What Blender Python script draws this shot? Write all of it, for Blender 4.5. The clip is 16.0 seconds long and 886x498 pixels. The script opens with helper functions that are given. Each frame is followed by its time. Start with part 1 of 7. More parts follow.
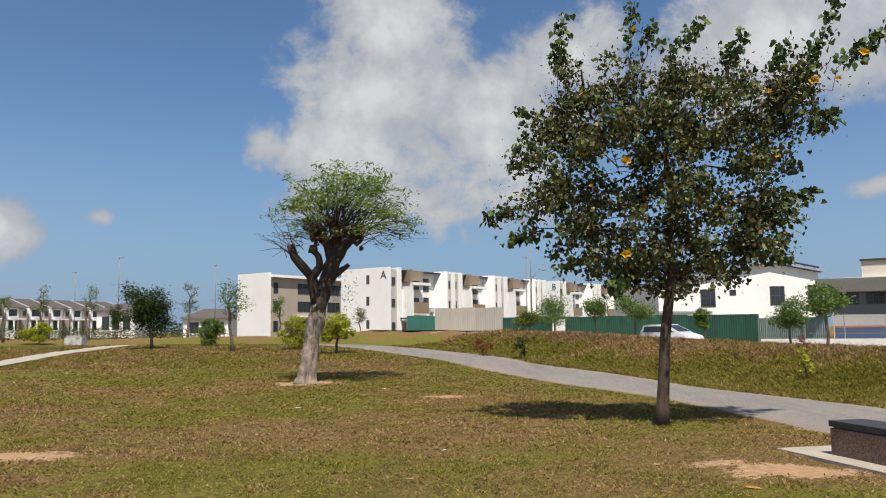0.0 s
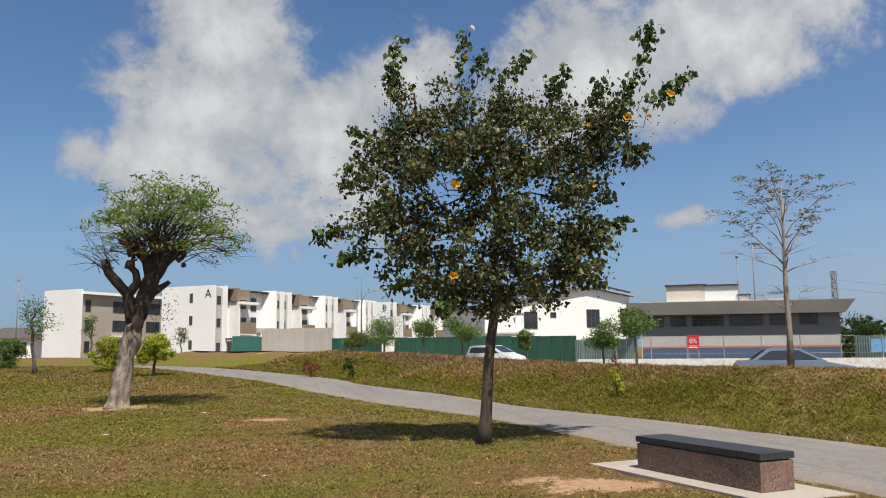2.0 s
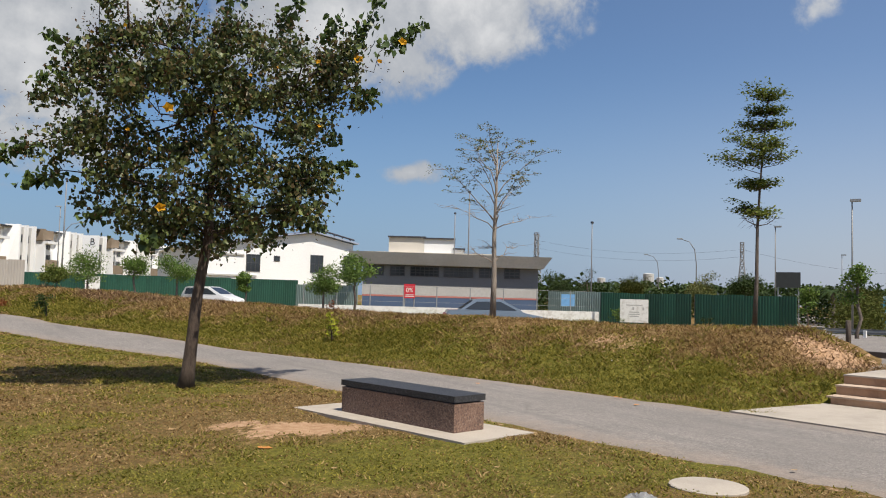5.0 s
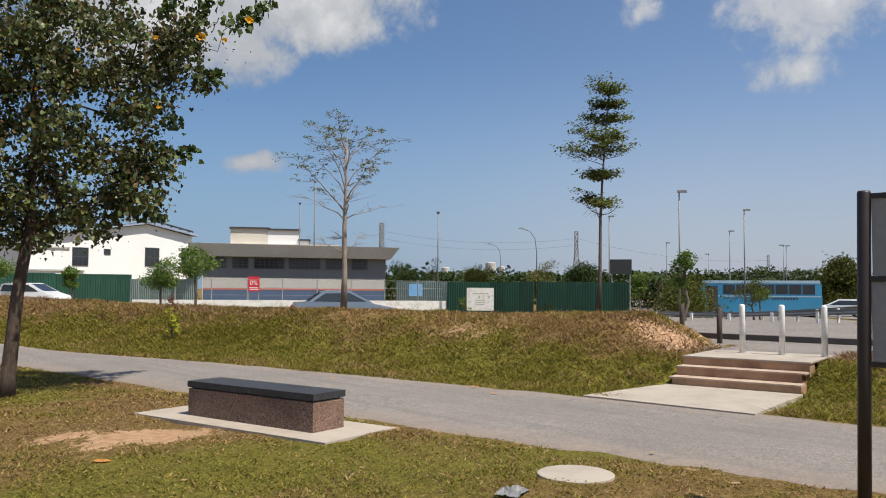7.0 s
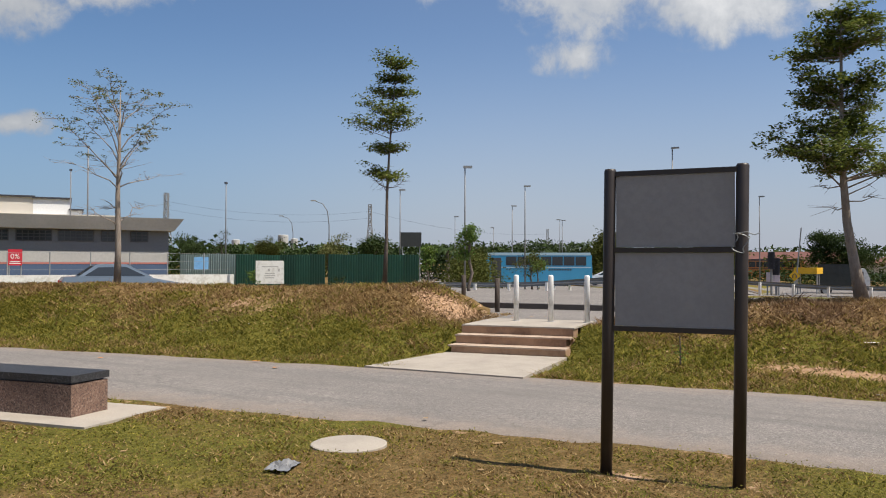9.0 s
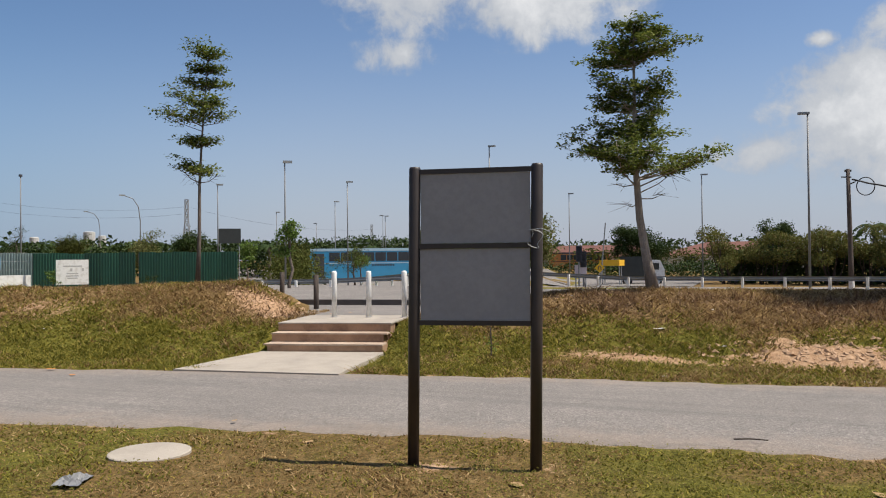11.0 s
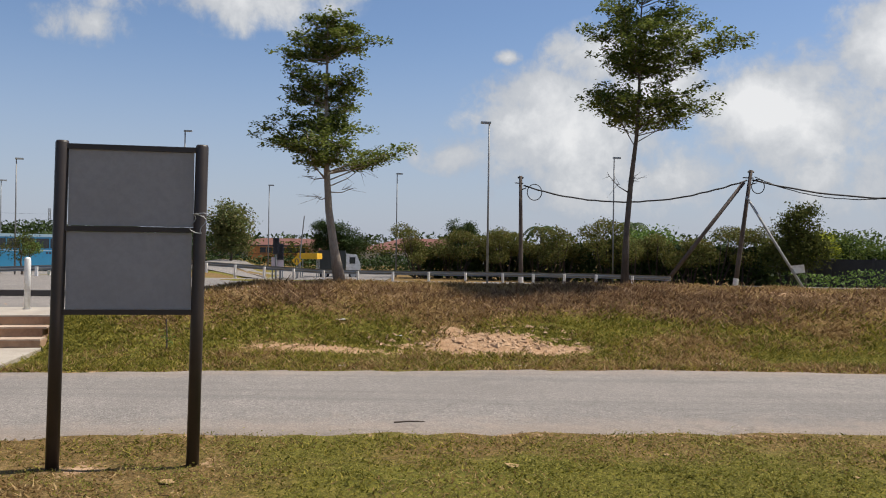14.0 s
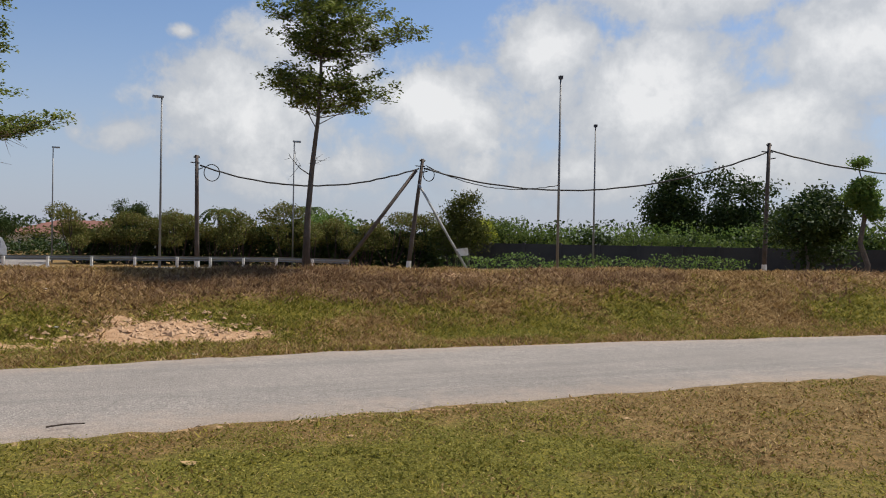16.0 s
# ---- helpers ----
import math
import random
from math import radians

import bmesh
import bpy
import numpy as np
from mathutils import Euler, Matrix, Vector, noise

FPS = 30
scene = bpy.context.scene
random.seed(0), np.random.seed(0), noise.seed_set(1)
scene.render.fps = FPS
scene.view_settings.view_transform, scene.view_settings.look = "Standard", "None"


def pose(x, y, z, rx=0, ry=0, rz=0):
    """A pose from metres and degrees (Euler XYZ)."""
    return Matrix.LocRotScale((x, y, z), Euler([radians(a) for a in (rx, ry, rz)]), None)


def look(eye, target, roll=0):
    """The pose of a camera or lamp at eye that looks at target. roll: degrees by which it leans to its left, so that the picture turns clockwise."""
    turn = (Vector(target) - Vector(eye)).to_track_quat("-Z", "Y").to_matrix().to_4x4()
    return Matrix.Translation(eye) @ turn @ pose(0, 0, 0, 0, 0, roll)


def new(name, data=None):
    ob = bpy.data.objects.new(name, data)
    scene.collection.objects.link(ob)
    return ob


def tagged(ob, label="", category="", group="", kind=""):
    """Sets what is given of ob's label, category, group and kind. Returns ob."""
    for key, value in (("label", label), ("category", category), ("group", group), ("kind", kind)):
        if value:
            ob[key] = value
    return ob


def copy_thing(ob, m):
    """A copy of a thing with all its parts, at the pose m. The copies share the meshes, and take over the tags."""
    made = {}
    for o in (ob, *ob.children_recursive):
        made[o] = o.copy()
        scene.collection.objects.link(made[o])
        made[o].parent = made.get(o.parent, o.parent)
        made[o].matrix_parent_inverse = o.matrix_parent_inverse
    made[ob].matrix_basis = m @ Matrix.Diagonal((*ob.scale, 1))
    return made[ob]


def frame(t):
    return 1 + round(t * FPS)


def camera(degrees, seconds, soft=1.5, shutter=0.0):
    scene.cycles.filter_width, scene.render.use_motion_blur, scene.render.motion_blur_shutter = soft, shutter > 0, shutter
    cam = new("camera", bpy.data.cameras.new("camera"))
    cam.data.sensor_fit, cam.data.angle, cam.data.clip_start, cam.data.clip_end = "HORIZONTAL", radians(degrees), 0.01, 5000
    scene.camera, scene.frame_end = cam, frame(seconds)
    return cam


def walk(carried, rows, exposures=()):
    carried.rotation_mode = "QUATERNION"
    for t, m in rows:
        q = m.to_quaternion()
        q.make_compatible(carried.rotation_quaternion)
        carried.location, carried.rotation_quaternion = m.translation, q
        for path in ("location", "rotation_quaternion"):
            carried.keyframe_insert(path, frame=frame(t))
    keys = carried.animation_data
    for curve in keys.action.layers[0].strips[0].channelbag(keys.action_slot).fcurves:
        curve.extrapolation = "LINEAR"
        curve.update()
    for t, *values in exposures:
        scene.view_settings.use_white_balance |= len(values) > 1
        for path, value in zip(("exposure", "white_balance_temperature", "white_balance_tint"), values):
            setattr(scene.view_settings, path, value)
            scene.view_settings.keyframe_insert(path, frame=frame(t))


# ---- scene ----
cam = camera(57.9, 16.0, soft=1.05)
PATH = [
    (0, (-0.377, -0.628, 1.652), (-0.384, 1.362, 1.853), -0.6),
    (0.5, (-0.365, -0.571, 1.652), (-0.294, 1.415, 1.874), -0.6),
    (1, (-0.348, -0.533, 1.64), (-0.203, 1.448, 1.869), -0.5),
    (1.5, (-0.34, -0.545, 1.637), (-0.136, 1.431, 1.866), -0.3),
    (2, (-0.324, -0.537, 1.648), (0.084, 1.406, 1.896), -0.6),
    (2.5, (-0.297, -0.526, 1.648), (0.217, 1.391, 1.893), -0.5),
    (3, (-0.264, -0.511, 1.648), (0.352, 1.377, 1.888), -0.6),
    (3.5, (-0.204, -0.474, 1.636), (0.514, 1.382, 1.838), -0.4),
    (4, (-0.154, -0.484, 1.63), (0.662, 1.331, 1.824), -0.3),
    (4.5, (-0.093, -0.43, 1.61), (0.837, 1.332, 1.783), 0.7),
    (4.7, (-0.075, -0.371, 1.61), (0.894, 1.373, 1.75), 1.2),
    (6.8, (-0.009, 0.121, 1.622), (1.329, 1.604, 1.735), 0.3),
    (7, (0.016, 0.123, 1.618), (1.361, 1.6, 1.72), 0.4),
    (7.5, (0.069, 0.073, 1.613), (1.502, 1.465, 1.709), 0.4),
    (8, (0.113, 0.053, 1.614), (1.625, 1.36, 1.677), 0.2),
    (8.5, (0.134, 0.041, 1.614), (1.758, 1.207, 1.651), 0.3),
    (9, (0.157, 0.014, 1.613), (1.834, 1.104, 1.649), 0.1),
    (9.5, (0.171, -0.028, 1.61), (1.899, 0.98, 1.623), -0.2),
    (9.7, (0.174, -0.036, 1.615), (1.93, 0.922, 1.627), -0.2),
    (11.8, (0.259, -0.17, 1.623), (2.181, 0.379, 1.662), -0.6),
    (12, (0.276, -0.18, 1.622), (2.211, 0.323, 1.666), -0.5),
    (12.5, (0.304, -0.213, 1.616), (2.266, 0.174, 1.662), -0.3),
    (13, (0.318, -0.257, 1.601), (2.298, 0.02, 1.64), 0.1),
    (13.5, (0.315, -0.303, 1.596), (2.31, -0.163, 1.608), 0.8),
    (14, (0.313, -0.371, 1.582), (2.312, -0.39, 1.59), 0.8),
    (14.5, (0.328, -0.4, 1.581), (2.318, -0.595, 1.573), 0.8),
    (15, (0.508, -0.395, 1.558), (2.463, -0.817, 1.556), 0.5),
    (15.5, (0.57, -0.392, 1.552), (2.474, -1.004, 1.548), 0.7),
    (16, (0.585, -0.388, 1.547), (2.423, -1.176, 1.528), 1.0),
]

walk(cam, [(t, look(eye, target, roll)) for t, eye, target, roll in PATH])

# ---------------------------------------------------------------- light
SUN_DIR = Vector((0.087, -0.477, 0.874)).normalized()
sun_data = bpy.data.lights.new("sun", "SUN")
sun_data.energy, sun_data.angle, sun_data.color = 5.0, radians(0.55), (1.0, 0.93, 0.82)
sun = new("sun", sun_data)
sun.matrix_world = look(SUN_DIR * 60, (0, 0, 0))
scene.view_settings.exposure = 0.3

# clouds: azimuth and elevation in degrees, half width, half height, strength
CLOUDS = [
    (-3.5, 21.5, 5.0, 5.0, 1.0), (-4.5, 17.0, 7.0, 4.2, 1.0), (-5.5, 13.0, 8.0, 3.4, .85), (3.5, 15.0, 6.0, 4.0, .9),
    (9.5, 19.0, 4.5, 3.4, .7), (-2.0, 9.0, 10.0, 2.6, .42), (-12.0, 12.8, 2.6, 2.0, .8), (-30.0, 6.6, 2.6, 2.0, 1.0),
    (-23.6, 7.6, .9, .6, .6), (23.0, 18.6, 8.0, 4.6, 1.0), (32.0, 20.5, 8.0, 3.6, .95), (37.5, 22.0, 5.0, 3.0, .8),
    (28.7, 8.8, 2.0, .9, .95), (56.5, 19.2, 1.6, 1.5, .7), (68.0, 18.6, 5.5, 2.9, .8), (76.0, 18.4, 7.5, 3.2, .85),
    (66.5, 14.3, 3.4, 1.2, .45), (83.0, 19.6, 3.6, 1.8, .7), (95.0, 13.7, .9, .5, .7), (99.5, 8.6, 7.0, 4.0, 1.0),
    (105.0, 11.3, 4.0, 3.6, .9), (91.5, 7.0, 3.0, 1.4, .6), (113.0, 9.5, 6.0, 3.6, .9), (120.5, 13.4, 4.0, 3.2, 1.0),
    (127.0, 10.2, 8.0, 4.6, .95), (134.5, 7.6, 8.0, 3.6, .9), (140.0, 13.0, 5.5, 3.4, .95), (129.0, 17.0, 8.0, 2.6, .9),
    (104.0, 5.4, 9.0, 2.6, .6), (122.0, 5.0, 12.0, 2.4, .6), (102.0, 13.6, 4.0, 2.2, .9), (-60.0, 15.0, 12.0, 5.0, .9),
    (170.0, 25.0, 20.0, 8.0, .8), (220.0, 20.0, 18.0, 7.0, .8), (265.0, 30.0, 14.0, 7.0, .8)]


class Nodes:
    """A short way to write node trees."""
    def __init__(self, tree):
        self.tree = tree
        tree.nodes.clear()

    def add(self, kind, inputs=(), **settings):
        n = self.tree.nodes.new(kind)
        for k, v in settings.items():
            setattr(n, k, v)
        for k, v in dict(inputs).items():
            self.put(n.inputs[k], v)
        return n

    def put(self, socket, v):
        if isinstance(v, bpy.types.NodeSocket):
            self.tree.links.new(v, socket)
        elif isinstance(v, bpy.types.Node):
            self.tree.links.new(v.outputs[0], socket)
        else:
            socket.default_value = v

    def math(self, op, a, b=0.0, clamp=False):
        return self.add("ShaderNodeMath", {0: a, 1: b}, operation=op, use_clamp=clamp).outputs[0]

    def noise(self, vec, scale, detail=4.0, rough=0.55, distort=0.0):
        n = self.add("ShaderNodeTexNoise", {"Scale": scale, "Detail": detail, "Roughness": rough, "Distortion": distort})
        if vec is not None:
            self.put(n.inputs["Vector"], vec)
        return n.outputs[0]

    def ramp(self, fac, stops):
        n = self.add("ShaderNodeValToRGB", {0: fac})
        el = n.color_ramp.elements
        while len(el) < len(stops):
            el.new(0.5)
        for e, (p, c) in zip(el, stops):
            e.position, e.color = p, (c if len(c) == 4 else (*c, 1))
        return n.outputs[0]

    def step(self, v, lo, hi):
        return self.add("ShaderNodeMapRange", {0: v, 1: lo, 2: hi, 3: 0.0, 4: 1.0}, interpolation_type="SMOOTHSTEP").outputs[0]

    def mix(self, fac, a, b):
        n = self.add("ShaderNodeMix", {0: fac}, data_type="RGBA")
        self.put(n.inputs[6], a if not isinstance(a, tuple) or len(a) == 4 else (*a, 1))
        self.put(n.inputs[7], b if not isinstance(b, tuple) or len(b) == 4 else (*b, 1))
        return n.outputs[2]


world = bpy.data.worlds.new("sky")
scene.world = world
world.use_nodes = True
W = Nodes(world.node_tree)
way = W.add("ShaderNodeTexCoord").outputs["Generated"]
sky = W.add("ShaderNodeTexSky", sky_type="NISHITA", sun_disc=False, sun_elevation=radians(61), sun_rotation=radians(169.7), air_density=1.0, dust_density=0.7, ozone_density=2.5)
sep = W.add("ShaderNodeSeparateXYZ", {0: way})
az = W.math("MULTIPLY", W.math("ARCTAN2", sep.outputs[0], sep.outputs[1]), 57.2958)
el = W.math("MULTIPLY", W.math("ARCSINE", sep.outputs[2]), 57.2958)
puff = W.noise(way, 9.0, 9.0, 0.60, 0.3)
fine = W.noise(way, 26.0, 8.0, 0.62, 0.2)
body = None
for a0, e0, wd, ht, power in CLOUDS:
    da = W.math("ABSOLUTE", W.math("SUBTRACT", az, a0 if a0 < 180 else a0 - 360))
    da = W.math("MINIMUM", da, W.math("SUBTRACT", 360.0, da))
    dx, dy = W.math("DIVIDE", da, wd * 1.4), W.math("DIVIDE", W.math("SUBTRACT", el, e0), ht * 1.4)
    r2 = W.math("ADD", W.math("MULTIPLY", dx, dx), W.math("MULTIPLY", dy, dy))
    m = W.math("MULTIPLY", W.math("SUBTRACT", 1.0, W.math("SQRT", r2), clamp=True), power)
    body = m if body is None else W.math("MAXIMUM", body, m)
rag = W.math("MULTIPLY", W.math("ADD", W.math("SUBTRACT", puff, 0.5), W.math("MULTIPLY", W.math("SUBTRACT", fine, 0.5), 0.65)), 1.35)
dens = W.math("ADD", body, W.math("MULTIPLY", rag, W.step(body, 0.0, 0.10)))
cover = W.math("MULTIPLY", W.step(dens, 0.04, 0.46), 0.94)
above = W.add("ShaderNodeVectorMath", {0: way, 1: (0.004, -0.006, 0.022)}, operation="ADD").outputs[0]
billow = W.math("SUBTRACT", W.noise(way, 11.0, 7.0, 0.6, 0.3), W.noise(above, 11.0, 7.0, 0.6, 0.3))
shade = W.math("ADD", W.noise(way, 5.0, 5.0, 0.6), W.math("MULTIPLY", billow, .65))
lit = W.ramp(W.math("ADD", W.math("MULTIPLY", dens, 0.55), W.math("MULTIPLY", shade, 0.6)), [(0.30, (0.44, 0.48, 0.55)), (0.56, (0.60, 0.62, 0.65)), (0.82, (0.88, 0.88, 0.88))])
haze = W.math("MULTIPLY", W.math("SUBTRACT", 1.0, W.step(el, -3.0, 17.0)), 0.9)
deep = W.add("ShaderNodeMix", {0: 1.0, 6: sky.outputs[0], 7: W.mix(W.step(sep.outputs[1], 0.45, 1.0), (0.97, 1.0, 1.08), (0.84, 1.03, 1.20))}, data_type="RGBA", blend_type="MULTIPLY").outputs[2]
north = W.step(sep.outputs[1], 0.45, 1.0)
air = W.mix(haze, deep, W.mix(north, (3.9, 4.25, 5.25), (2.75, 4.05, 6.1)))
bg_sky = W.add("ShaderNodeBackground", {0: air, 1: W.math("SUBTRACT", 0.087, W.math("MULTIPLY", north, 0.017))})
bg_cloud = W.add("ShaderNodeBackground", {0: lit, 1: W.math("SUBTRACT", 0.78, W.math("MULTIPLY", north, 0.14))})
both = W.add("ShaderNodeMixShader", {0: cover, 1: bg_sky, 2: bg_cloud})
W.add("ShaderNodeOutputWorld", {0: both})


# ---------------------------------------------------------------- materials
def material(name, base, rough=0.8, metal=0.0, spread=0.25, scale=3.0, fine_scale=60.0, bump=0.15, dark=None, coat=0.0, spec=0.5, random=0.0, coord="Object"):
    """A surface of one colour with broad stains, fine grain and relief."""
    m = bpy.data.materials.new(name)
    m.use_nodes = True
    N = Nodes(m.node_tree)
    co = N.add("ShaderNodeTexCoord").outputs[coord]
    broad, grain = N.noise(co, scale, 5.0, 0.6), N.noise(co, fine_scale, 4.0, 0.65)
    dark = dark or tuple(c * (1 - spread) for c in base)
    light = tuple(min(1.0, c * (1 + spread * 0.6)) for c in base)
    colour = N.ramp(broad, [(0.3, dark), (0.52, base), (0.75, light)])
    colour = N.mix(N.math("MULTIPLY", N.step(grain, 0.35, 0.7), 0.35), colour, tuple(c * 0.72 for c in base))
    if random:
        r = N.add("ShaderNodeObjectInfo").outputs["Random"]
        colour = N.add("ShaderNodeHueSaturation", {"Hue": 0.5, "Saturation": 1.0, "Value": N.math("ADD", 1 - random / 2, N.math("MULTIPLY", r, random)), "Color": colour}).outputs[0]
    b = N.add("ShaderNodeBsdfPrincipled", {"Base Color": colour, "Roughness": N.math("ADD", rough - 0.08, N.math("MULTIPLY", broad, 0.16)), "Metallic": metal, "Coat Weight": coat, "Specular IOR Level": spec})
    if bump:
        N.put(b.inputs["Normal"], N.add("ShaderNodeBump", {"Strength": bump, "Distance": 0.02, "Height": grain}))
    N.add("ShaderNodeOutputMaterial", {0: b})
    return m


def leaf_material(name, tones, through_light=0.35, rough=0.6, gloss=0.15):
    """Leaves: each takes its own tone, and lets some light through."""
    m = bpy.data.materials.new(name)
    m.use_nodes = True
    N = Nodes(m.node_tree)
    r = N.add("ShaderNodeNewGeometry").outputs["Random Per Island"]
    stops = [(i / max(1, len(tones) - 1), c) for i, c in enumerate(tones)]
    c = N.ramp(r, stops)
    co = N.add("ShaderNodeTexCoord").outputs["Object"]
    c = N.mix(N.math("MULTIPLY", N.noise(co, 1.3, 3.0), 0.5), c, tuple(v * 0.6 for v in tones[0]))
    b = N.add("ShaderNodeBsdfPrincipled", {"Base Color": c, "Roughness": rough, "Specular IOR Level": gloss})
    t = N.add("ShaderNodeBsdfTranslucent", {0: c})
    N.add("ShaderNodeOutputMaterial", {0: N.add("ShaderNodeMixShader", {0: through_light, 1: b, 2: t})})
    return m


def ground_material():
    m = bpy.data.materials.new("mown_grass_and_earth")
    m.use_nodes = True
    N = Nodes(m.node_tree)
    co = N.add("ShaderNodeTexCoord").outputs["Object"]
    big, mid, small, tiny = N.noise(co, 0.22, 4.0), N.noise(co, 1.1, 6.0, 0.7), N.noise(co, 9.0, 5.0, 0.7), N.noise(co, 85.0, 3.0, 0.7)
    bare = N.add("ShaderNodeAttribute", attribute_name="bare").outputs["Fac"]
    dry = N.add("ShaderNodeAttribute", attribute_name="dry").outputs["Fac"]
    green = N.ramp(small, [(0.25, (0.070, 0.072, 0.012)), (0.5, (0.152, 0.138, 0.023)), (0.75, (0.255, 0.205, 0.046))])
    straw = N.ramp(small, [(0.25, (0.100, 0.059, 0.022)), (0.5, (0.195, 0.120, 0.047)), (0.78, (0.319, 0.218, 0.100))])
    soil = N.ramp(small, [(0.2, (0.22, 0.125, 0.066)), (0.5, (0.36, 0.225, 0.130)), (0.8, (0.50, 0.345, 0.22))])
    mott = N.noise(co, 28.0, 4.0, 0.75)
    k = N.math("ADD", N.math("ADD", N.math("MULTIPLY", big, 0.9), N.math("MULTIPLY", mid, 0.8)), dry)
    rust = N.add("ShaderNodeAttribute", attribute_name="rust").outputs["Fac"]
    open_turf = N.math("SUBTRACT", 1.0, N.math("MULTIPLY", N.add("ShaderNodeAttribute", attribute_name="bank").outputs["Fac"], 0.55))
    scrub = N.ramp(small, [(0.25, (0.080, 0.043, 0.024)), (0.5, (0.190, 0.115, 0.062)), (0.78, (0.380, 0.260, 0.150))])
    c = N.mix(N.step(k, 0.72, 1.02), green, straw)
    c = N.mix(N.math("MULTIPLY", N.step(N.math("ADD", rust, N.math("MULTIPLY", N.math("SUBTRACT", mid, 0.5), 0.7)), 0.25, 0.65), 0.85), c, scrub)
    c = N.mix(N.math("MULTIPLY", N.math("MULTIPLY", N.step(tiny, 0.42, 0.70), 0.45), open_turf), c, (0.045, 0.040, 0.012))
    c = N.mix(N.math("MULTIPLY", N.math("MULTIPLY", N.step(mott, 0.56, 0.42), 0.6), open_turf), c, (0.040, 0.038, 0.011))
    kb = N.math("ADD", bare, N.math("MULTIPLY", N.math("SUBTRACT", N.math("ADD", mid, small), 1.0), 0.9))
    c = N.mix(N.step(kb, 0.42, 0.62), c, soil)
    b = N.add("ShaderNodeBsdfPrincipled", {"Base Color": c, "Roughness": 0.95, "Specular IOR Level": 0.1})
    h = N.math("ADD", N.math("MULTIPLY", small, 0.7), N.math("MULTIPLY", tiny, 0.5))
    N.put(b.inputs["Normal"], N.add("ShaderNodeBump", {"Strength": 0.6, "Distance": 0.04, "Height": h}))
    N.add("ShaderNodeOutputMaterial", {0: b})
    return m


def asphalt_material():
    m = bpy.data.materials.new("worn_asphalt")
    m.use_nodes = True
    N = Nodes(m.node_tree)
    co = N.add("ShaderNodeTexCoord").outputs["Object"]
    grit = N.add("ShaderNodeTexVoronoi", {"Vector": co, "Scale": 48.0}).outputs["Distance"]
    broad, mid, fine_n = N.noise(co, 0.5, 5.0), N.noise(co, 3.0, 7.0, 0.75), N.noise(co, 55.0, 4.0, 0.8)
    c = N.ramp(N.math("ADD", N.math("MULTIPLY", broad, 0.6), N.math("MULTIPLY", mid, 0.4)), [(0.3, (0.212, 0.190, 0.172)), (0.5, (0.268, 0.240, 0.217)), (0.72, (0.336, 0.298, 0.267))])
    c = N.mix(N.math("MULTIPLY", N.step(fine_n, 0.44, 0.60), 0.72), c, (0.090, 0.083, 0.076))
    c = N.mix(N.math("MULTIPLY", N.step(grit, 0.35, 0.1), 0.4), c, (0.6, 0.55, 0.50))
    lump = N.noise(co, 22.0, 3.0, 0.7)
    c = N.mix(N.math("MULTIPLY", N.step(lump, 0.42, 0.62), 0.42), c, (0.125, 0.114, 0.103))
    streak = N.noise(N.add("ShaderNodeMapping", {"Vector": co, "Scale": (2.6, 0.10, 1)}).outputs[0], 1.0, 5.0, 0.65)
    c = N.mix(N.math("MULTIPLY", N.step(streak, 0.45, 0.68), 0.38), c, (0.118, 0.112, 0.106))
    edge = N.add("ShaderNodeAttribute", attribute_name="edge").outputs["Fac"]
    dust = N.step(N.math("ADD", edge, N.math("MULTIPLY", N.math("SUBTRACT", mid, 0.5), 0.9)), 0.55, 1.05)
    c = N.mix(N.math("MULTIPLY", dust, 0.5), c, (0.29, 0.225, 0.175))
    cr = N.add("ShaderNodeTexVoronoi", {"Vector": N.add("ShaderNodeVectorMath", {0: co, 1: N.add("ShaderNodeTexNoise", {"Vector": co, "Scale": 2.0}).outputs["Color"]}, operation="ADD").outputs[0], "Scale": 0.33}, feature="DISTANCE_TO_EDGE").outputs["Distance"]
    crack = N.math("MULTIPLY", N.math("SUBTRACT", 1.0, N.step(cr, 0.0, 0.012)), N.step(broad, 0.45, 0.6))
    c = N.mix(N.math("MULTIPLY", crack, 0.3), c, (0.07, 0.065, 0.06))
    b = N.add("ShaderNodeBsdfPrincipled", {"Base Color": c, "Roughness": 0.92, "Specular IOR Level": 0.2})
    N.put(b.inputs["Normal"], N.add("ShaderNodeBump", {"Strength": 0.5, "Distance": 0.01, "Height": N.math("ADD", fine_n, grit)}))
    N.add("ShaderNodeOutputMaterial", {0: b})
    return m


def granite_material(name, base, spot, light):
    m = bpy.data.materials.new(name)
    m.use_nodes = True
    N = Nodes(m.node_tree)
    co = N.add("ShaderNodeTexCoord").outputs["Object"]
    v = N.add("ShaderNodeTexVoronoi", {"Vector": co, "Scale": 95.0}).outputs["Color"]
    grey = N.add("ShaderNodeSeparateColor", {0: v}).outputs[0]
    c = N.ramp(grey, [(0.0, spot), (0.35, base), (0.7, base), (1.0, light)])
    c = N.mix(N.math("MULTIPLY", N.step(N.noise(co, 2.2, 5.0), 0.42, 0.72), 0.4), c, spot)
    b = N.add("ShaderNodeBsdfPrincipled", {"Base Color": c, "Roughness": 0.55, "Specular IOR Level": 0.4})
    N.put(b.inputs["Normal"], N.add("ShaderNodeBump", {"Strength": 0.2, "Distance": 0.004, "Height": grey}))
    N.add("ShaderNodeOutputMaterial", {0: b})
    return m


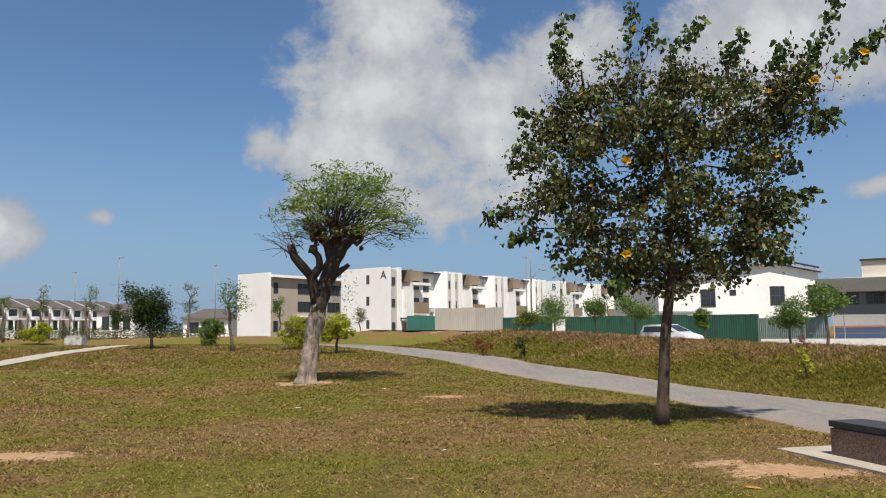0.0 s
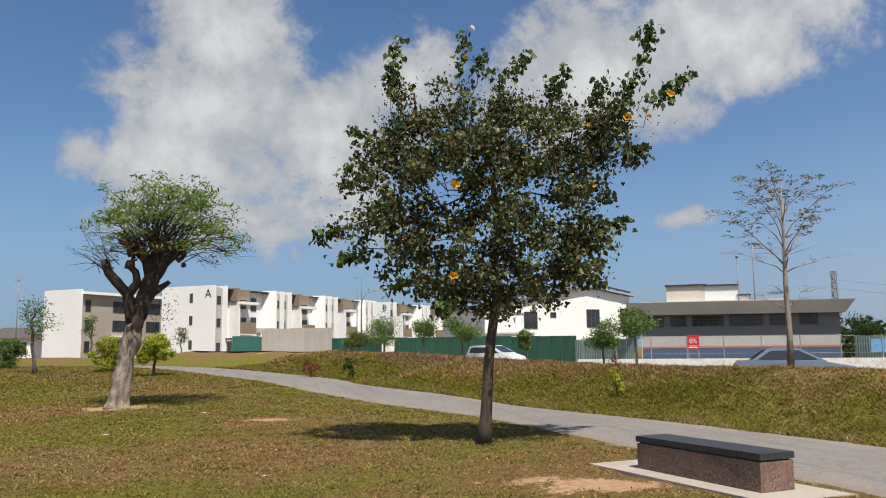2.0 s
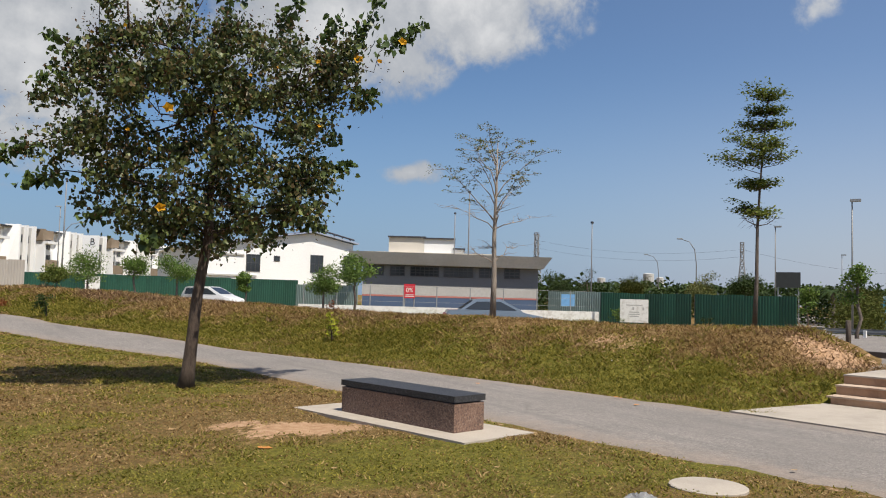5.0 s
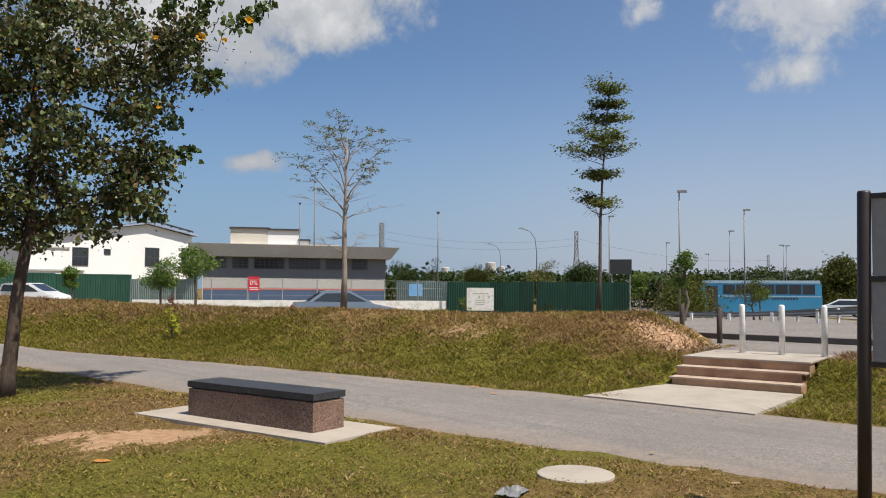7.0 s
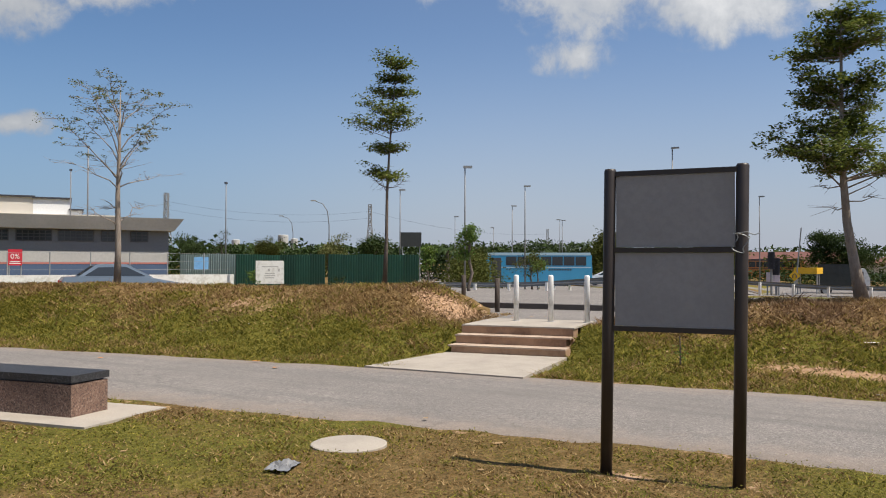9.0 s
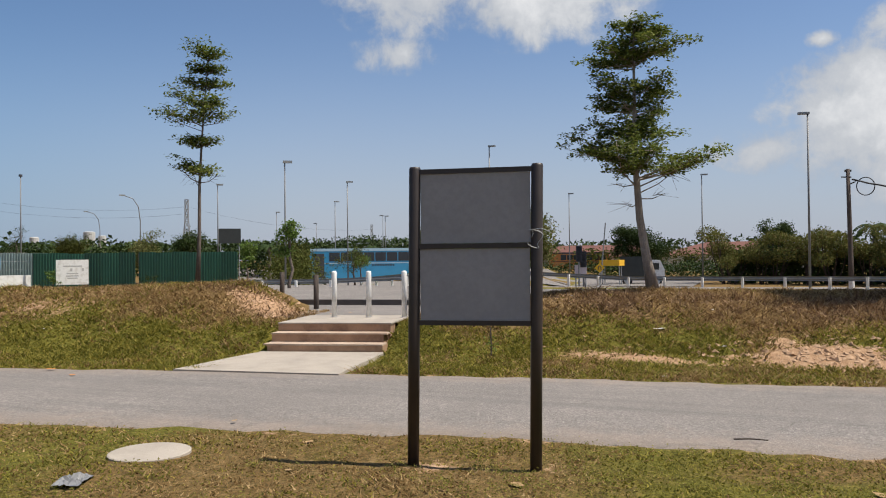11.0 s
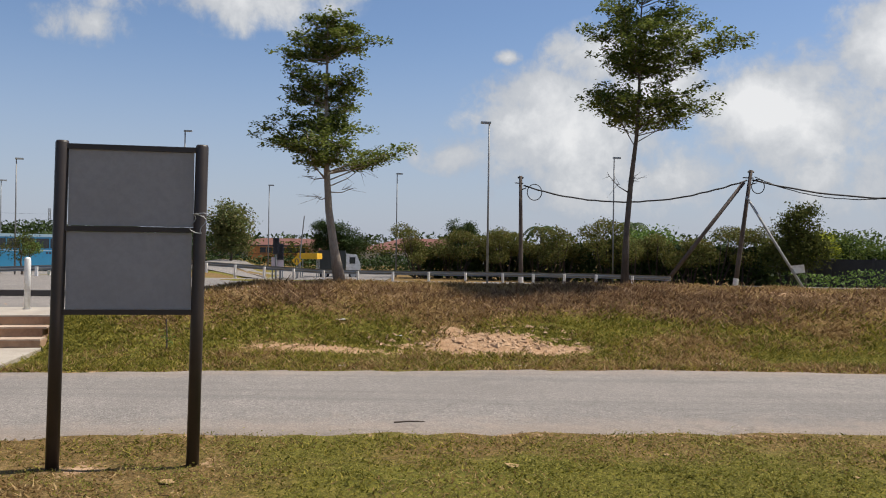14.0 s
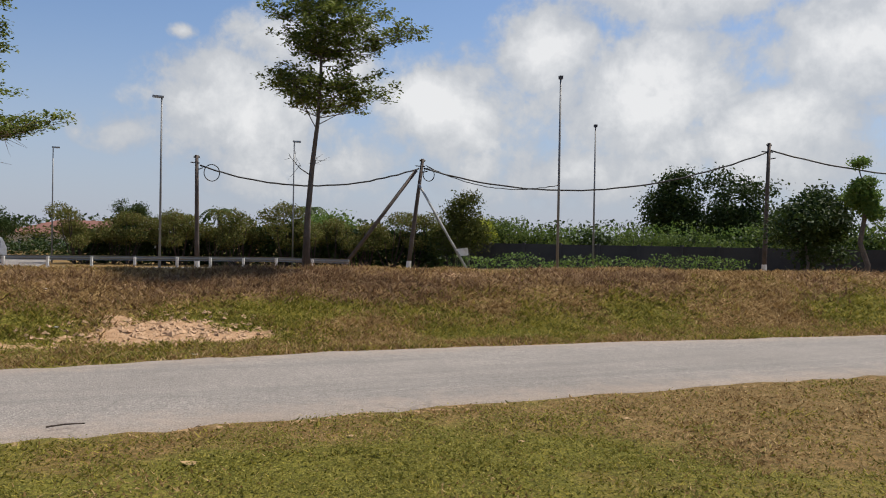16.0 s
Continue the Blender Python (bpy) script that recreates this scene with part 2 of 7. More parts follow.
def bark_material(name, pale, dark, scale=6.0):
    m = bpy.data.materials.new(name)
    m.use_nodes = True
    N = Nodes(m.node_tree)
    co = N.add("ShaderNodeTexCoord").outputs["Object"]
    tall = N.add("ShaderNodeMapping", {"Vector": co, "Scale": (1, 1, 0.25)}).outputs[0]
    n1, n2, n3 = N.noise(tall, scale, 6.0, 0.7), N.noise(tall, scale * 5, 5.0, 0.7), N.noise(co, scale * 0.5, 4.0)
    c = N.ramp(N.math("ADD", N.math("MULTIPLY", n1, 0.6), N.math("MULTIPLY", n2, 0.4)), [(0.32, dark), (0.55, tuple((a + b) / 2 for a, b in zip(pale, dark))), (0.72, pale)])
    c = N.mix(N.math("MULTIPLY", N.step(n3, 0.5, 0.7), 0.4), c, pale)
    b = N.add("ShaderNodeBsdfPrincipled", {"Base Color": c, "Roughness": 0.9, "Specular IOR Level": 0.2})
    N.put(b.inputs["Normal"], N.add("ShaderNodeBump", {"Strength": 0.8, "Distance": 0.03, "Height": N.math("ADD", n1, n2)}))
    N.add("ShaderNodeOutputMaterial", {0: b})
    return m


def glass_material(name, tint, rough=0.08):
    m = bpy.data.materials.new(name)
    m.use_nodes = True
    N = Nodes(m.node_tree)
    b = N.add("ShaderNodeBsdfPrincipled", {"Base Color": (*tint, 1), "Roughness": rough, "Specular IOR Level": 0.6})
    N.add("ShaderNodeOutputMaterial", {0: b})
    return m


M_GROUND, M_ASPHALT = ground_material(), asphalt_material()
M_CONCRETE = material("pale_concrete", (0.385, 0.335, 0.275), 0.9, spread=0.22, scale=1.6, fine_scale=45, bump=0.25)
M_DUSTY = material("dust_covered_concrete", (0.44, 0.335, 0.25), 0.92, spread=0.3, scale=2.4, fine_scale=40, bump=0.3, dark=(0.34, 0.22, 0.15))
M_STEP = material("earth_stained_concrete", (0.40, 0.25, 0.155), 0.92, spread=0.35, scale=2.4, fine_scale=40, bump=0.35, dark=(0.18, 0.105, 0.065))
M_KERB = material("grey_kerb_concrete", (0.34, 0.33, 0.31), 0.9, spread=0.3, scale=2.0)
M_DARKKERB = material("dark_wet_kerb", (0.10, 0.085, 0.075), 0.9, spread=0.3, scale=2.0)
M_GRANITE = granite_material("brown_granite", (0.185, 0.11, 0.08), (0.05, 0.032, 0.026), (0.33, 0.235, 0.18))
M_SEAT = granite_material("black_granite", (0.030, 0.030, 0.032), (0.016, 0.016, 0.018), (0.075, 0.075, 0.08))
M_STEEL_BROWN = material("dark_brown_painted_steel", (0.032, 0.022, 0.017), 0.45, spread=0.35, scale=5, bump=0.05)
M_PANEL = material("bare_grey_sheet_panel", (0.30, 0.29, 0.285), 0.7, spread=0.14, scale=2.2, fine_scale=18, bump=0.03)
M_WHITE = material("white_render_wall", (0.86, 0.855, 0.84), 0.85, spread=0.06, scale=0.25, fine_scale=8, bump=0.05)
M_TAUPE = material("taupe_painted_wall", (0.40, 0.34, 0.28), 0.85, spread=0.1, scale=0.4, fine_scale=8, bump=0.05)
M_BROWNWALL = material("brown_painted_wall", (0.27, 0.205, 0.14), 0.85, spread=0.1, scale=0.4, fine_scale=8, bump=0.05)
M_PALEGREY = material("pale_grey_painted_wall", (0.46, 0.45, 0.43), 0.85, spread=0.1, scale=0.4, fine_scale=8, bump=0.05)
M_GREY = material("grey_painted_wall", (0.185, 0.195, 0.215), 0.85, spread=0.1, scale=0.4, fine_scale=8, bump=0.05)
M_BLUE = material("blue_painted_band", (0.075, 0.115, 0.20), 0.8, spread=0.12, scale=0.5, fine_scale=8, bump=0.05)
M_PINK = material("red_painted_stripe", (0.45, 0.17, 0.14), 0.8, spread=0.1, scale=0.5, bump=0.0)
M_FASCIA = material("weathered_grey_fascia", (0.45, 0.435, 0.41), 0.85, spread=0.14, scale=0.4, fine_scale=6, bump=0.05)
M_CREAM = material("cream_roof_sheet", (0.66, 0.61, 0.53), 0.7, spread=0.08, scale=0.4, bump=0.05)
M_DARK = material("dark_roof_edge", (0.045, 0.045, 0.055), 0.7, spread=0.2, bump=0.0)
M_ROOFTILE = material("grey_brown_roof_tiles", (0.095, 0.078, 0.072), 0.8, spread=0.25, scale=0.8, fine_scale=20)
M_REDTILE = material("red_brown_roof_tiles", (0.16, 0.065, 0.048), 0.85, spread=0.3, scale=0.8, fine_scale=20)
M_GREENSHEET = material("dark_green_hoarding_sheet", (0.020, 0.085, 0.055), 0.5, metal=0.1, spread=0.35, scale=0.7, fine_scale=9, bump=0.05, random=0.5)
M_PALEGREEN = material("pale_green_hoarding_sheet", (0.21, 0.28, 0.26), 0.6, spread=0.2, scale=0.7, bump=0.05, random=0.25)
M_GALV = material("galvanised_steel", (0.30, 0.31, 0.31), 0.6, metal=0.3, spread=0.15, scale=3, bump=0.03)
M_POLE = material("lamp_post_steel", (0.20, 0.20, 0.20), 0.55, metal=0.2, spread=0.12, scale=2, bump=0.0)
M_TIMBERPOLE = bark_material("weathered_timber_pole", (0.16, 0.13, 0.11), (0.06, 0.047, 0.04), 5.0)
M_CABLE = material("black_cable", (0.018, 0.018, 0.018), 0.6, spread=0.1, bump=0.0)
M_GLASS = glass_material("dark_window_glass", (0.030, 0.036, 0.042))
M_FRAME = material("dark_window_frame", (0.06, 0.06, 0.065), 0.6, spread=0.1, bump=0.0)
M_WHITEPAINT = material("white_painted_steel", (0.78, 0.77, 0.74), 0.55, spread=0.1, scale=4, bump=0.05, dark=(0.55, 0.52, 0.47))
M_BARK_PALE = bark_material("pale_flaking_bark", (0.50, 0.41, 0.335), (0.045, 0.032, 0.025), 6.5)
M_BARK_GREY = bark_material("grey_bark", (0.22, 0.18, 0.15), (0.07, 0.055, 0.045), 9.0)
M_BARK_DARK = bark_material("dark_twig_bark", (0.10, 0.075, 0.06), (0.035, 0.026, 0.022), 12.0)
M_BARK_LIGHT = bark_material("light_grey_bark", (0.42, 0.36, 0.30), (0.20, 0.16, 0.13), 8.0)
M_LEAF_HEART = leaf_material("heart_shaped_leaves", [(0.034, 0.050, 0.018), (0.075, 0.104, 0.032), (0.210, 0.245, 0.070), (0.16, 0.10, 0.045), (0.11, 0.145, 0.045), (0.036, 0.054, 0.022)], 0.28, 0.45, 0.35)
M_LEAF_FINE = leaf_material("fresh_green_leaves", [(0.115, 0.19, 0.03), (0.19, 0.28, 0.05), (0.28, 0.36, 0.085)], 0.5)
M_LEAF_TIER = leaf_material("small_olive_leaves", [(0.070, 0.100, 0.021), (0.15, 0.19, 0.038), (0.27, 0.29, 0.075)], 0.34)
M_LEAF_THIN = leaf_material("yellowing_leaves", [(0.10, 0.13, 0.035), (0.17, 0.18, 0.06), (0.19, 0.15, 0.06)], 0.3)
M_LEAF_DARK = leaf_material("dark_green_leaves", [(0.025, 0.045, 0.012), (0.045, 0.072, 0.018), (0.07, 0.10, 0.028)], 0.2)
M_LEAF_HEDGE = leaf_material("hedge_leaves", [(0.060, 0.070, 0.017), (0.085, 0.098, 0.024), (0.11, 0.122, 0.034), (0.085, 0.075, 0.022)], 0.3, .8, .05)
M_LEAF_YELLOW = leaf_material("yellow_green_leaves", [(0.30, 0.34, 0.025), (0.46, 0.46, 0.04), (0.20, 0.26, 0.025)], 0.3)
M_LEAF_BRIGHT = leaf_material("bright_green_leaves", [(0.085, 0.15, 0.03), (0.14, 0.215, 0.045), (0.20, 0.27, 0.065)], 0.3)
M_LEAF_RED = leaf_material("red_brown_leaves", [(0.20, 0.05, 0.02), (0.32, 0.10, 0.03), (0.12, 0.08, 0.03)], 0.25)
M_PETAL = leaf_material("yellow_petals", [(0.75, 0.45, 0.02), (0.80, 0.60, 0.05), (0.70, 0.30, 0.02)], 0.3)


# ---------------------------------------------------------------- mesh helpers
def box(bm, x0, x1, y0, y1, z0, z1, m=None):
    v = [bm.verts.new((x, y, z)) for z in (z0, z1) for y in (y0, y1) for x in (x0, x1)]
    if m is not None:
        for p in v:
            p.co = m @ p.co
    for f in ((0, 2, 3, 1), (4, 5, 7, 6), (0, 1, 5, 4), (1, 3, 7, 5), (3, 2, 6, 7), (2, 0, 4, 6)):
        bm.faces.new([v[i] for i in f])
    return v


def tube(bm, pts, radii, n=8, caps=True):
    """A tapered tube along points."""
    pts, radii = [Vector(p) for p in pts], [float(r) for r in radii]
    rings, side = [], None
    for i, p in enumerate(pts):
        d = (pts[min(i + 1, len(pts) - 1)] - pts[max(i - 1, 0)])
        d = d.normalized() if d.length > 1e-9 else Vector((0, 0, 1))
        if side is None:
            side = d.orthogonal().normalized()
        side = (side - d * side.dot(d))
        side = side.normalized() if side.length > 1e-6 else d.orthogonal().normalized()
        up = d.cross(side)
        rings.append([bm.verts.new(p + radii[i] * (math.cos(a) * side + math.sin(a) * up)) for a in (2 * math.pi * k / n for k in range(n))])
    for a, b in zip(rings, rings[1:]):
        for k in range(n):
            bm.faces.new((a[k], a[(k + 1) % n], b[(k + 1) % n], b[k]))
    if caps:
        bm.faces.new(rings[0][::-1])
        bm.faces.new(rings[-1])


def bevel(bm, width, segments=2):
    bmesh.ops.bevel(bm, geom=[e for e in bm.edges if e.calc_face_angle(0) > 0.5], offset=width, segments=segments, affect="EDGES", profile=0.5)


def mesh_of(name, bm, mat, smooth=False):
    bmesh.ops.recalc_face_normals(bm, faces=bm.faces)
    me = bpy.data.meshes.new(name)
    bm.to_mesh(me)
    bm.free()
    me.materials.append(mat)
    if smooth:
        me.shade_smooth()
    return me


def part(name, bm, mat, parent, label="", smooth=False, m=None):
    ob = new(name, mesh_of(name, bm, mat, smooth))
    ob.parent = parent
    if m is not None:
        ob.matrix_basis = m
    return tagged(ob, label)


def thing(name, label, category, m=None, group="", kind=""):
    ob = new(name)
    ob.empty_display_size = 0.2
    if m is not None:
        ob.matrix_basis = m
    return tagged(ob, label, category, group, kind)


def single(name, bm, mat, label, category, m=None, group="", kind="", smooth=False):
    ob = new(name, mesh_of(name, bm, mat, smooth))
    if m is not None:
        ob.matrix_basis = m
    return tagged(ob, label, category, group, kind)


def raw_mesh(name, verts, faces, mat, smooth=False):
    me = bpy.data.meshes.new(name)
    me.from_pydata(verts, [], faces)
    me.materials.append(mat)
    if smooth:
        me.shade_smooth()
    me.update()
    return me


LEAF_SHAPES = {
    "heart": ([(0, 0, 0), (0, 1, -.12), (-.42, -.12, .10), (-.55, .35, .14), (.42, -.12, .10), (.55, .35, .14)], [(0, 1, 3, 2), (0, 4, 5, 1)]),
    "oval": ([(0, -.5, 0), (0, .55, 0), (-.28, 0, .08), (.28, 0, .08)], [(0, 1, 2), (0, 3, 1)]),
    "long": ([(0, -.8, 0), (0, .8, -.1), (-.2, 0, .05), (.2, 0, .05)], [(0, 1, 2), (0, 3, 1)])}


def leaves_mesh(name, centres, sizes, mat, rng, shape="oval", droop=0.0, flat=0.0):
    """Many small leaves as one mesh. flat: 0 turns them every way, 1 keeps them level."""
    tv, tf = LEAF_SHAPES[shape]
    tv = np.array(tv)
    n, k = len(centres), len(tv)
    nrm = rng.normal(size=(n, 3))
    nrm[:, 2] = np.abs(nrm[:, 2]) + flat * 2.5 + 0.2
    nrm /= np.linalg.norm(nrm, axis=1)[:, None]
    u = np.cross(nrm, rng.normal(size=(n, 3)))
    u /= np.linalg.norm(u, axis=1)[:, None] + 1e-9
    u[:, 2] -= droop
    u /= np.linalg.norm(u, axis=1)[:, None] + 1e-9
    w = np.cross(u, nrm)
    w /= np.linalg.norm(w, axis=1)[:, None] + 1e-9
    nn = np.cross(w, u)
    s = np.asarray(sizes).reshape(-1, 1, 1) * np.ones((n, 1, 1))
    v = centres[:, None, :] + s * (tv[None, :, 0:1] * w[:, None, :] + tv[None, :, 1:2] * u[:, None, :] + tv[None, :, 2:3] * nn[:, None, :])
    kk = len(tf[0])
    f = (np.array(tf)[None] + (np.arange(n) * k)[:, None, None]).reshape(-1, kk)
    me = bpy.data.meshes.new(name)
    me.vertices.add(n * k)
    me.vertices.foreach_set("co", v.reshape(-1).astype(np.float32))
    me.loops.add(f.size)
    me.loops.foreach_set("vertex_index", f.reshape(-1).astype(np.int32))
    me.polygons.add(len(f))
    me.polygons.foreach_set("loop_start", np.arange(0, f.size, kk, dtype=np.int32))
    me.materials.append(mat)
    me.update(calc_edges=True)
    return me


def ss(a, b, v):
    u = np.clip((np.asarray(v, float) - a) / (b - a), 0, 1)
    return u * u * (3 - 2 * u)


# ---------------------------------------------------------------- terrain
def rise(y):
    """The lawn climbs gently away from the path's near end."""
    return 0.75 * ss(22, 58, y)


NEAR_EDGE = [(2.5, -34), (5.4, -24), (6.9, -15), (7.4, -9), (7.42, -4), (7.25, 0), (6.9, 3), (6.15, 7.3), (5.45, 12), (4.6, 18.5), (3.1, 23.4), (1.1, 30.2), (-0.6, 36), (-2.3, 39.8), (-6.0, 47.5), (-10.5, 54), (-16.5, 57), (-24, 57.6), (-36, 56)]
FAR_EDGE = [(5.5, -38), (8.6, -26), (10.3, -16), (10.9, -10.5), (11.25, -5), (11.08, -1), (10.55, 3.5), (9.95, 7.8), (9.1, 12), (8.1, 16.5), (6.7, 21.3), (5.6, 27.5), (3.4, 33.4), (2.3, 38), (-2.0, 46.7), (-5.6, 52.5), (-10.2, 57.5), (-16.8, 60), (-36, 58.6)]


def spline(pts, n):
    """n points along a smooth curve through pts."""
    p = np.array([pts[0], *pts, pts[-1]], float)
    out = []
    for i in range(1, len(p) - 2):
        a, b, c, d = p[i - 1:i + 3]
        for t in np.linspace(0, 1, n, endpoint=False):
            out.append(0.5 * (2 * b + (c - a) * t + (2 * a - 5 * b + 4 * c - d) * t * t + (3 * b - a - 3 * c + d) * t ** 3))
    out.append(p[-2])
    return np.array(out)


NEAR_LINE, FAR_LINE = spline(NEAR_EDGE, 3), spline(FAR_EDGE, 3)


def beyond(x, y, line):
    """Signed distance from a line that runs towards +y: positive on its right-hand side."""
    x, y = np.asarray(x, float), np.asarray(y, float)
    best, sign = np.full(x.shape, 1e9), np.ones(x.shape)
    for a, b in zip(line, line[1:]):
        d = b - a
        L = d @ d
        if L < 1e-9:
            continue
        t = np.clip(((x - a[0]) * d[0] + (y - a[1]) * d[1]) / L, 0, 1)
        px, py = x - a[0] - t * d[0], y - a[1] - t * d[1]
        q = np.hypot(px, py)
        s = np.where(px * d[1] - py * d[0] > 0, 1.0, -1.0)
        m = q < best
        best, sign = np.where(m, q, best), np.where(m, s, sign)
    return best * sign


def lumps(x, y, s, seed):
    """Cheap smooth noise of a wavelength s, about -1 to 1."""
    r = np.random.RandomState(seed)
    out = 0
    for _ in range(5):
        a, p, k = r.uniform(0, 6.283), r.uniform(0, 6.283), r.uniform(0.6, 1.6)
        out = out + np.sin((np.cos(a) * x + np.sin(a) * y) * 6.283 * k / s + p)
    return out / 3.0


STEP_A, STEP_B = np.array((12.2, 7.72)), np.array((12.62, 5.66))     # foot of the steps
SX, SY = (STEP_B - STEP_A) / np.linalg.norm(STEP_B - STEP_A)          # along the steps
UX, UY = -SY, SX                                                       # up the steps


def step_coords(x, y):
    return (x - STEP_A[0]) * SX + (y - STEP_A[1]) * SY, (x - STEP_A[0]) * UX + (y - STEP_A[1]) * UY


def height(x, y):
    x, y = np.asarray(x, float), np.asarray(y, float)
    d = beyond(x, y, FAR_LINE)
    back = 0.12 + rise(y) * (0.25 + 0.55 * ss(60, 78, y)) * (1 - ss(30, 50, x)) - 0.62 * ss(30, 62, x) * (1 - ss(45, 60, y)) + 0.35 * ss(12, 9, np.hypot(x - 22, y - 6)) * ss(13, 16, x)
    crest = 0.89 - 0.33 * ss(-6, -14, x) + 0.2 * ss(4, 9, y) - 0.11 * ss(10, 16, y) - 0.1 * ss(22, 34, y) + 0.05 * lumps(x, y, 7.0, 3)
    up = ss(1.0 + 0.4 * lumps(x, y, 5.0, 4), 5.2 + 0.5 * lumps(x, y, 6.0, 5), d)
    down = ss(6.0, 10.0, d)
    berm = rise(y) + crest * up
    z = np.where(d > 5.6, berm * (1 - down) + back * down, berm)
    s, u = step_coords(x, y)
    gap = ss(-2.1, -0.35, s) * (1 - ss(2.1, 5.4, s)) * ss(-3.5, -1.5, u)
    inside = ss(-0.12, -0.02, s) * (1 - ss(2.12, 2.22, s))
    ramp = 0.465 * ss(-0.6, 1.0, u) - inside * 0.3 * ss(-0.3, 0.0, u) * (1 - ss(2.3, 2.6, u))
    z = z * (1 - gap) + (ramp - 0.03) * gap
    park = ss(1.6, 2.4, u) * ss(-6.0, -4.5, s) * (1 - ss(9.5, 10.5, s)) * (1 - ss(14.0, 18.0, u)) * ss(8.5, 10.5, d + 3.5 * gap)
    z = z * (1 - park) + 0.43 * park
    z = z + 0.025 * lumps(x, y, 2.2, 6) * (1 - gap) * (1 - park) + 0.012 * lumps(x, y, 0.7, 8) * (1 - gap) * (1 - park)
    on_path = (d < -0.30) & (beyond(x, y, NEAR_LINE) > 0.30)
    z = np.where(on_path, rise(y) - 0.05, z)
    flat = ss(-0.9, -0.1, beyond(x, y, NEAR_LINE)) * (1 - ss(0.1, 1.0, d))
    z = np.where(on_path, z, z * (1 - flat) + rise(y) * flat)
    z = z - 0.75 * np.exp(-((x - 0.9) / 3.2) ** 2 - ((y - 60.0) / 3.4) ** 2) * ss(6.0, 9.0, d)
    return z - np.where(np.hypot(x, y) > 400, 1.0, 0.0)


def ground_z(x, y):
    return float(height(np.array([x]), np.array([y]))[0])


BARE = [(3.6, 8.75, 1.0, .5, 1.0), (2.9, 9.3, .5, .3, .8), (-6.3, 10.4, 1.3, .5, .9), (-.5, 19.5, .9, .5, .8), (-4.8, 25.0, 1.3, 1.1, .9), (-3.6, 23.6, .8, .8, .5), (13.05, -1.2, .5, 1.0, 1.2), (12.75, -2.3, .3, .8, .9), (12.8, -2.0, .3, .6, .8), (13.6, -.7, .4, .3, .8), (13.0, .1, .25, .5, .6), (12.7, 1.3, .25, 1.9, .8), (14.9, 9.3, 1.3, 1.1, .78), (15.6, 3.2, .9, 1.4, .6),
        (12.6, 13.2, 1.0, 1.6, .6), (16.0, -13.0, .5, 1.4, .9), (6.1, 2.2, .35, .3, .6), (6.3, 1.35, .35, .3, .6)]


def bareness(x, y):
    d = beyond(x, y, FAR_LINE)
    b = 0.42 * np.exp(-((d - 5.0) / 1.3) ** 2) + 0.10 * lumps(x, y, 3.0, 11)
    for cx, cy, rx, ry, p in BARE:
        b = np.maximum(b, p * np.exp(-(((x - cx) / rx) ** 2 + ((y - cy) / ry) ** 2) * 0.9))
    nd = beyond(x, y, NEAR_LINE)
    return np.maximum(b, 0.45 * np.exp(-(np.minimum(np.abs(nd), np.abs(d)) / 0.25) ** 2))


def dryness(x, y):
    d = beyond(x, y, FAR_LINE)
    k = 0.62 * np.exp(-((d - 5.2) / 1.9) ** 2) - 0.22 * np.exp(-((d - 2.2) / 1.3) ** 2) + 0.22 * lumps(x, y, 4.0, 14) * ss(0.3, 1.5, d) + 0.10 * lumps(x, y, 6.0, 12)
    k = k + 0.42 * fbm(x, y, 2.6, 52) * ss(0.3, 1.5, d) + np.where(d < 0, 0.36 * fbm(x, y, 3.2, 53) + 0.05 + 0.10 * ss(24, 40, y), 0.12 - 0.34 * ss(1, 8, y) * (1 - ss(3.0, 4.6, d)))
    for cx, cy, rx, ry in ((12.9, -6.2, .9, 1.3), (13.5, 1.4, .9, 1.3), (12.6, 3.9, .8, 1.0), (14.6, -4.8, .8, 1.2), (5.6, -2.6, .8, 1.4)):
        k = k - 0.55 * np.exp(-(((x - cx) / rx) ** 2 + ((y - cy) / ry) ** 2))
    k = k + 0.20 * np.exp(-(((x - 1.0) / 5.0) ** 2 + ((y - 12.0) / 4.5) ** 2)) - 0.20 * np.exp(-(((x - 6.0) / 1.6) ** 2 + ((y + 2.0) / 4.0) ** 2))
    return k + 0.14 * ss(2.0, -4.0, y)


def fbm(x, y, s, seed):
    """Uneven blotches of a size s, about -1 to 1."""
    table = np.random.RandomState(seed).uniform(-1, 1, (256, 256))
    x, y = np.asarray(x, float), np.asarray(y, float)
    out, amp = 0, 1.0
    for k in range(4):
        u, v = x / s * 2 ** k + 37.3 * k, y / s * 2 ** k + 11.7 * k
        i, j = np.floor(u).astype(int), np.floor(v).astype(int)
        a, b = u - i, v - j
        a, b = a * a * (3 - 2 * a), b * b * (3 - 2 * b)
        i0, i1, j0, j1 = i % 256, (i + 1) % 256, j % 256, (j + 1) % 256
        out = out + amp * ((table[i0, j0] * (1 - a) + table[i1, j0] * a) * (1 - b) + (table[i0, j1] * (1 - a) + table[i1, j1] * a) * b)
        amp *= 0.55
    return out


def rust(x, y):
    """Where the dead brown scrub grows: in patches along the crest."""
    d = beyond(x, y, FAR_LINE)
    return np.exp(-((d - 4.6) / 1.5) ** 2) * np.clip(0.26 + 0.62 * fbm(x, y, 1.9, 51) + 0.35 * np.exp(-((y + 2.5) / 4.0) ** 2) - 0.16 * ss(8, 14, y), 0, 1)


def on_the_bank(x, y):
    return ss(.2, 1.5, beyond(x, y, FAR_LINE))


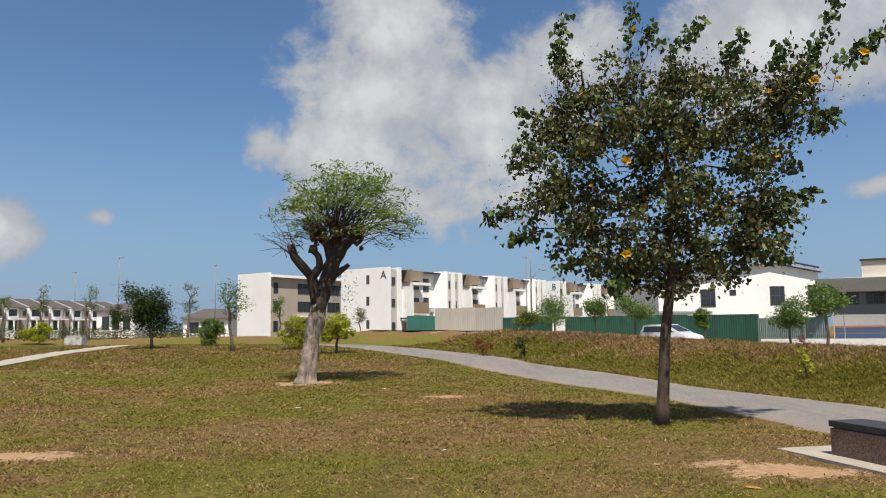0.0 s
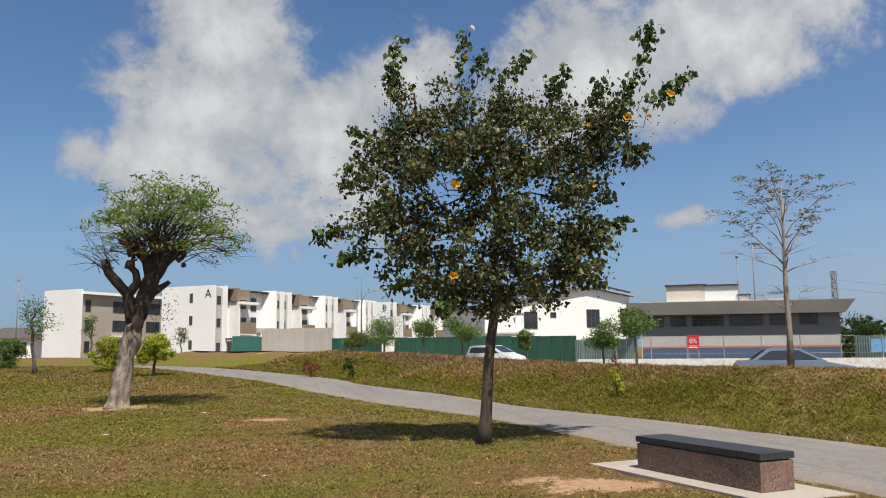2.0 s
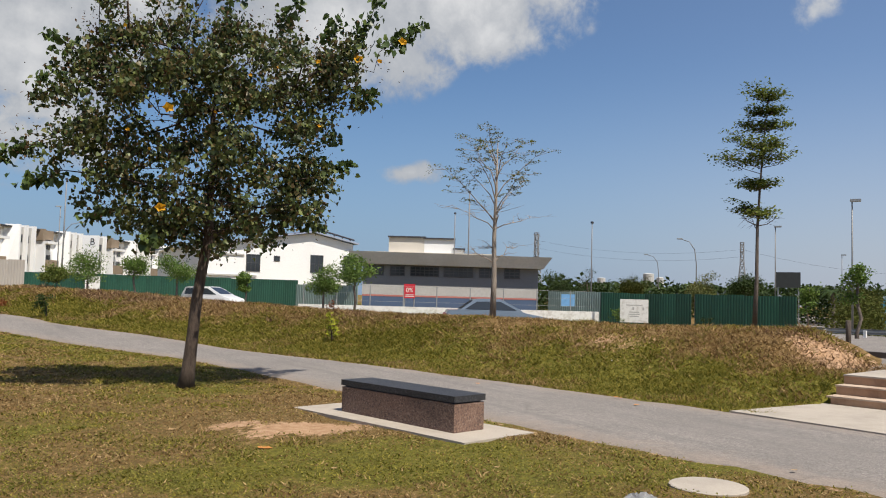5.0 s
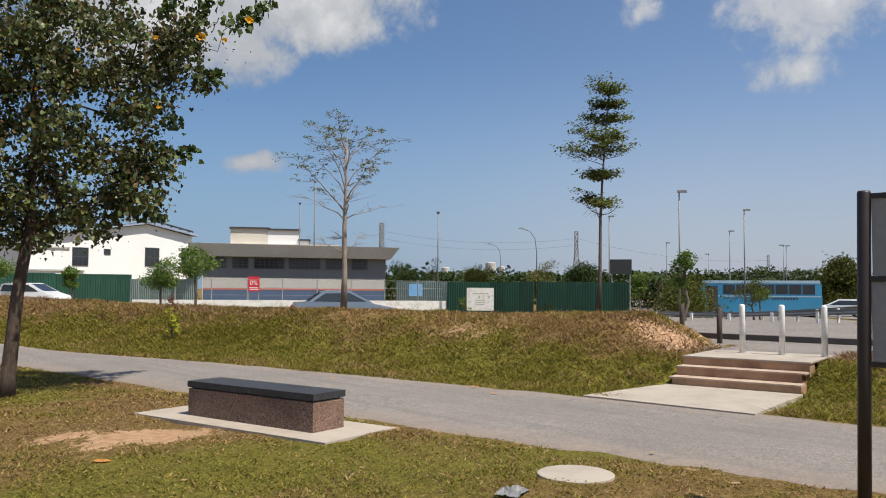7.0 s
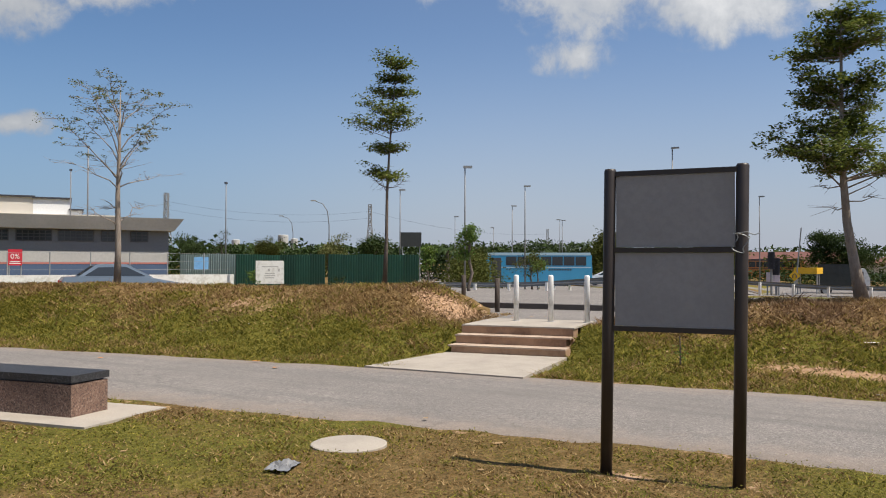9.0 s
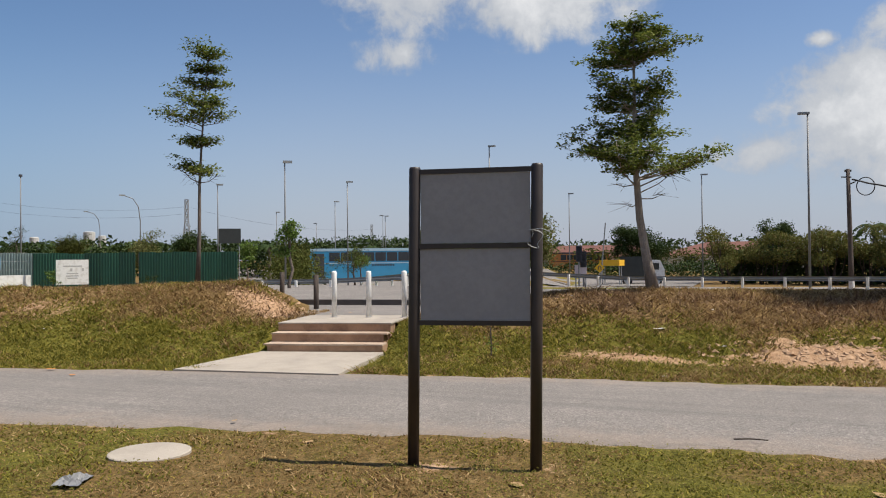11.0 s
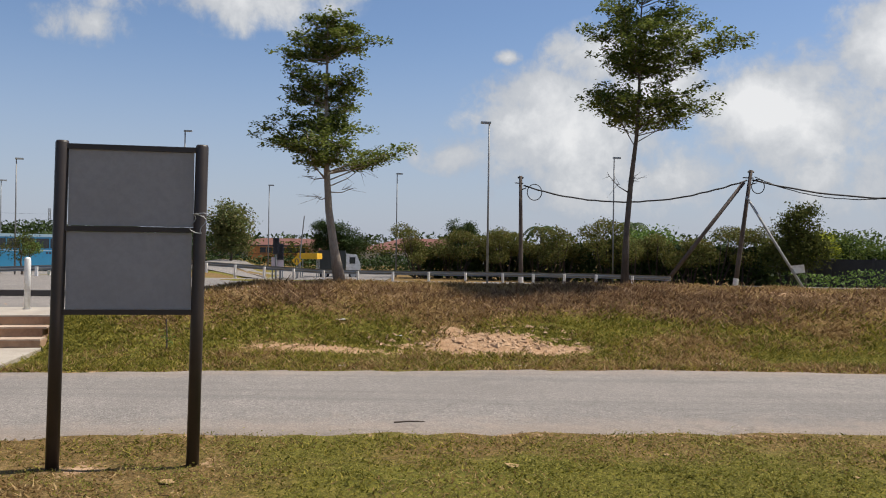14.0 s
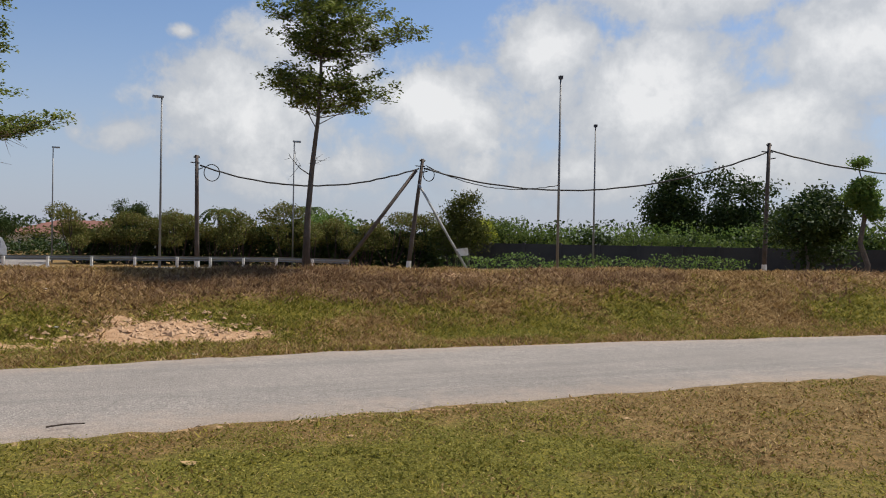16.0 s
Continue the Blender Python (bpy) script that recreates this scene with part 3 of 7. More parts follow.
def grid_axis(lo, hi, step, reach):
    out = list(np.arange(lo, hi + 1e-6, step))
    g, a, b = step, lo, hi
    while b < reach:
        g *= 1.35
        a, b = a - g, b + g
        out = [a, *out, b]
    return np.array(out)


def sheet(name, xs, ys, mat):
    X, Y = np.meshgrid(xs, ys)
    Z = height(X.ravel(), Y.ravel())
    v = np.stack([X.ravel(), Y.ravel(), Z], 1)
    nx, ny = len(xs), len(ys)
    i = (np.arange(ny - 1)[:, None] * nx + np.arange(nx - 1)[None]).ravel()
    f = np.stack([i, i + 1, i + nx + 1, i + nx], 1)
    me = bpy.data.meshes.new(name)
    me.vertices.add(len(v))
    me.vertices.foreach_set("co", v.ravel().astype(np.float32))
    me.loops.add(f.size)
    me.loops.foreach_set("vertex_index", f.ravel().astype(np.int32))
    me.polygons.add(len(f))
    me.polygons.foreach_set("loop_start", np.arange(0, f.size, 4, dtype=np.int32))
    me.update(calc_edges=True)
    for key, fn in (("bare", bareness), ("dry", dryness), ("rust", rust), ("bank", on_the_bank)):
        me.attributes.new(key, "FLOAT", "POINT").data.foreach_set("value", fn(v[:, 0], v[:, 1]).astype(np.float32))
    me.materials.append(mat)
    me.shade_smooth()
    return new(name, me)


ground = tagged(sheet("ground", grid_axis(-14, 26, 0.22, 3500), grid_axis(-26, 50, 0.22, 3500), M_GROUND), "mown lawn and grassy bank, green and straw-dry with bare earth", "ground", kind="structure")


def path_sheet():
    near, far = spline(NEAR_EDGE, 12), spline(FAR_EDGE, 12)
    n = len(near)
    ts = (0, .014, .1, .25, .5, .75, .9, .986, 1)
    cols = len(ts)
    v, edge = [], []
    r = np.random.RandomState(5)
    for i in range(n):
        a, b = near[i], far[i]
        wob_a, wob_b = 0.05 * r.normal(), 0.05 * r.normal()
        w = np.linalg.norm(b - a)
        for k in range(cols):
            t = ts[k]
            tt = t + (wob_a if k < 2 else wob_b if k > cols - 3 else 0) / w
            p = a + (b - a) * tt
            v.append((p[0], p[1], float(rise(p[1])) + (-0.03 if k in (0, cols - 1) else 0.008 + 0.03 * (1 - (2 * t - 1) ** 2))))
            edge.append(abs(2 * t - 1))
    f = [(i * cols + k, i * cols + k + 1, (i + 1) * cols + k + 1, (i + 1) * cols + k) for i in range(n - 1) for k in range(cols - 1)]
    me = raw_mesh("road", v, f, M_ASPHALT, True)
    me.attributes.new("edge", "FLOAT", "POINT").data.foreach_set("value", np.array(edge, np.float32))
    return tagged(new("road", me), "worn grey asphalt park path with dusty ragged edges", "path", kind="structure")


path_sheet()


# ---------------------------------------------------------------- trees
def grow(trunk, targets, rng, tip=0.006, power=2.3, pull=0.25, wiggle=0.05, min_h=0.0):
    """Joins target points to a trunk by the shortest plausible limbs. Returns the limbs as lists of points and radii."""
    nodes = [np.array(p, float) for p in trunk]
    parent = [-1] + list(range(len(trunk) - 1))
    root = np.array(trunk[-1], float)
    order = sorted(range(len(targets)), key=lambda i: np.linalg.norm(targets[i] - root))
    start = max(0, next((i for i, p in enumerate(nodes) if p[2] >= min_h), len(nodes) - 1))
    depth = [0.0] * len(nodes)
    for i in order:
        t = np.array(targets[i], float)
        P = np.array(nodes[start:])
        D = np.linalg.norm(P - t, axis=1)
        cost = D * (1 + 0.6 * (P[:, 2] > t[2] + 0.1)) + pull * np.array(depth[start:])
        j = int(np.argmin(cost)) + start
        a = nodes[j]
        L = np.linalg.norm(t - a)
        m = max(1, min(5, int(L / 0.45)))
        prev = j
        for k in range(1, m + 1):
            q = a + (t - a) * k / m
            if k < m:
                q = q + rng.normal(size=3) * wiggle * L + np.array((0, 0, -0.10 * L * math.sin(math.pi * k / m) * (1 if t[2] > a[2] else -0.5)))
            nodes.append(q)
            parent.append(prev)
            depth.append(depth[prev] + L / m)
            prev = len(nodes) - 1
    n = len(nodes)
    load = np.zeros(n)
    kids = [[] for _ in range(n)]
    for i in range(n - 1, 0, -1):
        kids[parent[i]].append(i)
    for i in range(n - 1, -1, -1):
        load[i] = tip ** power if not kids[i] else load[i] + 0
        if parent[i] >= 0:
            load[parent[i]] += load[i]
    rad = load ** (1 / power)
    limbs, stack = [], [(0, None)]
    while stack:
        i, before = stack.pop()
        chain = ([] if before is None else [before]) + [i]
        while kids[i]:
            ks = sorted(kids[i], key=lambda q: -load[q])
            for q in ks[1:]:
                stack.append((q, i))
            i = ks[0]
            chain.append(i)
        r = [rad[c] for c in chain]
        if before is not None:
            r[0] = min(rad[chain[1]] * 1.15, rad[before])
        limbs.append(([nodes[c] for c in chain], r))
    return limbs


def limbs_mesh(limbs, sides, shift, trunk_r=None):
    bm = bmesh.new()
    for pts, r in limbs:
        tube(bm, [Vector(p) - Vector(shift) for p in pts], r, sides if max(r) > 0.03 else 4 if max(r) < 0.012 else 5, caps=max(r) > 0.03)
    return bm


def cloud_points(rng, n, blobs, shell=0.0):
    """n points in a union of ellipsoids (x, y, z, rx, ry, rz). shell: 1 keeps them near the surface."""
    vol = np.array([b[3] * b[4] * b[5] for b in blobs]) ** 0.8
    which = rng.choice(len(blobs), n, p=vol / vol.sum())
    d = rng.normal(size=(n, 3))
    d /= np.linalg.norm(d, axis=1)[:, None]
    r = rng.uniform(0, 1, n) ** (1 / 3) * (1 - shell) + shell * rng.uniform(0.75, 1.05, n)
    B = np.array(blobs)[which]
    return B[:, :3] + d * r[:, None] * B[:, 3:]


def tree(name, base, trunk, trunk_r, blobs, n_targets, n_leaves, leaf, mat_leaf, mat_bark, seed, label, shape="oval", spread=0.22, shell=0.2, tip=0.006, droop=0.2, flat=0.0, category="tree", group="", sides=10, min_h=1.0, twigs=True, wiggle=0.05):
    """A tree: one tapered trunk with limbs grown to its crown, and a crown of many leaves. Points are relative to the base."""
    rng = np.random.RandomState(seed)
    top = thing(name, label, category, pose(*base), group)
    targets = cloud_points(rng, n_targets, blobs, shell)
    limbs = grow(trunk, targets, rng, tip, min_h=min_h, wiggle=wiggle)
    pts0, r0 = limbs[0]
    k = len(trunk)
    for i in range(min(k, len(r0))):
        r0[i] = max(r0[i], trunk_r * (1.0 - 0.45 * i / k))
    r0[0] *= 1.35
    bm = bmesh.new()
    tube(bm, pts0, r0, sides)
    t = part("trunk", bm, mat_bark, top, smooth=True)
    if twigs and len(limbs) > 1:
        bm = limbs_mesh(limbs[1:], 7, (0, 0, 0))
        part("branchwork", bm, mat_bark, top, smooth=True)
    if n_leaves:
        at = targets[rng.randint(0, len(targets), n_leaves)] + rng.normal(size=(n_leaves, 3)) * spread * np.array((1, 1, 0.75))
        size = leaf * rng.uniform(0.55, 1.15, n_leaves)
        ob = new("crown", leaves_mesh("crown", at, size, mat_leaf, rng, shape, droop, flat))
        ob.parent = top
    return top, targets, rng


def zigzag(h, n, lean=(0, 0), wob=0.03, seed=0):
    r = np.random.RandomState(seed)
    return [np.array((lean[0] * k / n + wob * r.normal() * (k > 0), lean[1] * k / n + wob * r.normal() * (k > 0), h * k / n)) for k in range(n + 1)]


def on(x, y, sink=0.03):
    return (x, y, ground_z(x, y) - sink)


# the flowering tree by the path: an open lopsided crown of dark leaves and dry pods, with leafy shoots; its x axis points across the first view
M_BARK_BROWN = bark_material("dark_brown_bark", (0.15, 0.112, 0.086), (0.040, 0.029, 0.023), 9.0)
M_POD = leaf_material("dry_brown_pods", [(0.10, 0.055, 0.028), (0.19, 0.11, 0.055), (0.075, 0.045, 0.03)], 0.15, 0.8, 0.1)
M_LEAF_SHOOT = leaf_material("young_glossy_leaves", [(0.035, 0.060, 0.018), (0.080, 0.125, 0.030), (0.165, 0.22, 0.055), (0.055, 0.09, 0.025)], 0.3, 0.4, 0.4)


def flowering_tree():
    rng = np.random.RandomState(21)
    x, y = 3.37, 13.3
    top = thing("flowering_tree", "park tree with dark heart-shaped leaves and yellow flowers", "tree", pose(x, y, ground_z(x, y) - 0.03, 0, 0, -14))
    masses = [(-1.2, 0, 4.7, 1.3, 1.4, 1.15), (-1.95, 0, 3.95, .85, 1.0, .55), (-.6, 0, 3.3, 1.35, 1.4, .75), (.85, 0, 3.15, 1.15, 1.3, .75), (.7, 0, 4.3, 1.4, 1.5, 1.0), (-.4, 0, 5.45, 1.5, 1.4, .85), (1.15, 0, 5.35, 1.2, 1.1, .75),
              (1.95, -.2, 5.25, .75, .8, .45), (1.75, 0, 3.75, .6, .7, .4), (-1.45, .1, 6.0, .45, .6, .65), (.5, .1, 6.1, .55, .5, .45), (.1, 0, 2.7, 1.1, 1.0, .4), (1.9, -.2, 5.75, .6, .6, .4), (2.45, -.4, 5.65, .5, .5, .3), (-.9, 0, 6.05, .8, .7, .45), (1.3, 0, 6.0, .6, .6, .4), (-2.1, 0, 5.1, .4, .6, .4)]
    shoots = [((-1.85, 0, 6.0), (-1.55, 0, 7.45), .9), ((-.6, 0, 6.0), (-.28, 0, 7.6), .45), ((.35, 0, 5.8), (.3, 0, 6.75), .5), ((.3, 0, 6.5), (.85, .1, 7.1), 1.0), ((-.1, .1, 6.6), (-.05, .1, 7.1), .8), ((1.1, 0, 6.0), (1.5, 0, 6.8), .8), ((1.8, -.2, 5.8), (2.25, -.2, 6.6), .8), ((2.4, -.4, 5.8), (2.75, -.5, 6.6), .9), ((2.7, -.5, 6.4), (3.0, -.5, 7.4), 1.0),
              ((2.5, -.4, 5.6), (3.6, -.6, 6.45), 1.0), ((2.2, -.3, 5.4), (2.85, -.4, 5.1), .5), ((1.7, 0, 4.0), (2.5, -.1, 3.85), .9), ((-2.2, 0, 4.0), (-3.05, -.1, 3.7), 1.0), ((-1.8, -.3, 3.6), (-2.6, -.3, 3.25), 1.0), ((-1.3, -.4, 3.0), (-1.7, -.4, 2.7), .8), ((1.4, .2, 2.9), (2.1, .1, 2.85), .7), ((1.9, 0, 4.6), (2.3, 0, 4.35), .5), ((-2.0, 0, 5.0), (-2.55, 0, 5.05), .5), ((-1.9, 0, 5.4), (-2.4, 0, 5.7), .4), ((-.9, -.5, 2.6), (-.7, -.6, 2.35), .9)]
    inner = cloud_points(rng, 560, masses, 0.15)
    tips = np.array([np.array(a) + (np.array(b) - np.array(a)) * q for a, b, _ in shoots for q in (.0, .35, .7, 1.0)])
    pts = np.vstack([inner, tips])
    stem = [np.array(p) for p in ((-.10, 0, 0), (-.06, 0, .35), (-.02, 0, .9), (.02, 0, 1.5), (.10, 0, 2.1), (.17, 0, 2.55), (.16, 0, 3.2), (.2, 0, 3.9), (.15, .05, 4.7))]
    limbs = grow(stem, pts, rng, 0.0065, 2.4, 0.25, 0.05, 2.2)
    limbs[0] = (limbs[0][0], [max(r, t) for r, t in zip(limbs[0][1], [.155, .11, .096, .09, .084, .08, .06, .045, .035] + [.02] * 40)])
    bm = bmesh.new()
    tube(bm, *limbs[0], 14)
    part("trunk", bm, M_BARK_BROWN, top, smooth=True)
    part("branchwork", limbs_mesh(limbs[1:], 7, (0, 0, 0)), M_BARK_DARK, top, "dark thin limbs and twigs", smooth=True)
    n = 24000
    clump = inner[rng.choice(len(inner), 350, replace=False)]
    at = clump[rng.randint(0, len(clump), n)] + rng.normal(size=(n, 3)) * np.array((.125, .125, .11))
    ob = new("crown", leaves_mesh("crown", at, 0.066 * rng.uniform(.5, 1.4, n), M_LEAF_HEART, rng, "heart", 0.8))
    ob.parent = top
    n = 6500
    at = inner[rng.randint(0, len(inner), n)] * np.array((1.04, 1.04, 1.015)) + rng.normal(size=(n, 3)) * .17
    ob = new("dry_pod_spray", leaves_mesh("dry_pod_spray", at, 0.05 * rng.uniform(.5, 1.3, n), M_POD, rng, "oval", 0.4))
    ob.parent = tagged(top)
    tagged(ob, "small dry brown pods", kind="stuff")
    at = []
    for a, b, thick in shoots:
        a, b = np.array(a), np.array(b)
        k = int(62 * thick * np.linalg.norm(b - a) + 14)
        q = rng.uniform(.25, 1.02, k) ** .8
        at.append(a + (b - a) * q[:, None] + rng.normal(size=(k, 3)) * np.array((.085, .085, .06)))
    at = np.vstack(at)
    ob = new("shoot_foliage", leaves_mesh("shoot_foliage", at, 0.115 * rng.uniform(.55, 1.2, len(at)), M_LEAF_SHOOT, rng, "heart", 0.8))
    ob.parent = tagged(top)
    tagged(ob, "large fresh heart-shaped leaves on shoots", kind="stuff")
    small = inner[rng.choice(len(inner), 34, replace=False)] * np.array((1.05, 1.3, 1.0)) + rng.normal(size=(34, 3)) * .12
    for i, p in enumerate([(3.2, -.85, 6.0), (2.45, -.8, 5.62), (-.5, -1.75, 4.3), (-.55, -1.6, 2.85), (-.32, -.3, 6.95), (1.75, -1.0, 5.45), (2.8, -.9, 5.6), *small]):
        big = .085 if i < 4 else .05 if i < 7 else .035
        bm = bmesh.new()
        heart = bm.verts.new((p[0], p[1], p[2]))
        ring = [bm.verts.new((p[0] + big * (.75 + .3 * (k % 2)) * math.cos(.628 * k), p[1] - big * .55 + .35 * big * rng.normal(), p[2] + big * (.75 + .3 * (k % 2)) * math.sin(.628 * k) * .8)) for k in range(10)]
        for k in range(10):
            bm.faces.new((heart, ring[k], ring[(k + 1) % 10]))
        part("flower", bm, M_PETAL, top)


flowering_tree()


# the pollarded tree: thick leaning trunk, stubs, thin sprouts above
M_STUB = bark_material("reddish_broken_wood", (0.24, 0.13, 0.09), (0.07, 0.042, 0.032), 8.0)


def pollard():
    rng = np.random.RandomState(8)
    x, y = -4.8, 25.1
    top = thing("pollarded_tree", "old pollarded tree, pale flaking trunk and thin green sprouts", "tree", pose(x, y, ground_z(x, y) - 0.05, 0, 0, 11))

    def knotted(pts, radii, sides, cuts, rough, axis):
        bm = bmesh.new()
        tube(bm, pts, radii, sides)
        bmesh.ops.subdivide_edges(bm, edges=bm.edges[:], cuts=cuts, use_grid_fill=True)
        P = np.array(pts)
        for v in bm.verts:
            c = [np.interp(v.co.z, P[:, 2], P[:, k]) for k in (0, 1)] if axis else (v.co.x, v.co.y)
            d = Vector((v.co.x - c[0], v.co.y - c[1], 0)) if axis else Vector(noise.noise_vector(v.co * 2.0))
            n = noise.fractal(v.co * 2.4, 1.0, 2.0, 4) * rough + noise.noise(Vector((v.co.x * 9, v.co.y * 9, v.co.z * 2.5))) * rough * .5
            v.co += (d.normalized() if d.length > 1e-5 else d) * n
        return bm
    part("trunk", knotted([(-.05, 0, 0), (-.03, 0, .18), (.02, 0, .6), (.08, 0, 1.1), (.16, 0, 1.6), (.25, 0, 2.1), (.33, 0, 2.55)], [.43, .33, .265, .24, .25, .285, .25], 18, 3, .075, True), M_BARK_PALE, top, "pale flaking trunk", smooth=True)
    part("trunk_head", knotted([(.22, 0, 1.95), (.28, 0, 2.25), (.38, 0, 2.65), (.5, 0, 3.1), (.68, .02, 3.6), (.82, .02, 4.05), (.86, 0, 4.4)], [.2, .275, .27, .24, .25, .25, .17], 18, 2, .10, True), M_BARK_DARK, top, "dark knotted head of the trunk", smooth=True)
    stubs = [([(.3, 0, 2.6), (.18, -.05, 3.05), (.08, -.08, 3.45), (-.2, -.12, 3.75), (-.45, -.15, 4.05), (-.6, -.15, 4.45)], [.24, .20, .17, .15, .14, .12]),
             ([(.1, -.08, 3.4), (.35, -.1, 3.75), (.3, -.12, 4.1), (.05, -.15, 4.35)], [.15, .13, .11, .08]),
             ([(.8, 0, 3.9), (.62, .05, 4.5), (.3, .1, 4.85), (-.15, .1, 5.1)], [.22, .18, .15, .11]),
             ([(.85, 0, 4.0), (.9, .05, 4.6), (.75, .1, 5.1), (.6, .1, 5.45)], [.22, .18, .14, .09]),
             ([(.85, 0, 4.0), (1.1, -.05, 4.4), (1.45, -.1, 4.75), (1.65, -.1, 5.0)], [.2, .17, .13, .09]),
             ([(.75, .05, 3.5), (1.05, .1, 3.65), (1.3, .12, 3.85)], [.15, .11, .06]),
             ([(.85, .1, 4.1), (.95, .3, 4.6), (1.15, .4, 5.1)], [.16, .13, .08])]
    for pts, r in stubs:
        part("stub", knotted(pts, r, 10, 1, .05, False), M_BARK_DARK, top, "dark pollarded limb", smooth=True)
    for k in range(24):
        a = rng.uniform(0, 6.283)
        p = np.array((.7 + .42 * rng.normal(), .2 * rng.normal(), rng.uniform(4.2, 5.1)))
        d = np.array((math.cos(a), math.sin(a), rng.uniform(.2, 1.2)))
        L = rng.uniform(.25, .6)
        bm = bmesh.new()
        tube(bm, [p, p + d * L * .5 + rng.normal(size=3) * .05, p + d * L], [.075, .055, .03], 7)
        part("stub", bm, M_STUB, top, "short broken reddish limb", smooth=True)
        stubs.append(([p + d * L], []))
    ends = np.array([s[0][-1] for s in stubs])
    bm, tips = bmesh.new(), []
    for _ in range(165):
        d = rng.normal(size=3)
        d[2] = abs(d[2]) - .05
        d /= np.linalg.norm(d)
        t = np.array((1.15, 0, 4.75)) + d * np.array((2.35, 2.1, 2.3)) * rng.uniform(.72, 1.03)
        t[2] -= .25 * max(0, t[0] - 2.6)
        e = ends[int(np.argmin(np.linalg.norm(ends - (t * .25 + np.array((.8, 0, 4.7)) * .75), axis=1) + rng.uniform(0, .7, len(ends))))]
        mid = e + (t - e) * .5 + np.array((0, 0, .18)) + rng.normal(size=3) * .10
        fork = mid + (t - mid) * .5 + rng.normal(size=3) * .05
        tube(bm, [e, e + (mid - e) * .5 + rng.normal(size=3) * .05, mid, fork, t], [.020, .017, .013, .010, .005], 4, False)
        tips.append((t, d))
        for _ in range(3):
            q = t + rng.normal(size=3) * np.array((.3, .3, .14))
            tube(bm, [fork, (fork + q) / 2 + rng.normal(size=3) * .03, q], [.008, .006, .003], 3, False)
            tips.append((q, d))
    for k in range(14):
        e = np.array((-.45, -.1, 4.2)) + rng.normal(size=3) * .12
        t = np.array((rng.uniform(-1.75, -.6), rng.normal() * .4, rng.uniform(4.1, 5.5)))
        tube(bm, [e, (e + t) / 2 + np.array((0, 0, .08)), t], [.014, .010, .004], 4, False)
        tips.append((t, np.array((-1, 0, .3))))
    tagged(part("sproutwork", bm, M_BARK_DARK, top, "thin bare sprouts", smooth=True), kind="stuff")
    leafy = np.array([t for t, d in tips if rng.uniform() < .42 + .55 * (d[2] > .3)])
    fans = leafy[rng.choice(len(leafy), min(len(leafy), 380), replace=False)]
    n = 5400
    which = rng.randint(0, len(fans), n)
    at = fans[which] + rng.normal(size=(n, 3)) * np.array((.15, .15, .06))
    ob = new("crown", leaves_mesh("crown", at, .115 * rng.uniform(.6, 1.3, n), M_LEAF_FINE, rng, "long", 0.25, .4))
    ob.parent = top
    low = np.array((1.1, -.3, 2.95)) + rng.normal(size=(130, 3)) * np.array((.26, .2, .33))
    ob = new("low_shoots", leaves_mesh("low_shoots", low, np.full(130, .07), M_LEAF_DARK, rng, "long", 0.6))
    ob.parent = tagged(top)
    tagged(ob, kind="stuff")


pollard()


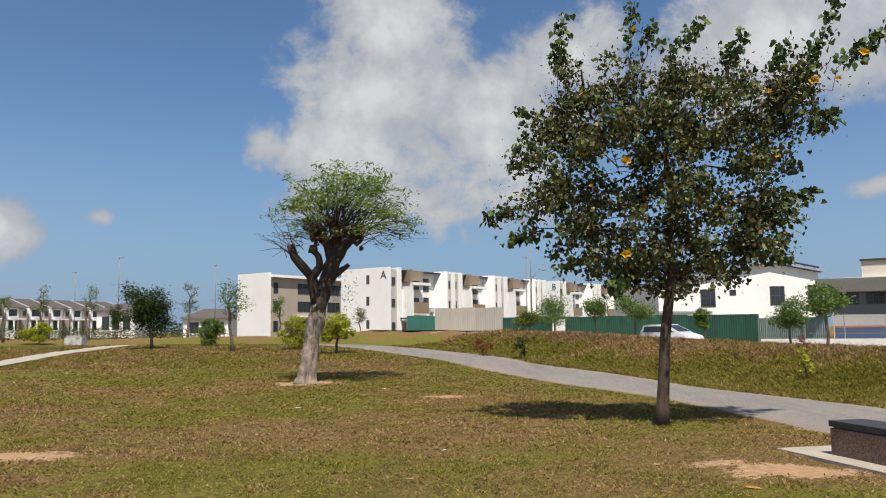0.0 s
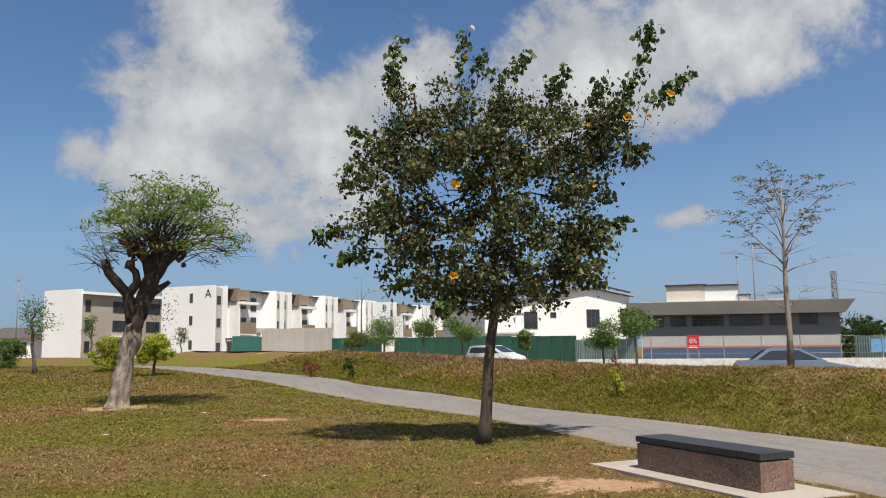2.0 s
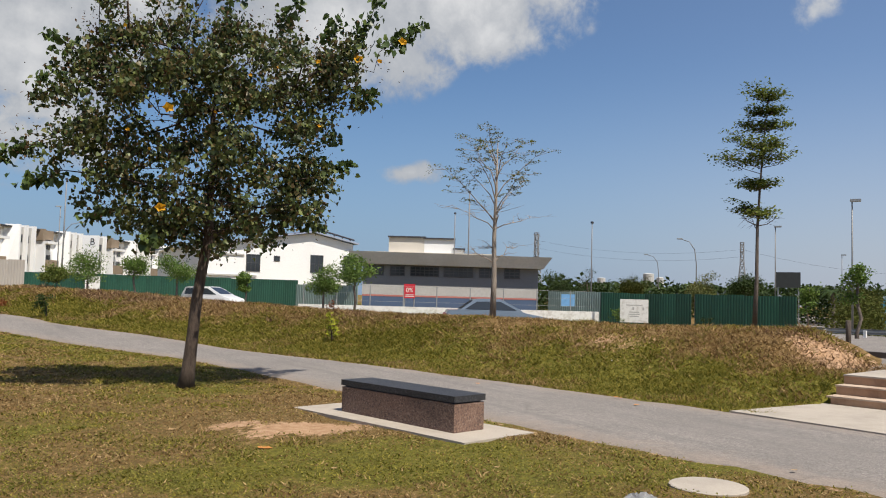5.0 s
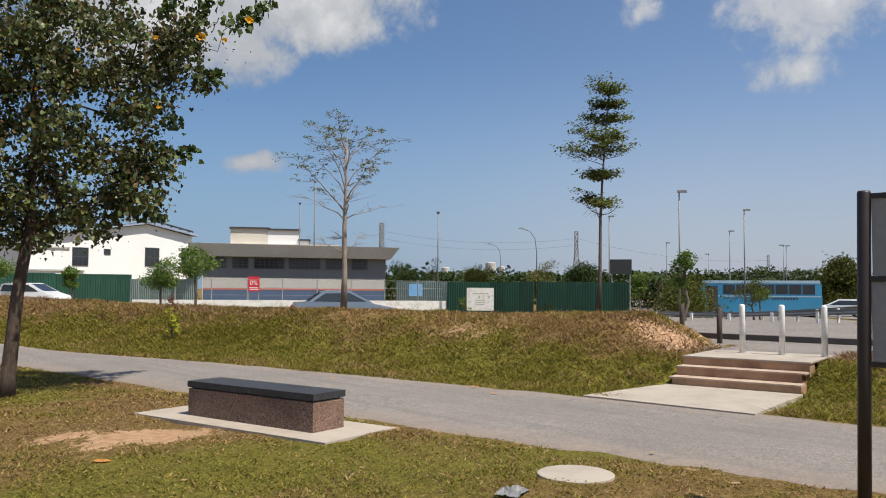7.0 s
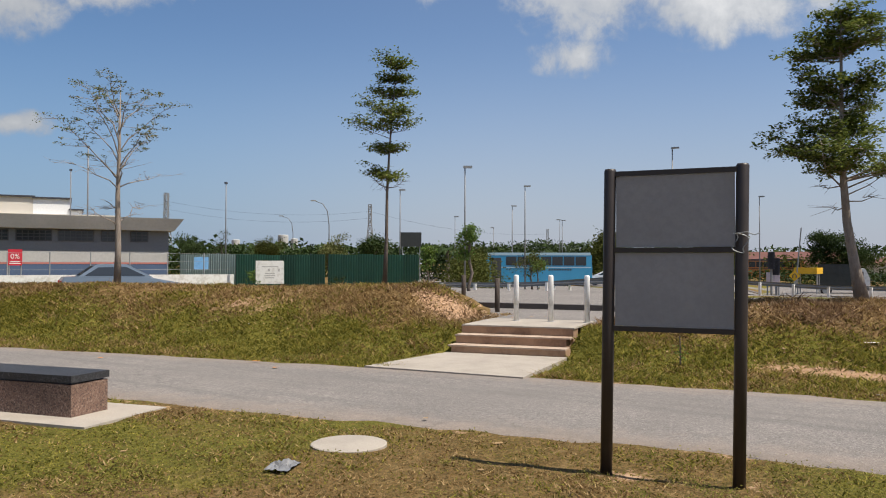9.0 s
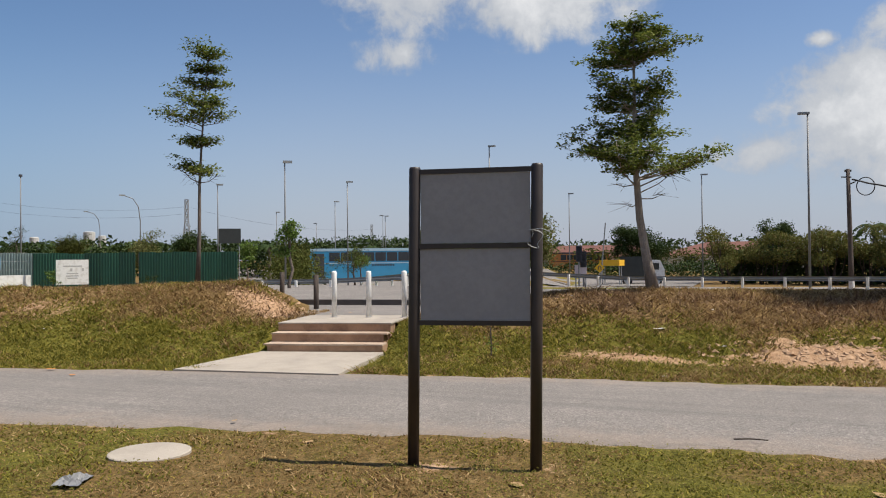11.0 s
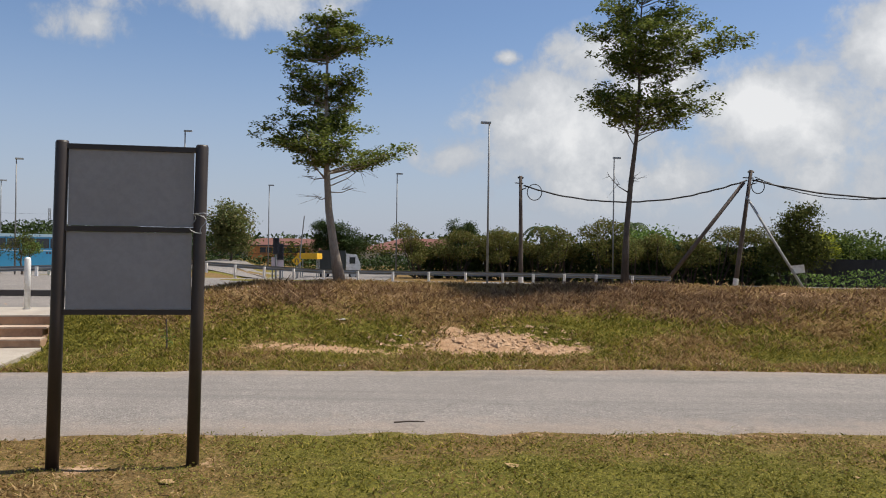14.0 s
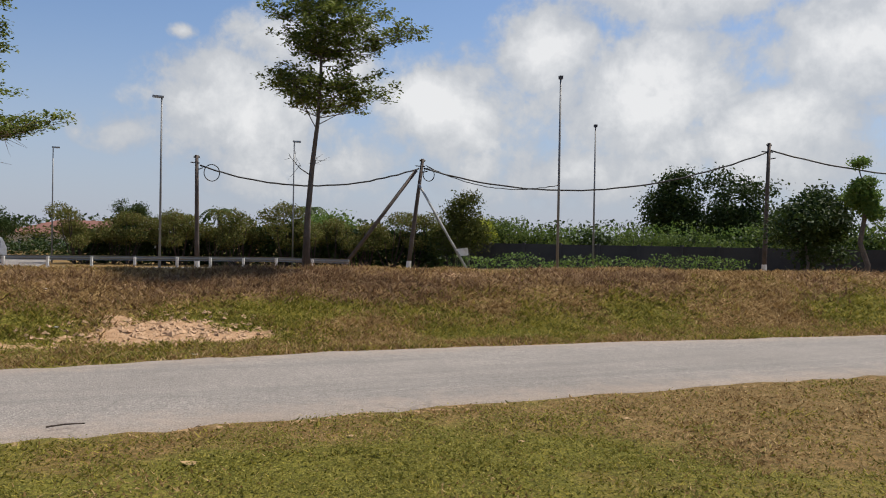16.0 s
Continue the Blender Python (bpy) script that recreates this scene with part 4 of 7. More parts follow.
def tiered_tree(base, trunk, trunk_r, tiers, n_leaves, seed, label, mat_leaf, mat_bark, leaf=0.07, bare=()):
    """An almond-like tree with flat tiers of boughs round one straight stem. tiers: height, radius, x and y offset, depth."""
    rng = np.random.RandomState(seed)
    top = thing("tiered_tree", label, "tree", pose(*base), "roadside trees on the bank")
    bm = bmesh.new()
    m = len(trunk)
    tube(bm, trunk, [trunk_r * (1.3 if i == 0 else 1 - 0.85 * i / (m - 1)) for i in range(m)], 10)
    part("trunk", bm, mat_bark, top, smooth=True)
    T = np.array(trunk, float)

    def stem(z):
        return np.array([np.interp(z, T[:, 2], T[:, k]) for k in range(3)])
    limbs, pts = bmesh.new(), []
    for z, rad, ox, oy, dep in tiers:
        ox, oy = ox + rng.normal() * .26 * rad, oy + rng.normal() * .26 * rad
        k = max(5, int(5 + rad * 4))
        for j in range(k):
            a = 6.283 * (j + rng.uniform(-.35, .35)) / k
            L = rad * rng.uniform(.55, 1.12)
            s = stem(z - L * rng.uniform(.3, .6))
            end = np.array((s[0] + ox + L * math.cos(a), s[1] + oy + L * math.sin(a), z + rng.normal() * dep))
            mid = s + (end - s) * .55 + np.array((0, 0, -.06 * L)) + rng.normal(size=3) * .05 * L
            r = trunk_r * .11 + .004
            tube(limbs, [s, mid, end], [r, r * .65, r * .25], 5, False)
            for q in np.linspace(.45, 1.0, 4 + int(3 * L)):
                c = (s + (mid - s) * q / .55) if q < .55 else (mid + (end - mid) * (q - .55) / .45)
                for _ in range(2):
                    p = c + rng.normal(size=3) * np.array((.15, .15, .035)) * (.6 + .4 * rad) + np.array((0, 0, .06))
                    tube(limbs, [c, p], [.006, .003], 3, False)
                    pts.append(p)
    for z, ax, ay, L, up in bare:
        s = stem(z)
        e = s + np.array((ax * L, ay * L, up))
        m2 = (s + e) / 2 + np.array((0, 0, -.06))
        tube(limbs, [s, m2, e], [.015, .010, .003], 5, False)
        for _ in range(7):
            c = s + (e - s) * rng.uniform(.4, 1)
            tube(limbs, [c, c + np.array((ax, ay, 0)) * rng.uniform(.1, .35) + rng.normal(size=3) * .12], [.006, .002], 3, False)
    tagged(part("branchwork", limbs, mat_bark if bare else M_BARK_DARK, top, smooth=True), kind="stuff")
    pts = np.array(pts)
    at = pts[rng.randint(0, len(pts), n_leaves)] + np.clip(rng.normal(size=(n_leaves, 3)), -1.7, 1.7) * np.array((.095, .095, .045))
    ob = new("crown", leaves_mesh("crown", at, leaf * rng.uniform(.6, 1.3, n_leaves), mat_leaf, rng, "oval", 0.0, 0.5))
    ob.parent = top




def vase_tree(base, height_, trunk_r, limbs_at, n_leaves, seed, label, mat_leaf, mat_bark, leaf):
    """A thin tree whose limbs climb outwards from one straight stem. limbs_at: start height, angle, reach, climb."""
    rng = np.random.RandomState(seed)
    top = thing("sparse_tree", label, "tree", pose(*base), "roadside trees on the bank")
    bm = bmesh.new()
    tube(bm, [(0, 0, 0), (.02, 0, height_ * .2), (0, .01, height_ * .45), (.03, 0, height_ * .7), (.05, 0, height_)], [trunk_r * 1.3, trunk_r, trunk_r * .8, trunk_r * .5, .006], 10)
    part("trunk", bm, mat_bark, top, smooth=True)
    pts = []
    for z, ang, reach, climb in limbs_at:
        bm = bmesh.new()
        a = radians(ang)
        d = np.array((math.cos(a), math.sin(a), 0))
        s = np.array((.02, 0, z))
        prev, line = s, [s]
        for q in (.25, .5, .75, 1.0):
            prev = s + d * reach * q + np.array((0, 0, climb * q ** .8)) + rng.normal(size=3) * .035
            line.append(prev)
        tube(bm, line, [.021, .016, .012, .009, .004], 5, False)
        for c in line[2:]:
            for _ in range(3):
                e = c + d * rng.uniform(.05, .3) + rng.normal(size=3) * np.array((.2, .2, .07)) + np.array((0, 0, .08))
                tube(bm, [c, (c + e) / 2 + rng.normal(size=3) * .02, e], [.008, .006, .003], 4, False)
                pts.append(e)
                for _ in range(2):
                    f = e + d * rng.uniform(0, .12) + rng.normal(size=3) * np.array((.12, .12, .04))
                    tube(bm, [e, f], [.004, .002], 3, False)
                    pts.append(f)
        part("limb", bm, mat_bark, top, smooth=True)
    pts = np.array([p for p in pts if p[2] > 3.55])
    at = pts[rng.randint(0, len(pts), n_leaves)] + rng.normal(size=(n_leaves, 3)) * np.array((.06, .06, .025))
    ob = new("crown", leaves_mesh("crown", at, leaf * rng.uniform(.6, 1.3, n_leaves), mat_leaf, rng, "oval", 0.0, .5))
    ob.parent = top


vase_tree(on(13.54, 19.23), 5.44, .078, [(1.63, 170, 0.7, 0.41), (1.69, 10, 0.76, 0.47), (1.87, 80, 0.47, 0.35), (2.63, 185, 1.29, 0.53), (2.69, -5, 1.23, 0.41), (2.8, 250, 0.7, 0.58), (2.86, 100, 0.7, 0.58), (2.92, 175, 1.75, 1.35), (3.1, 20, 1.29, 1.11), (3.21, 300, 0.94, 1.05), (3.33, 130, 0.94, 1.17), (3.51, 200, 1.11, 1.4), (3.62, -30, 1.17, 1.23), (3.8, 60, 0.82, 1.17), (3.92, 160, 0.82, 1.35), (4.09, 260, 0.58, 1.05), (4.21, 350, 0.82, 1.11), (4.56, 100, 0.47, 0.82), (4.68, 210, 0.53, 0.76)],
          2600, 31, "sparse roadside tree with thin yellowing leaves", M_LEAF_THIN, M_BARK_LIGHT, .07)
tiered_tree(on(16.08, 12.04), [(-.05, .02, 0), (0, 0, 1.2), (.02, 0, 2.4), (.08, -.02, 3.4), (.16, -.05, 4.4), (.28, -.1, 5.65)], .052,
            [(2.8, .38, 0, 0, .10), (3.5, .42, -.1, 0, .06), (4.15, .72, .05, 0, .12), (4.5, .68, -.02, 0, .08), (4.98, .46, 0, 0, .06), (5.3, .33, 0, 0, .05), (5.62, .36, .05, 0, .07)], 7000, 32, "slim roadside tree with flat leafy tiers", M_LEAF_TIER, M_BARK_GREY, .085,
            bare=[(2.5, -.7, .5, .5, .3), (2.5, .7, -.4, .55, .2), (2.4, .3, .6, .4, .3)])
tiered_tree(on(17.0, 1.63), [(0.03, -.02, 0), (-.02, .1, .7), (-.05, .22, 1.5), (-.06, .28, 2.4), (-.05, .3, 3.2), (-.05, .3, 4.2), (-.05, .3, 5.3)], .11,
            [(2.75, 1.25, 0, -.1, .14), (3.1, 1.05, 0, .05, .16), (3.4, .8, 0, .1, .12), (3.95, .85, 0, 0, .12), (4.2, .8, 0, .05, .12), (4.9, .7, 0, .05, .14), (5.15, .85, 0, .05, .14), (5.4, .55, 0, 0, .10)], 20000, 33, "roadside tree with dense dark leafy tiers and pale trunk", M_LEAF_TIER, M_BARK_LIGHT, .085,
            bare=[(2.2, .2, .9, .6, .05), (2.0, .1, -.9, .9, .5), (2.3, 0, -.9, 1.2, .55), (1.9, 0, -.8, .7, .1), (1.8, .2, .7, .4, .0)])
tiered_tree(on(17.1, -4.4), [(0, 0.05, 0), (.0, .02, 1.2), (-.02, -.06, 2.3), (-.03, -.16, 3.2), (-.04, -.2, 4.2), (-.04, -.2, 5.4), (-.04, -.25, 6.2)], .07,
            [(3.85, 1.35, 0, -.1, .10), (4.1, 1.2, 0, -.1, .10), (4.85, 1.1, 0, -.15, .12), (5.15, 1.4, 0, -.3, .14), (5.5, 1.25, 0, -.2, .16), (5.9, .9, 0, -.2, .16), (6.25, .65, 0, -.2, .14)], 22000, 34, "roadside tree with broad dark leafy tiers", M_LEAF_TIER, M_BARK_GREY, .085,
            bare=[(2.0, 0, .8, .6, .4), (2.1, .3, -.4, .3, .3)])


def far_tree(base, h, w, seed, label, mat=None, leaf=.22, n=700, trunk=.3, name="tree", group="", bark=None, flat=False):
    """A small or distant tree: trunk, some limbs, and a crown in several uneven masses."""
    r = np.random.RandomState(seed)
    lo = h * trunk
    blobs = []
    for _ in range(7):
        a, q = r.uniform(0, 6.283), r.uniform(0, .55) * w / 2
        z = lo + (h - lo) * r.uniform(.2, .85)
        k = r.uniform(.22, .42) * w * (1.1 - .5 * (z - lo) / (h - lo))
        blobs.append((q * math.cos(a), q * math.sin(a), z, k, k, k * (.45 if flat else .8)))
    return tree(name, base, zigzag(lo + (h - lo) * .4, 4, (r.normal() * .03 * h, r.normal() * .03 * h), .015 * h, seed), max(.02, .022 * h), blobs, 60, n, leaf, mat or M_LEAF_DARK, bark or M_BARK_GREY, seed, label, spread=.085 * w, shell=.4, tip=.010 * h / 4, min_h=lo * .7, group=group, sides=7)


def bush(base, w, h, seed, label, mat, leaf=.09, n=500, name="shrub", group="", depth=None):
    """A bush: short stems and leaf masses down to the ground."""
    r = np.random.RandomState(seed)
    blobs = [(r.uniform(-.35, .35) * w, r.uniform(-.35, .35) * (depth or w), h * r.uniform(.35, .7), w * r.uniform(.2, .34), (depth or w) * r.uniform(.2, .34), h * r.uniform(.22, .34)) for _ in range(6)]
    return tree(name, base, zigzag(h * .35, 2, (0, 0), .01, seed), .02 + .012 * h, blobs, 22, n, leaf, mat, M_BARK_DARK, seed, label, spread=.07 * w, shell=.4, tip=.006, min_h=0.0, category="shrub", group=group, sides=6)


# ---------------------------------------------------------------- things by the path
def bench():
    u, v = Vector((-.222, .975, 0)), Vector((.975, .222, 0))
    m = Matrix(((v.x, u.x, 0, 5.02), (v.y, u.y, 0, 7.75), (0, 0, 1, 0.014), (0, 0, 0, 1)))
    pad = bmesh.new()
    box(pad, -.33, .86, -.50, 2.85, -.09, .0)
    bevel(pad, .012)
    single("concrete_pad", pad, M_CONCRETE, "thin pale concrete pad under the bench", "pad", m)
    top = thing("bench", "long brown granite block bench with black seat slab", "bench", m)
    b = bmesh.new()
    box(b, 0, .51, 0, 2.17, 0, .335)
    bevel(b, .006)
    part("base", b, M_GRANITE, top, "speckled brown granite base")
    b = bmesh.new()
    box(b, .03, .48, .03, 2.14, .335, .355)
    part("joint", b, M_DARK, top, "dark recessed joint")
    b = bmesh.new()
    box(b, -.012, .522, -.012, 2.182, .355, .43)
    bevel(b, .018, 3)
    part("seat", b, M_SEAT, top, "black granite seat slab")


bench()


def notice_board():
    L, R = Vector((6.06, 2.345, 0)), Vector((6.215, 1.392, 0))
    gz = ground_z(6.1, 1.9)
    top = thing("notice_board", "empty grey notice board on two dark brown posts", "board", pose(L.x, L.y, gz))
    d = (R - L)
    w, d = d.length, d.normalized()
    lean = Vector((0.01, -.036, 0))
    for k, (p, s) in enumerate(((Vector((0, 0, 0)), lean), (R - L, lean))):
        bm = bmesh.new()
        tube(bm, [p + Vector((0, 0, -.1)), p + s * .5 + Vector((0, 0, 1.1)), p + s + Vector((0, 0, 2.348)), p + s + Vector((0, 0, 2.363))], [.046, .046, .046, .040], 20)
        part("post", bm, M_STEEL_BROWN, top, "dark brown round steel post", smooth=True)
    nrm = Vector((-d.y, d.x, 0))
    f = Matrix(((d.x, nrm.x, 0, 0), (d.y, nrm.y, 0, 0), (0, 0, 1, 0), (0, 0, 0, 1)))
    for z in (1.135, 1.735, 2.323):
        bm = bmesh.new()
        k = lean.length * z / 2.34
        box(bm, .03 + k, w + k - .03, -.02, .02, z - .019, z + .019, f)
        bevel(bm, .003, 1)
        part("rail", bm, M_STEEL_BROWN, top)
    for z0, z1 in ((1.149, 1.721), (1.749, 2.309)):
        bm = bmesh.new()
        k = lean.length * z0 / 2.34
        box(bm, .056 + k, w + k - .045, -.006, .006, z0 + .008, z1 - .008, f)
        part("panel", bm, M_PANEL, top, "plain grey sheet panel")
    bm = bmesh.new()
    q = R - L + lean * .8 + Vector((-.055, .0, 1.80))
    tube(bm, [q + Vector((0, .045 * math.cos(a), .07 * math.sin(a) - .02)) + d * .02 * math.sin(3 * a) for a in np.linspace(0, 9.5, 34)], [.004] * 34, 5)
    tube(bm, [q + Vector((0, .05, .05)), q + Vector((-.02, -.05, .06)), q + Vector((0, -.1, .04)), q + Vector((.02, -.13, .055))], [.004] * 4, 5)
    part("wire", bm, M_GALV, top, "loose coil of wire tied to the post")


notice_board()

# manhole cover in the grass
bm = bmesh.new()
tube(bm, [(0, 0, -.08), (0, 0, .006), (0, 0, .012)], [.338, .338, .325], 40)
single("manhole_cover", bm, M_CONCRETE, "round pale concrete manhole cover set in grass", "manhole cover", pose(5.70, 4.61, ground_z(5.70, 4.61)))


# concrete apron, steps and landing
def stairs():
    m = Matrix(((SX, UX, 0, STEP_A[0]), (SY, UY, 0, STEP_A[1]), (0, 0, 1, 0), (0, 0, 0, 1)))
    top = thing("steps", "three earth-stained concrete steps up the bank", "steps", m, kind="structure")
    ln = float(np.linalg.norm(STEP_B - STEP_A))
    r = np.random.RandomState(3)
    for i in range(3):
        bm = bmesh.new()
        box(bm, 0 + .03 * r.normal(), ln + .03 * r.normal(), .36 * i, .36 * (i + 1) + .02 if i < 2 else 1.1, -.1, .155 * (i + 1) - .014)
        bevel(bm, .02)
        part("riser", bm, M_STEP, top, "reddish earth-stained riser")
        bm = bmesh.new()
        box(bm, -.01, ln + .01, .36 * i - .02, .36 * (i + 1) - .02 if i < 2 else 2.6, .155 * (i + 1) - .014, .155 * (i + 1) + .012)
        bevel(bm, .010)
        part("tread", bm, M_DUSTY if i < 2 else M_CONCRETE, top, "dust-covered concrete tread")
    bm = bmesh.new()
    A, B = (9.85, 7.75), (10.1, 5.15)
    pts = [A, B, (12.62, 5.6), (12.22, 7.78)]
    v = [bm.verts.new((x, y, z)) for z in (-.06, .036) for x, y in pts]
    for f in ((3, 2, 1, 0), (4, 5, 6, 7), (0, 1, 5, 4), (1, 2, 6, 5), (2, 3, 7, 6), (3, 0, 4, 7)):
        bm.faces.new([v[i] for i in f])
    bevel(bm, .008)
    single("pavement", bm, M_CONCRETE, "pale concrete apron between path and steps", "pavement", kind="structure")


stairs()

bm = bmesh.new()
tube(bm, [(0, 0, 0), (0, 0, .88), (0, 0, .905), (0, 0, .915)], [.052, .052, .045, .02], 20)
bollard = thing("bollard", "white painted steel bollard on the concrete landing", "bollard", pose(14.36, 7.50, .475), "white bollards")
part("post", bm, M_WHITEPAINT, bollard, smooth=True)
bm = bmesh.new()
tube(bm, [(0, 0, 0), (0, 0, .012)], [.085, .08], 20)
part("base_plate", bm, M_KERB, bollard)
for x, y in ((14.48, 6.80), (14.62, 6.10)):
    copy_thing(bollard, pose(x, y, .475))
for x, y, h in ((16.9, 9.35, .82), (17.9, 10.9, .62)):
    bm = bmesh.new()
    tube(bm, [(0, 0, -.3), (0, 0, h), (0, 0, h + .01)], [.06, .06, .05], 14)
    p = thing("wooden_post", "dark weathered post at the car park edge", "post", pose(x, y, ground_z(x, y)), "dark posts")
    part("shaft", bm, M_TIMBERPOLE, p, smooth=True)

# car park behind the bank, its kerb and the road beyond
bm = bmesh.new()
f = [(14.2, 9.0), (14.7, 4.2), (15.3, -1.5), (31, -1.5), (33, 24), (19, 20), (16.4, 10.2)]
vs = [bm.verts.new((x, y, .455)) for x, y in f]
bm.faces.new(vs)
single("car_park", bm, M_ASPHALT, "grey asphalt car park behind the bank", "road", kind="structure")
bm = bmesh.new()
for (x0, y0), (x1, y1) in (((18.4, 11.3), (19.4, 3.0)),):
    d = math.hypot(x1 - x0, y1 - y0)
    box(bm, 0, d, -.12, .12, -.1, .13, Matrix.Translation((x0, y0, .46)) @ Matrix.Rotation(math.atan2(y1 - y0, x1 - x0), 4, "Z"))
single("kerb", bm, M_DARKKERB, "dark kerb across the car park", "kerb", kind="structure")


def draped(name, left, right, label, lift=.05, cols=5, n=8):
    """A paved strip between two lines, laid on the terrain."""
    A, B = spline(left, n), spline(right, n)
    P = np.array([[a + (q - a) * k / (cols - 1) for k in range(cols)] for a, q in zip(A, B)]).reshape(-1, 2)
    z = height(P[:, 0], P[:, 1]) + lift
    f = [(i * cols + k, i * cols + k + 1, (i + 1) * cols + k + 1, (i + 1) * cols + k) for i in range(len(A) - 1) for k in range(cols - 1)]
    return tagged(new(name, raw_mesh(name, [(p[0], p[1], q) for p, q in zip(P, z)], f, M_ASPHALT, True)), label, "road", kind="structure")


FOOT_A = [(-19.0, 30), (-20.4, 37), (-21.4, 44), (-21.8, 50), (-22.2, 57)]
FOOT_B = [(-20.6, 30), (-21.9, 37.2), (-22.9, 44.4), (-23.3, 50.4), (-23.7, 57.2)]
draped("main_road", [(36, -60), (39.5, -25), (41.5, -5), (43, 10), (49, 24), (58, 38), (72, 56), (110, 95)], [(46, -62), (49, -27), (51, -5), (53, 8), (60, 20), (70, 32), (85, 50), (125, 88)], "wide grey main road beyond the guard rail")
draped("junction_road", [(54, 3), (55.5, 9), (62, 20), (72, 32)], [(73, 3), (77, 9), (83, 18), (92, 30)], "grey asphalt of the junction beyond the guard rail", .06)
draped("side_street", [(13.5, 22), (12, 30), (8, 42), (-2, 56), (-12, 70)], [(26, 24), (22.5, 34), (14, 48), (5, 59), (-5, 74)], "grey side street behind the bank")
draped("footpath", FOOT_A, FOOT_B, "narrow pale footpath across the lawn", .06).data.materials[0] = M_CONCRETE


# ---------------------------------------------------------------- buildings
def frame_of(origin, along):
    """A pose whose x runs along a facade, y into the building and z up."""
    a = Vector((along[0], along[1], 0)).normalized()
    return Matrix(((a.x, -a.y, 0, origin[0]), (a.y, a.x, 0, origin[1]), (0, 0, 1, origin[2] if len(origin) > 2 else 0), (0, 0, 0, 1)))


def block(parent, name, mat, *dims, label=""):
    bm = bmesh.new()
    box(bm, *dims)
    return part(name, bm, mat, parent, label)


def window(parent, x0, x1, z0, z1, y, cols=2, rows=1, bars=False):
    """A window set in a wall whose outer face lies at y: frame proud of the wall, panes behind it, mullions between."""
    bm = bmesh.new()
    t = .06
    out = [(x0 - t, z0 - t), (x1 + t, z0 - t), (x1 + t, z1 + t), (x0 - t, z1 + t)]
    ins = [(x0, z0), (x1, z0), (x1, z1), (x0, z1)]
    rings = [[bm.verts.new((a, q, c)) for a, c in ring] for ring, q in ((out, y - .05), (ins, y - .05), (ins, y + .04), (out, y + .04))]
    for a, b in zip(rings, rings[1:] + rings[:1]):
        for i in range(4):
            bm.faces.new((a[i], a[(i + 1) % 4], b[(i + 1) % 4], b[i]))
    bmesh.ops.recalc_face_normals(bm, faces=bm.faces[:])
    w = part("window", bm, M_FRAME, parent)
    for i in range(1, cols):
        x = x0 + (x1 - x0) * i / cols
        bm = bmesh.new()
        box(bm, x - .025, x + .025, y - .04, y + .02, z0, z1)
        part("mullion", bm, M_FRAME, w)
    for i in range(1, rows):
        z = z0 + (z1 - z0) * i / rows
        bm = bmesh.new()
        box(bm, x0, x1, y - .035, y + .02, z - .025, z + .025)
        part("transom", bm, M_FRAME, w)
    bm = bmesh.new()
    box(bm, x0, x1, y - .012, y + .01, z0, z1)
    part("pane", bm, M_GLASS, w)
    return w


def lettering(parent, text, m, size, mat, depth=.02):
    c = bpy.data.curves.new("letter", "FONT")
    c.body, c.size, c.extrude, c.align_x = text, size, depth, "CENTER"
    c.materials.append(mat)
    ob = new("lettering", c)
    ob.parent, ob.matrix_basis = parent, m
    return ob


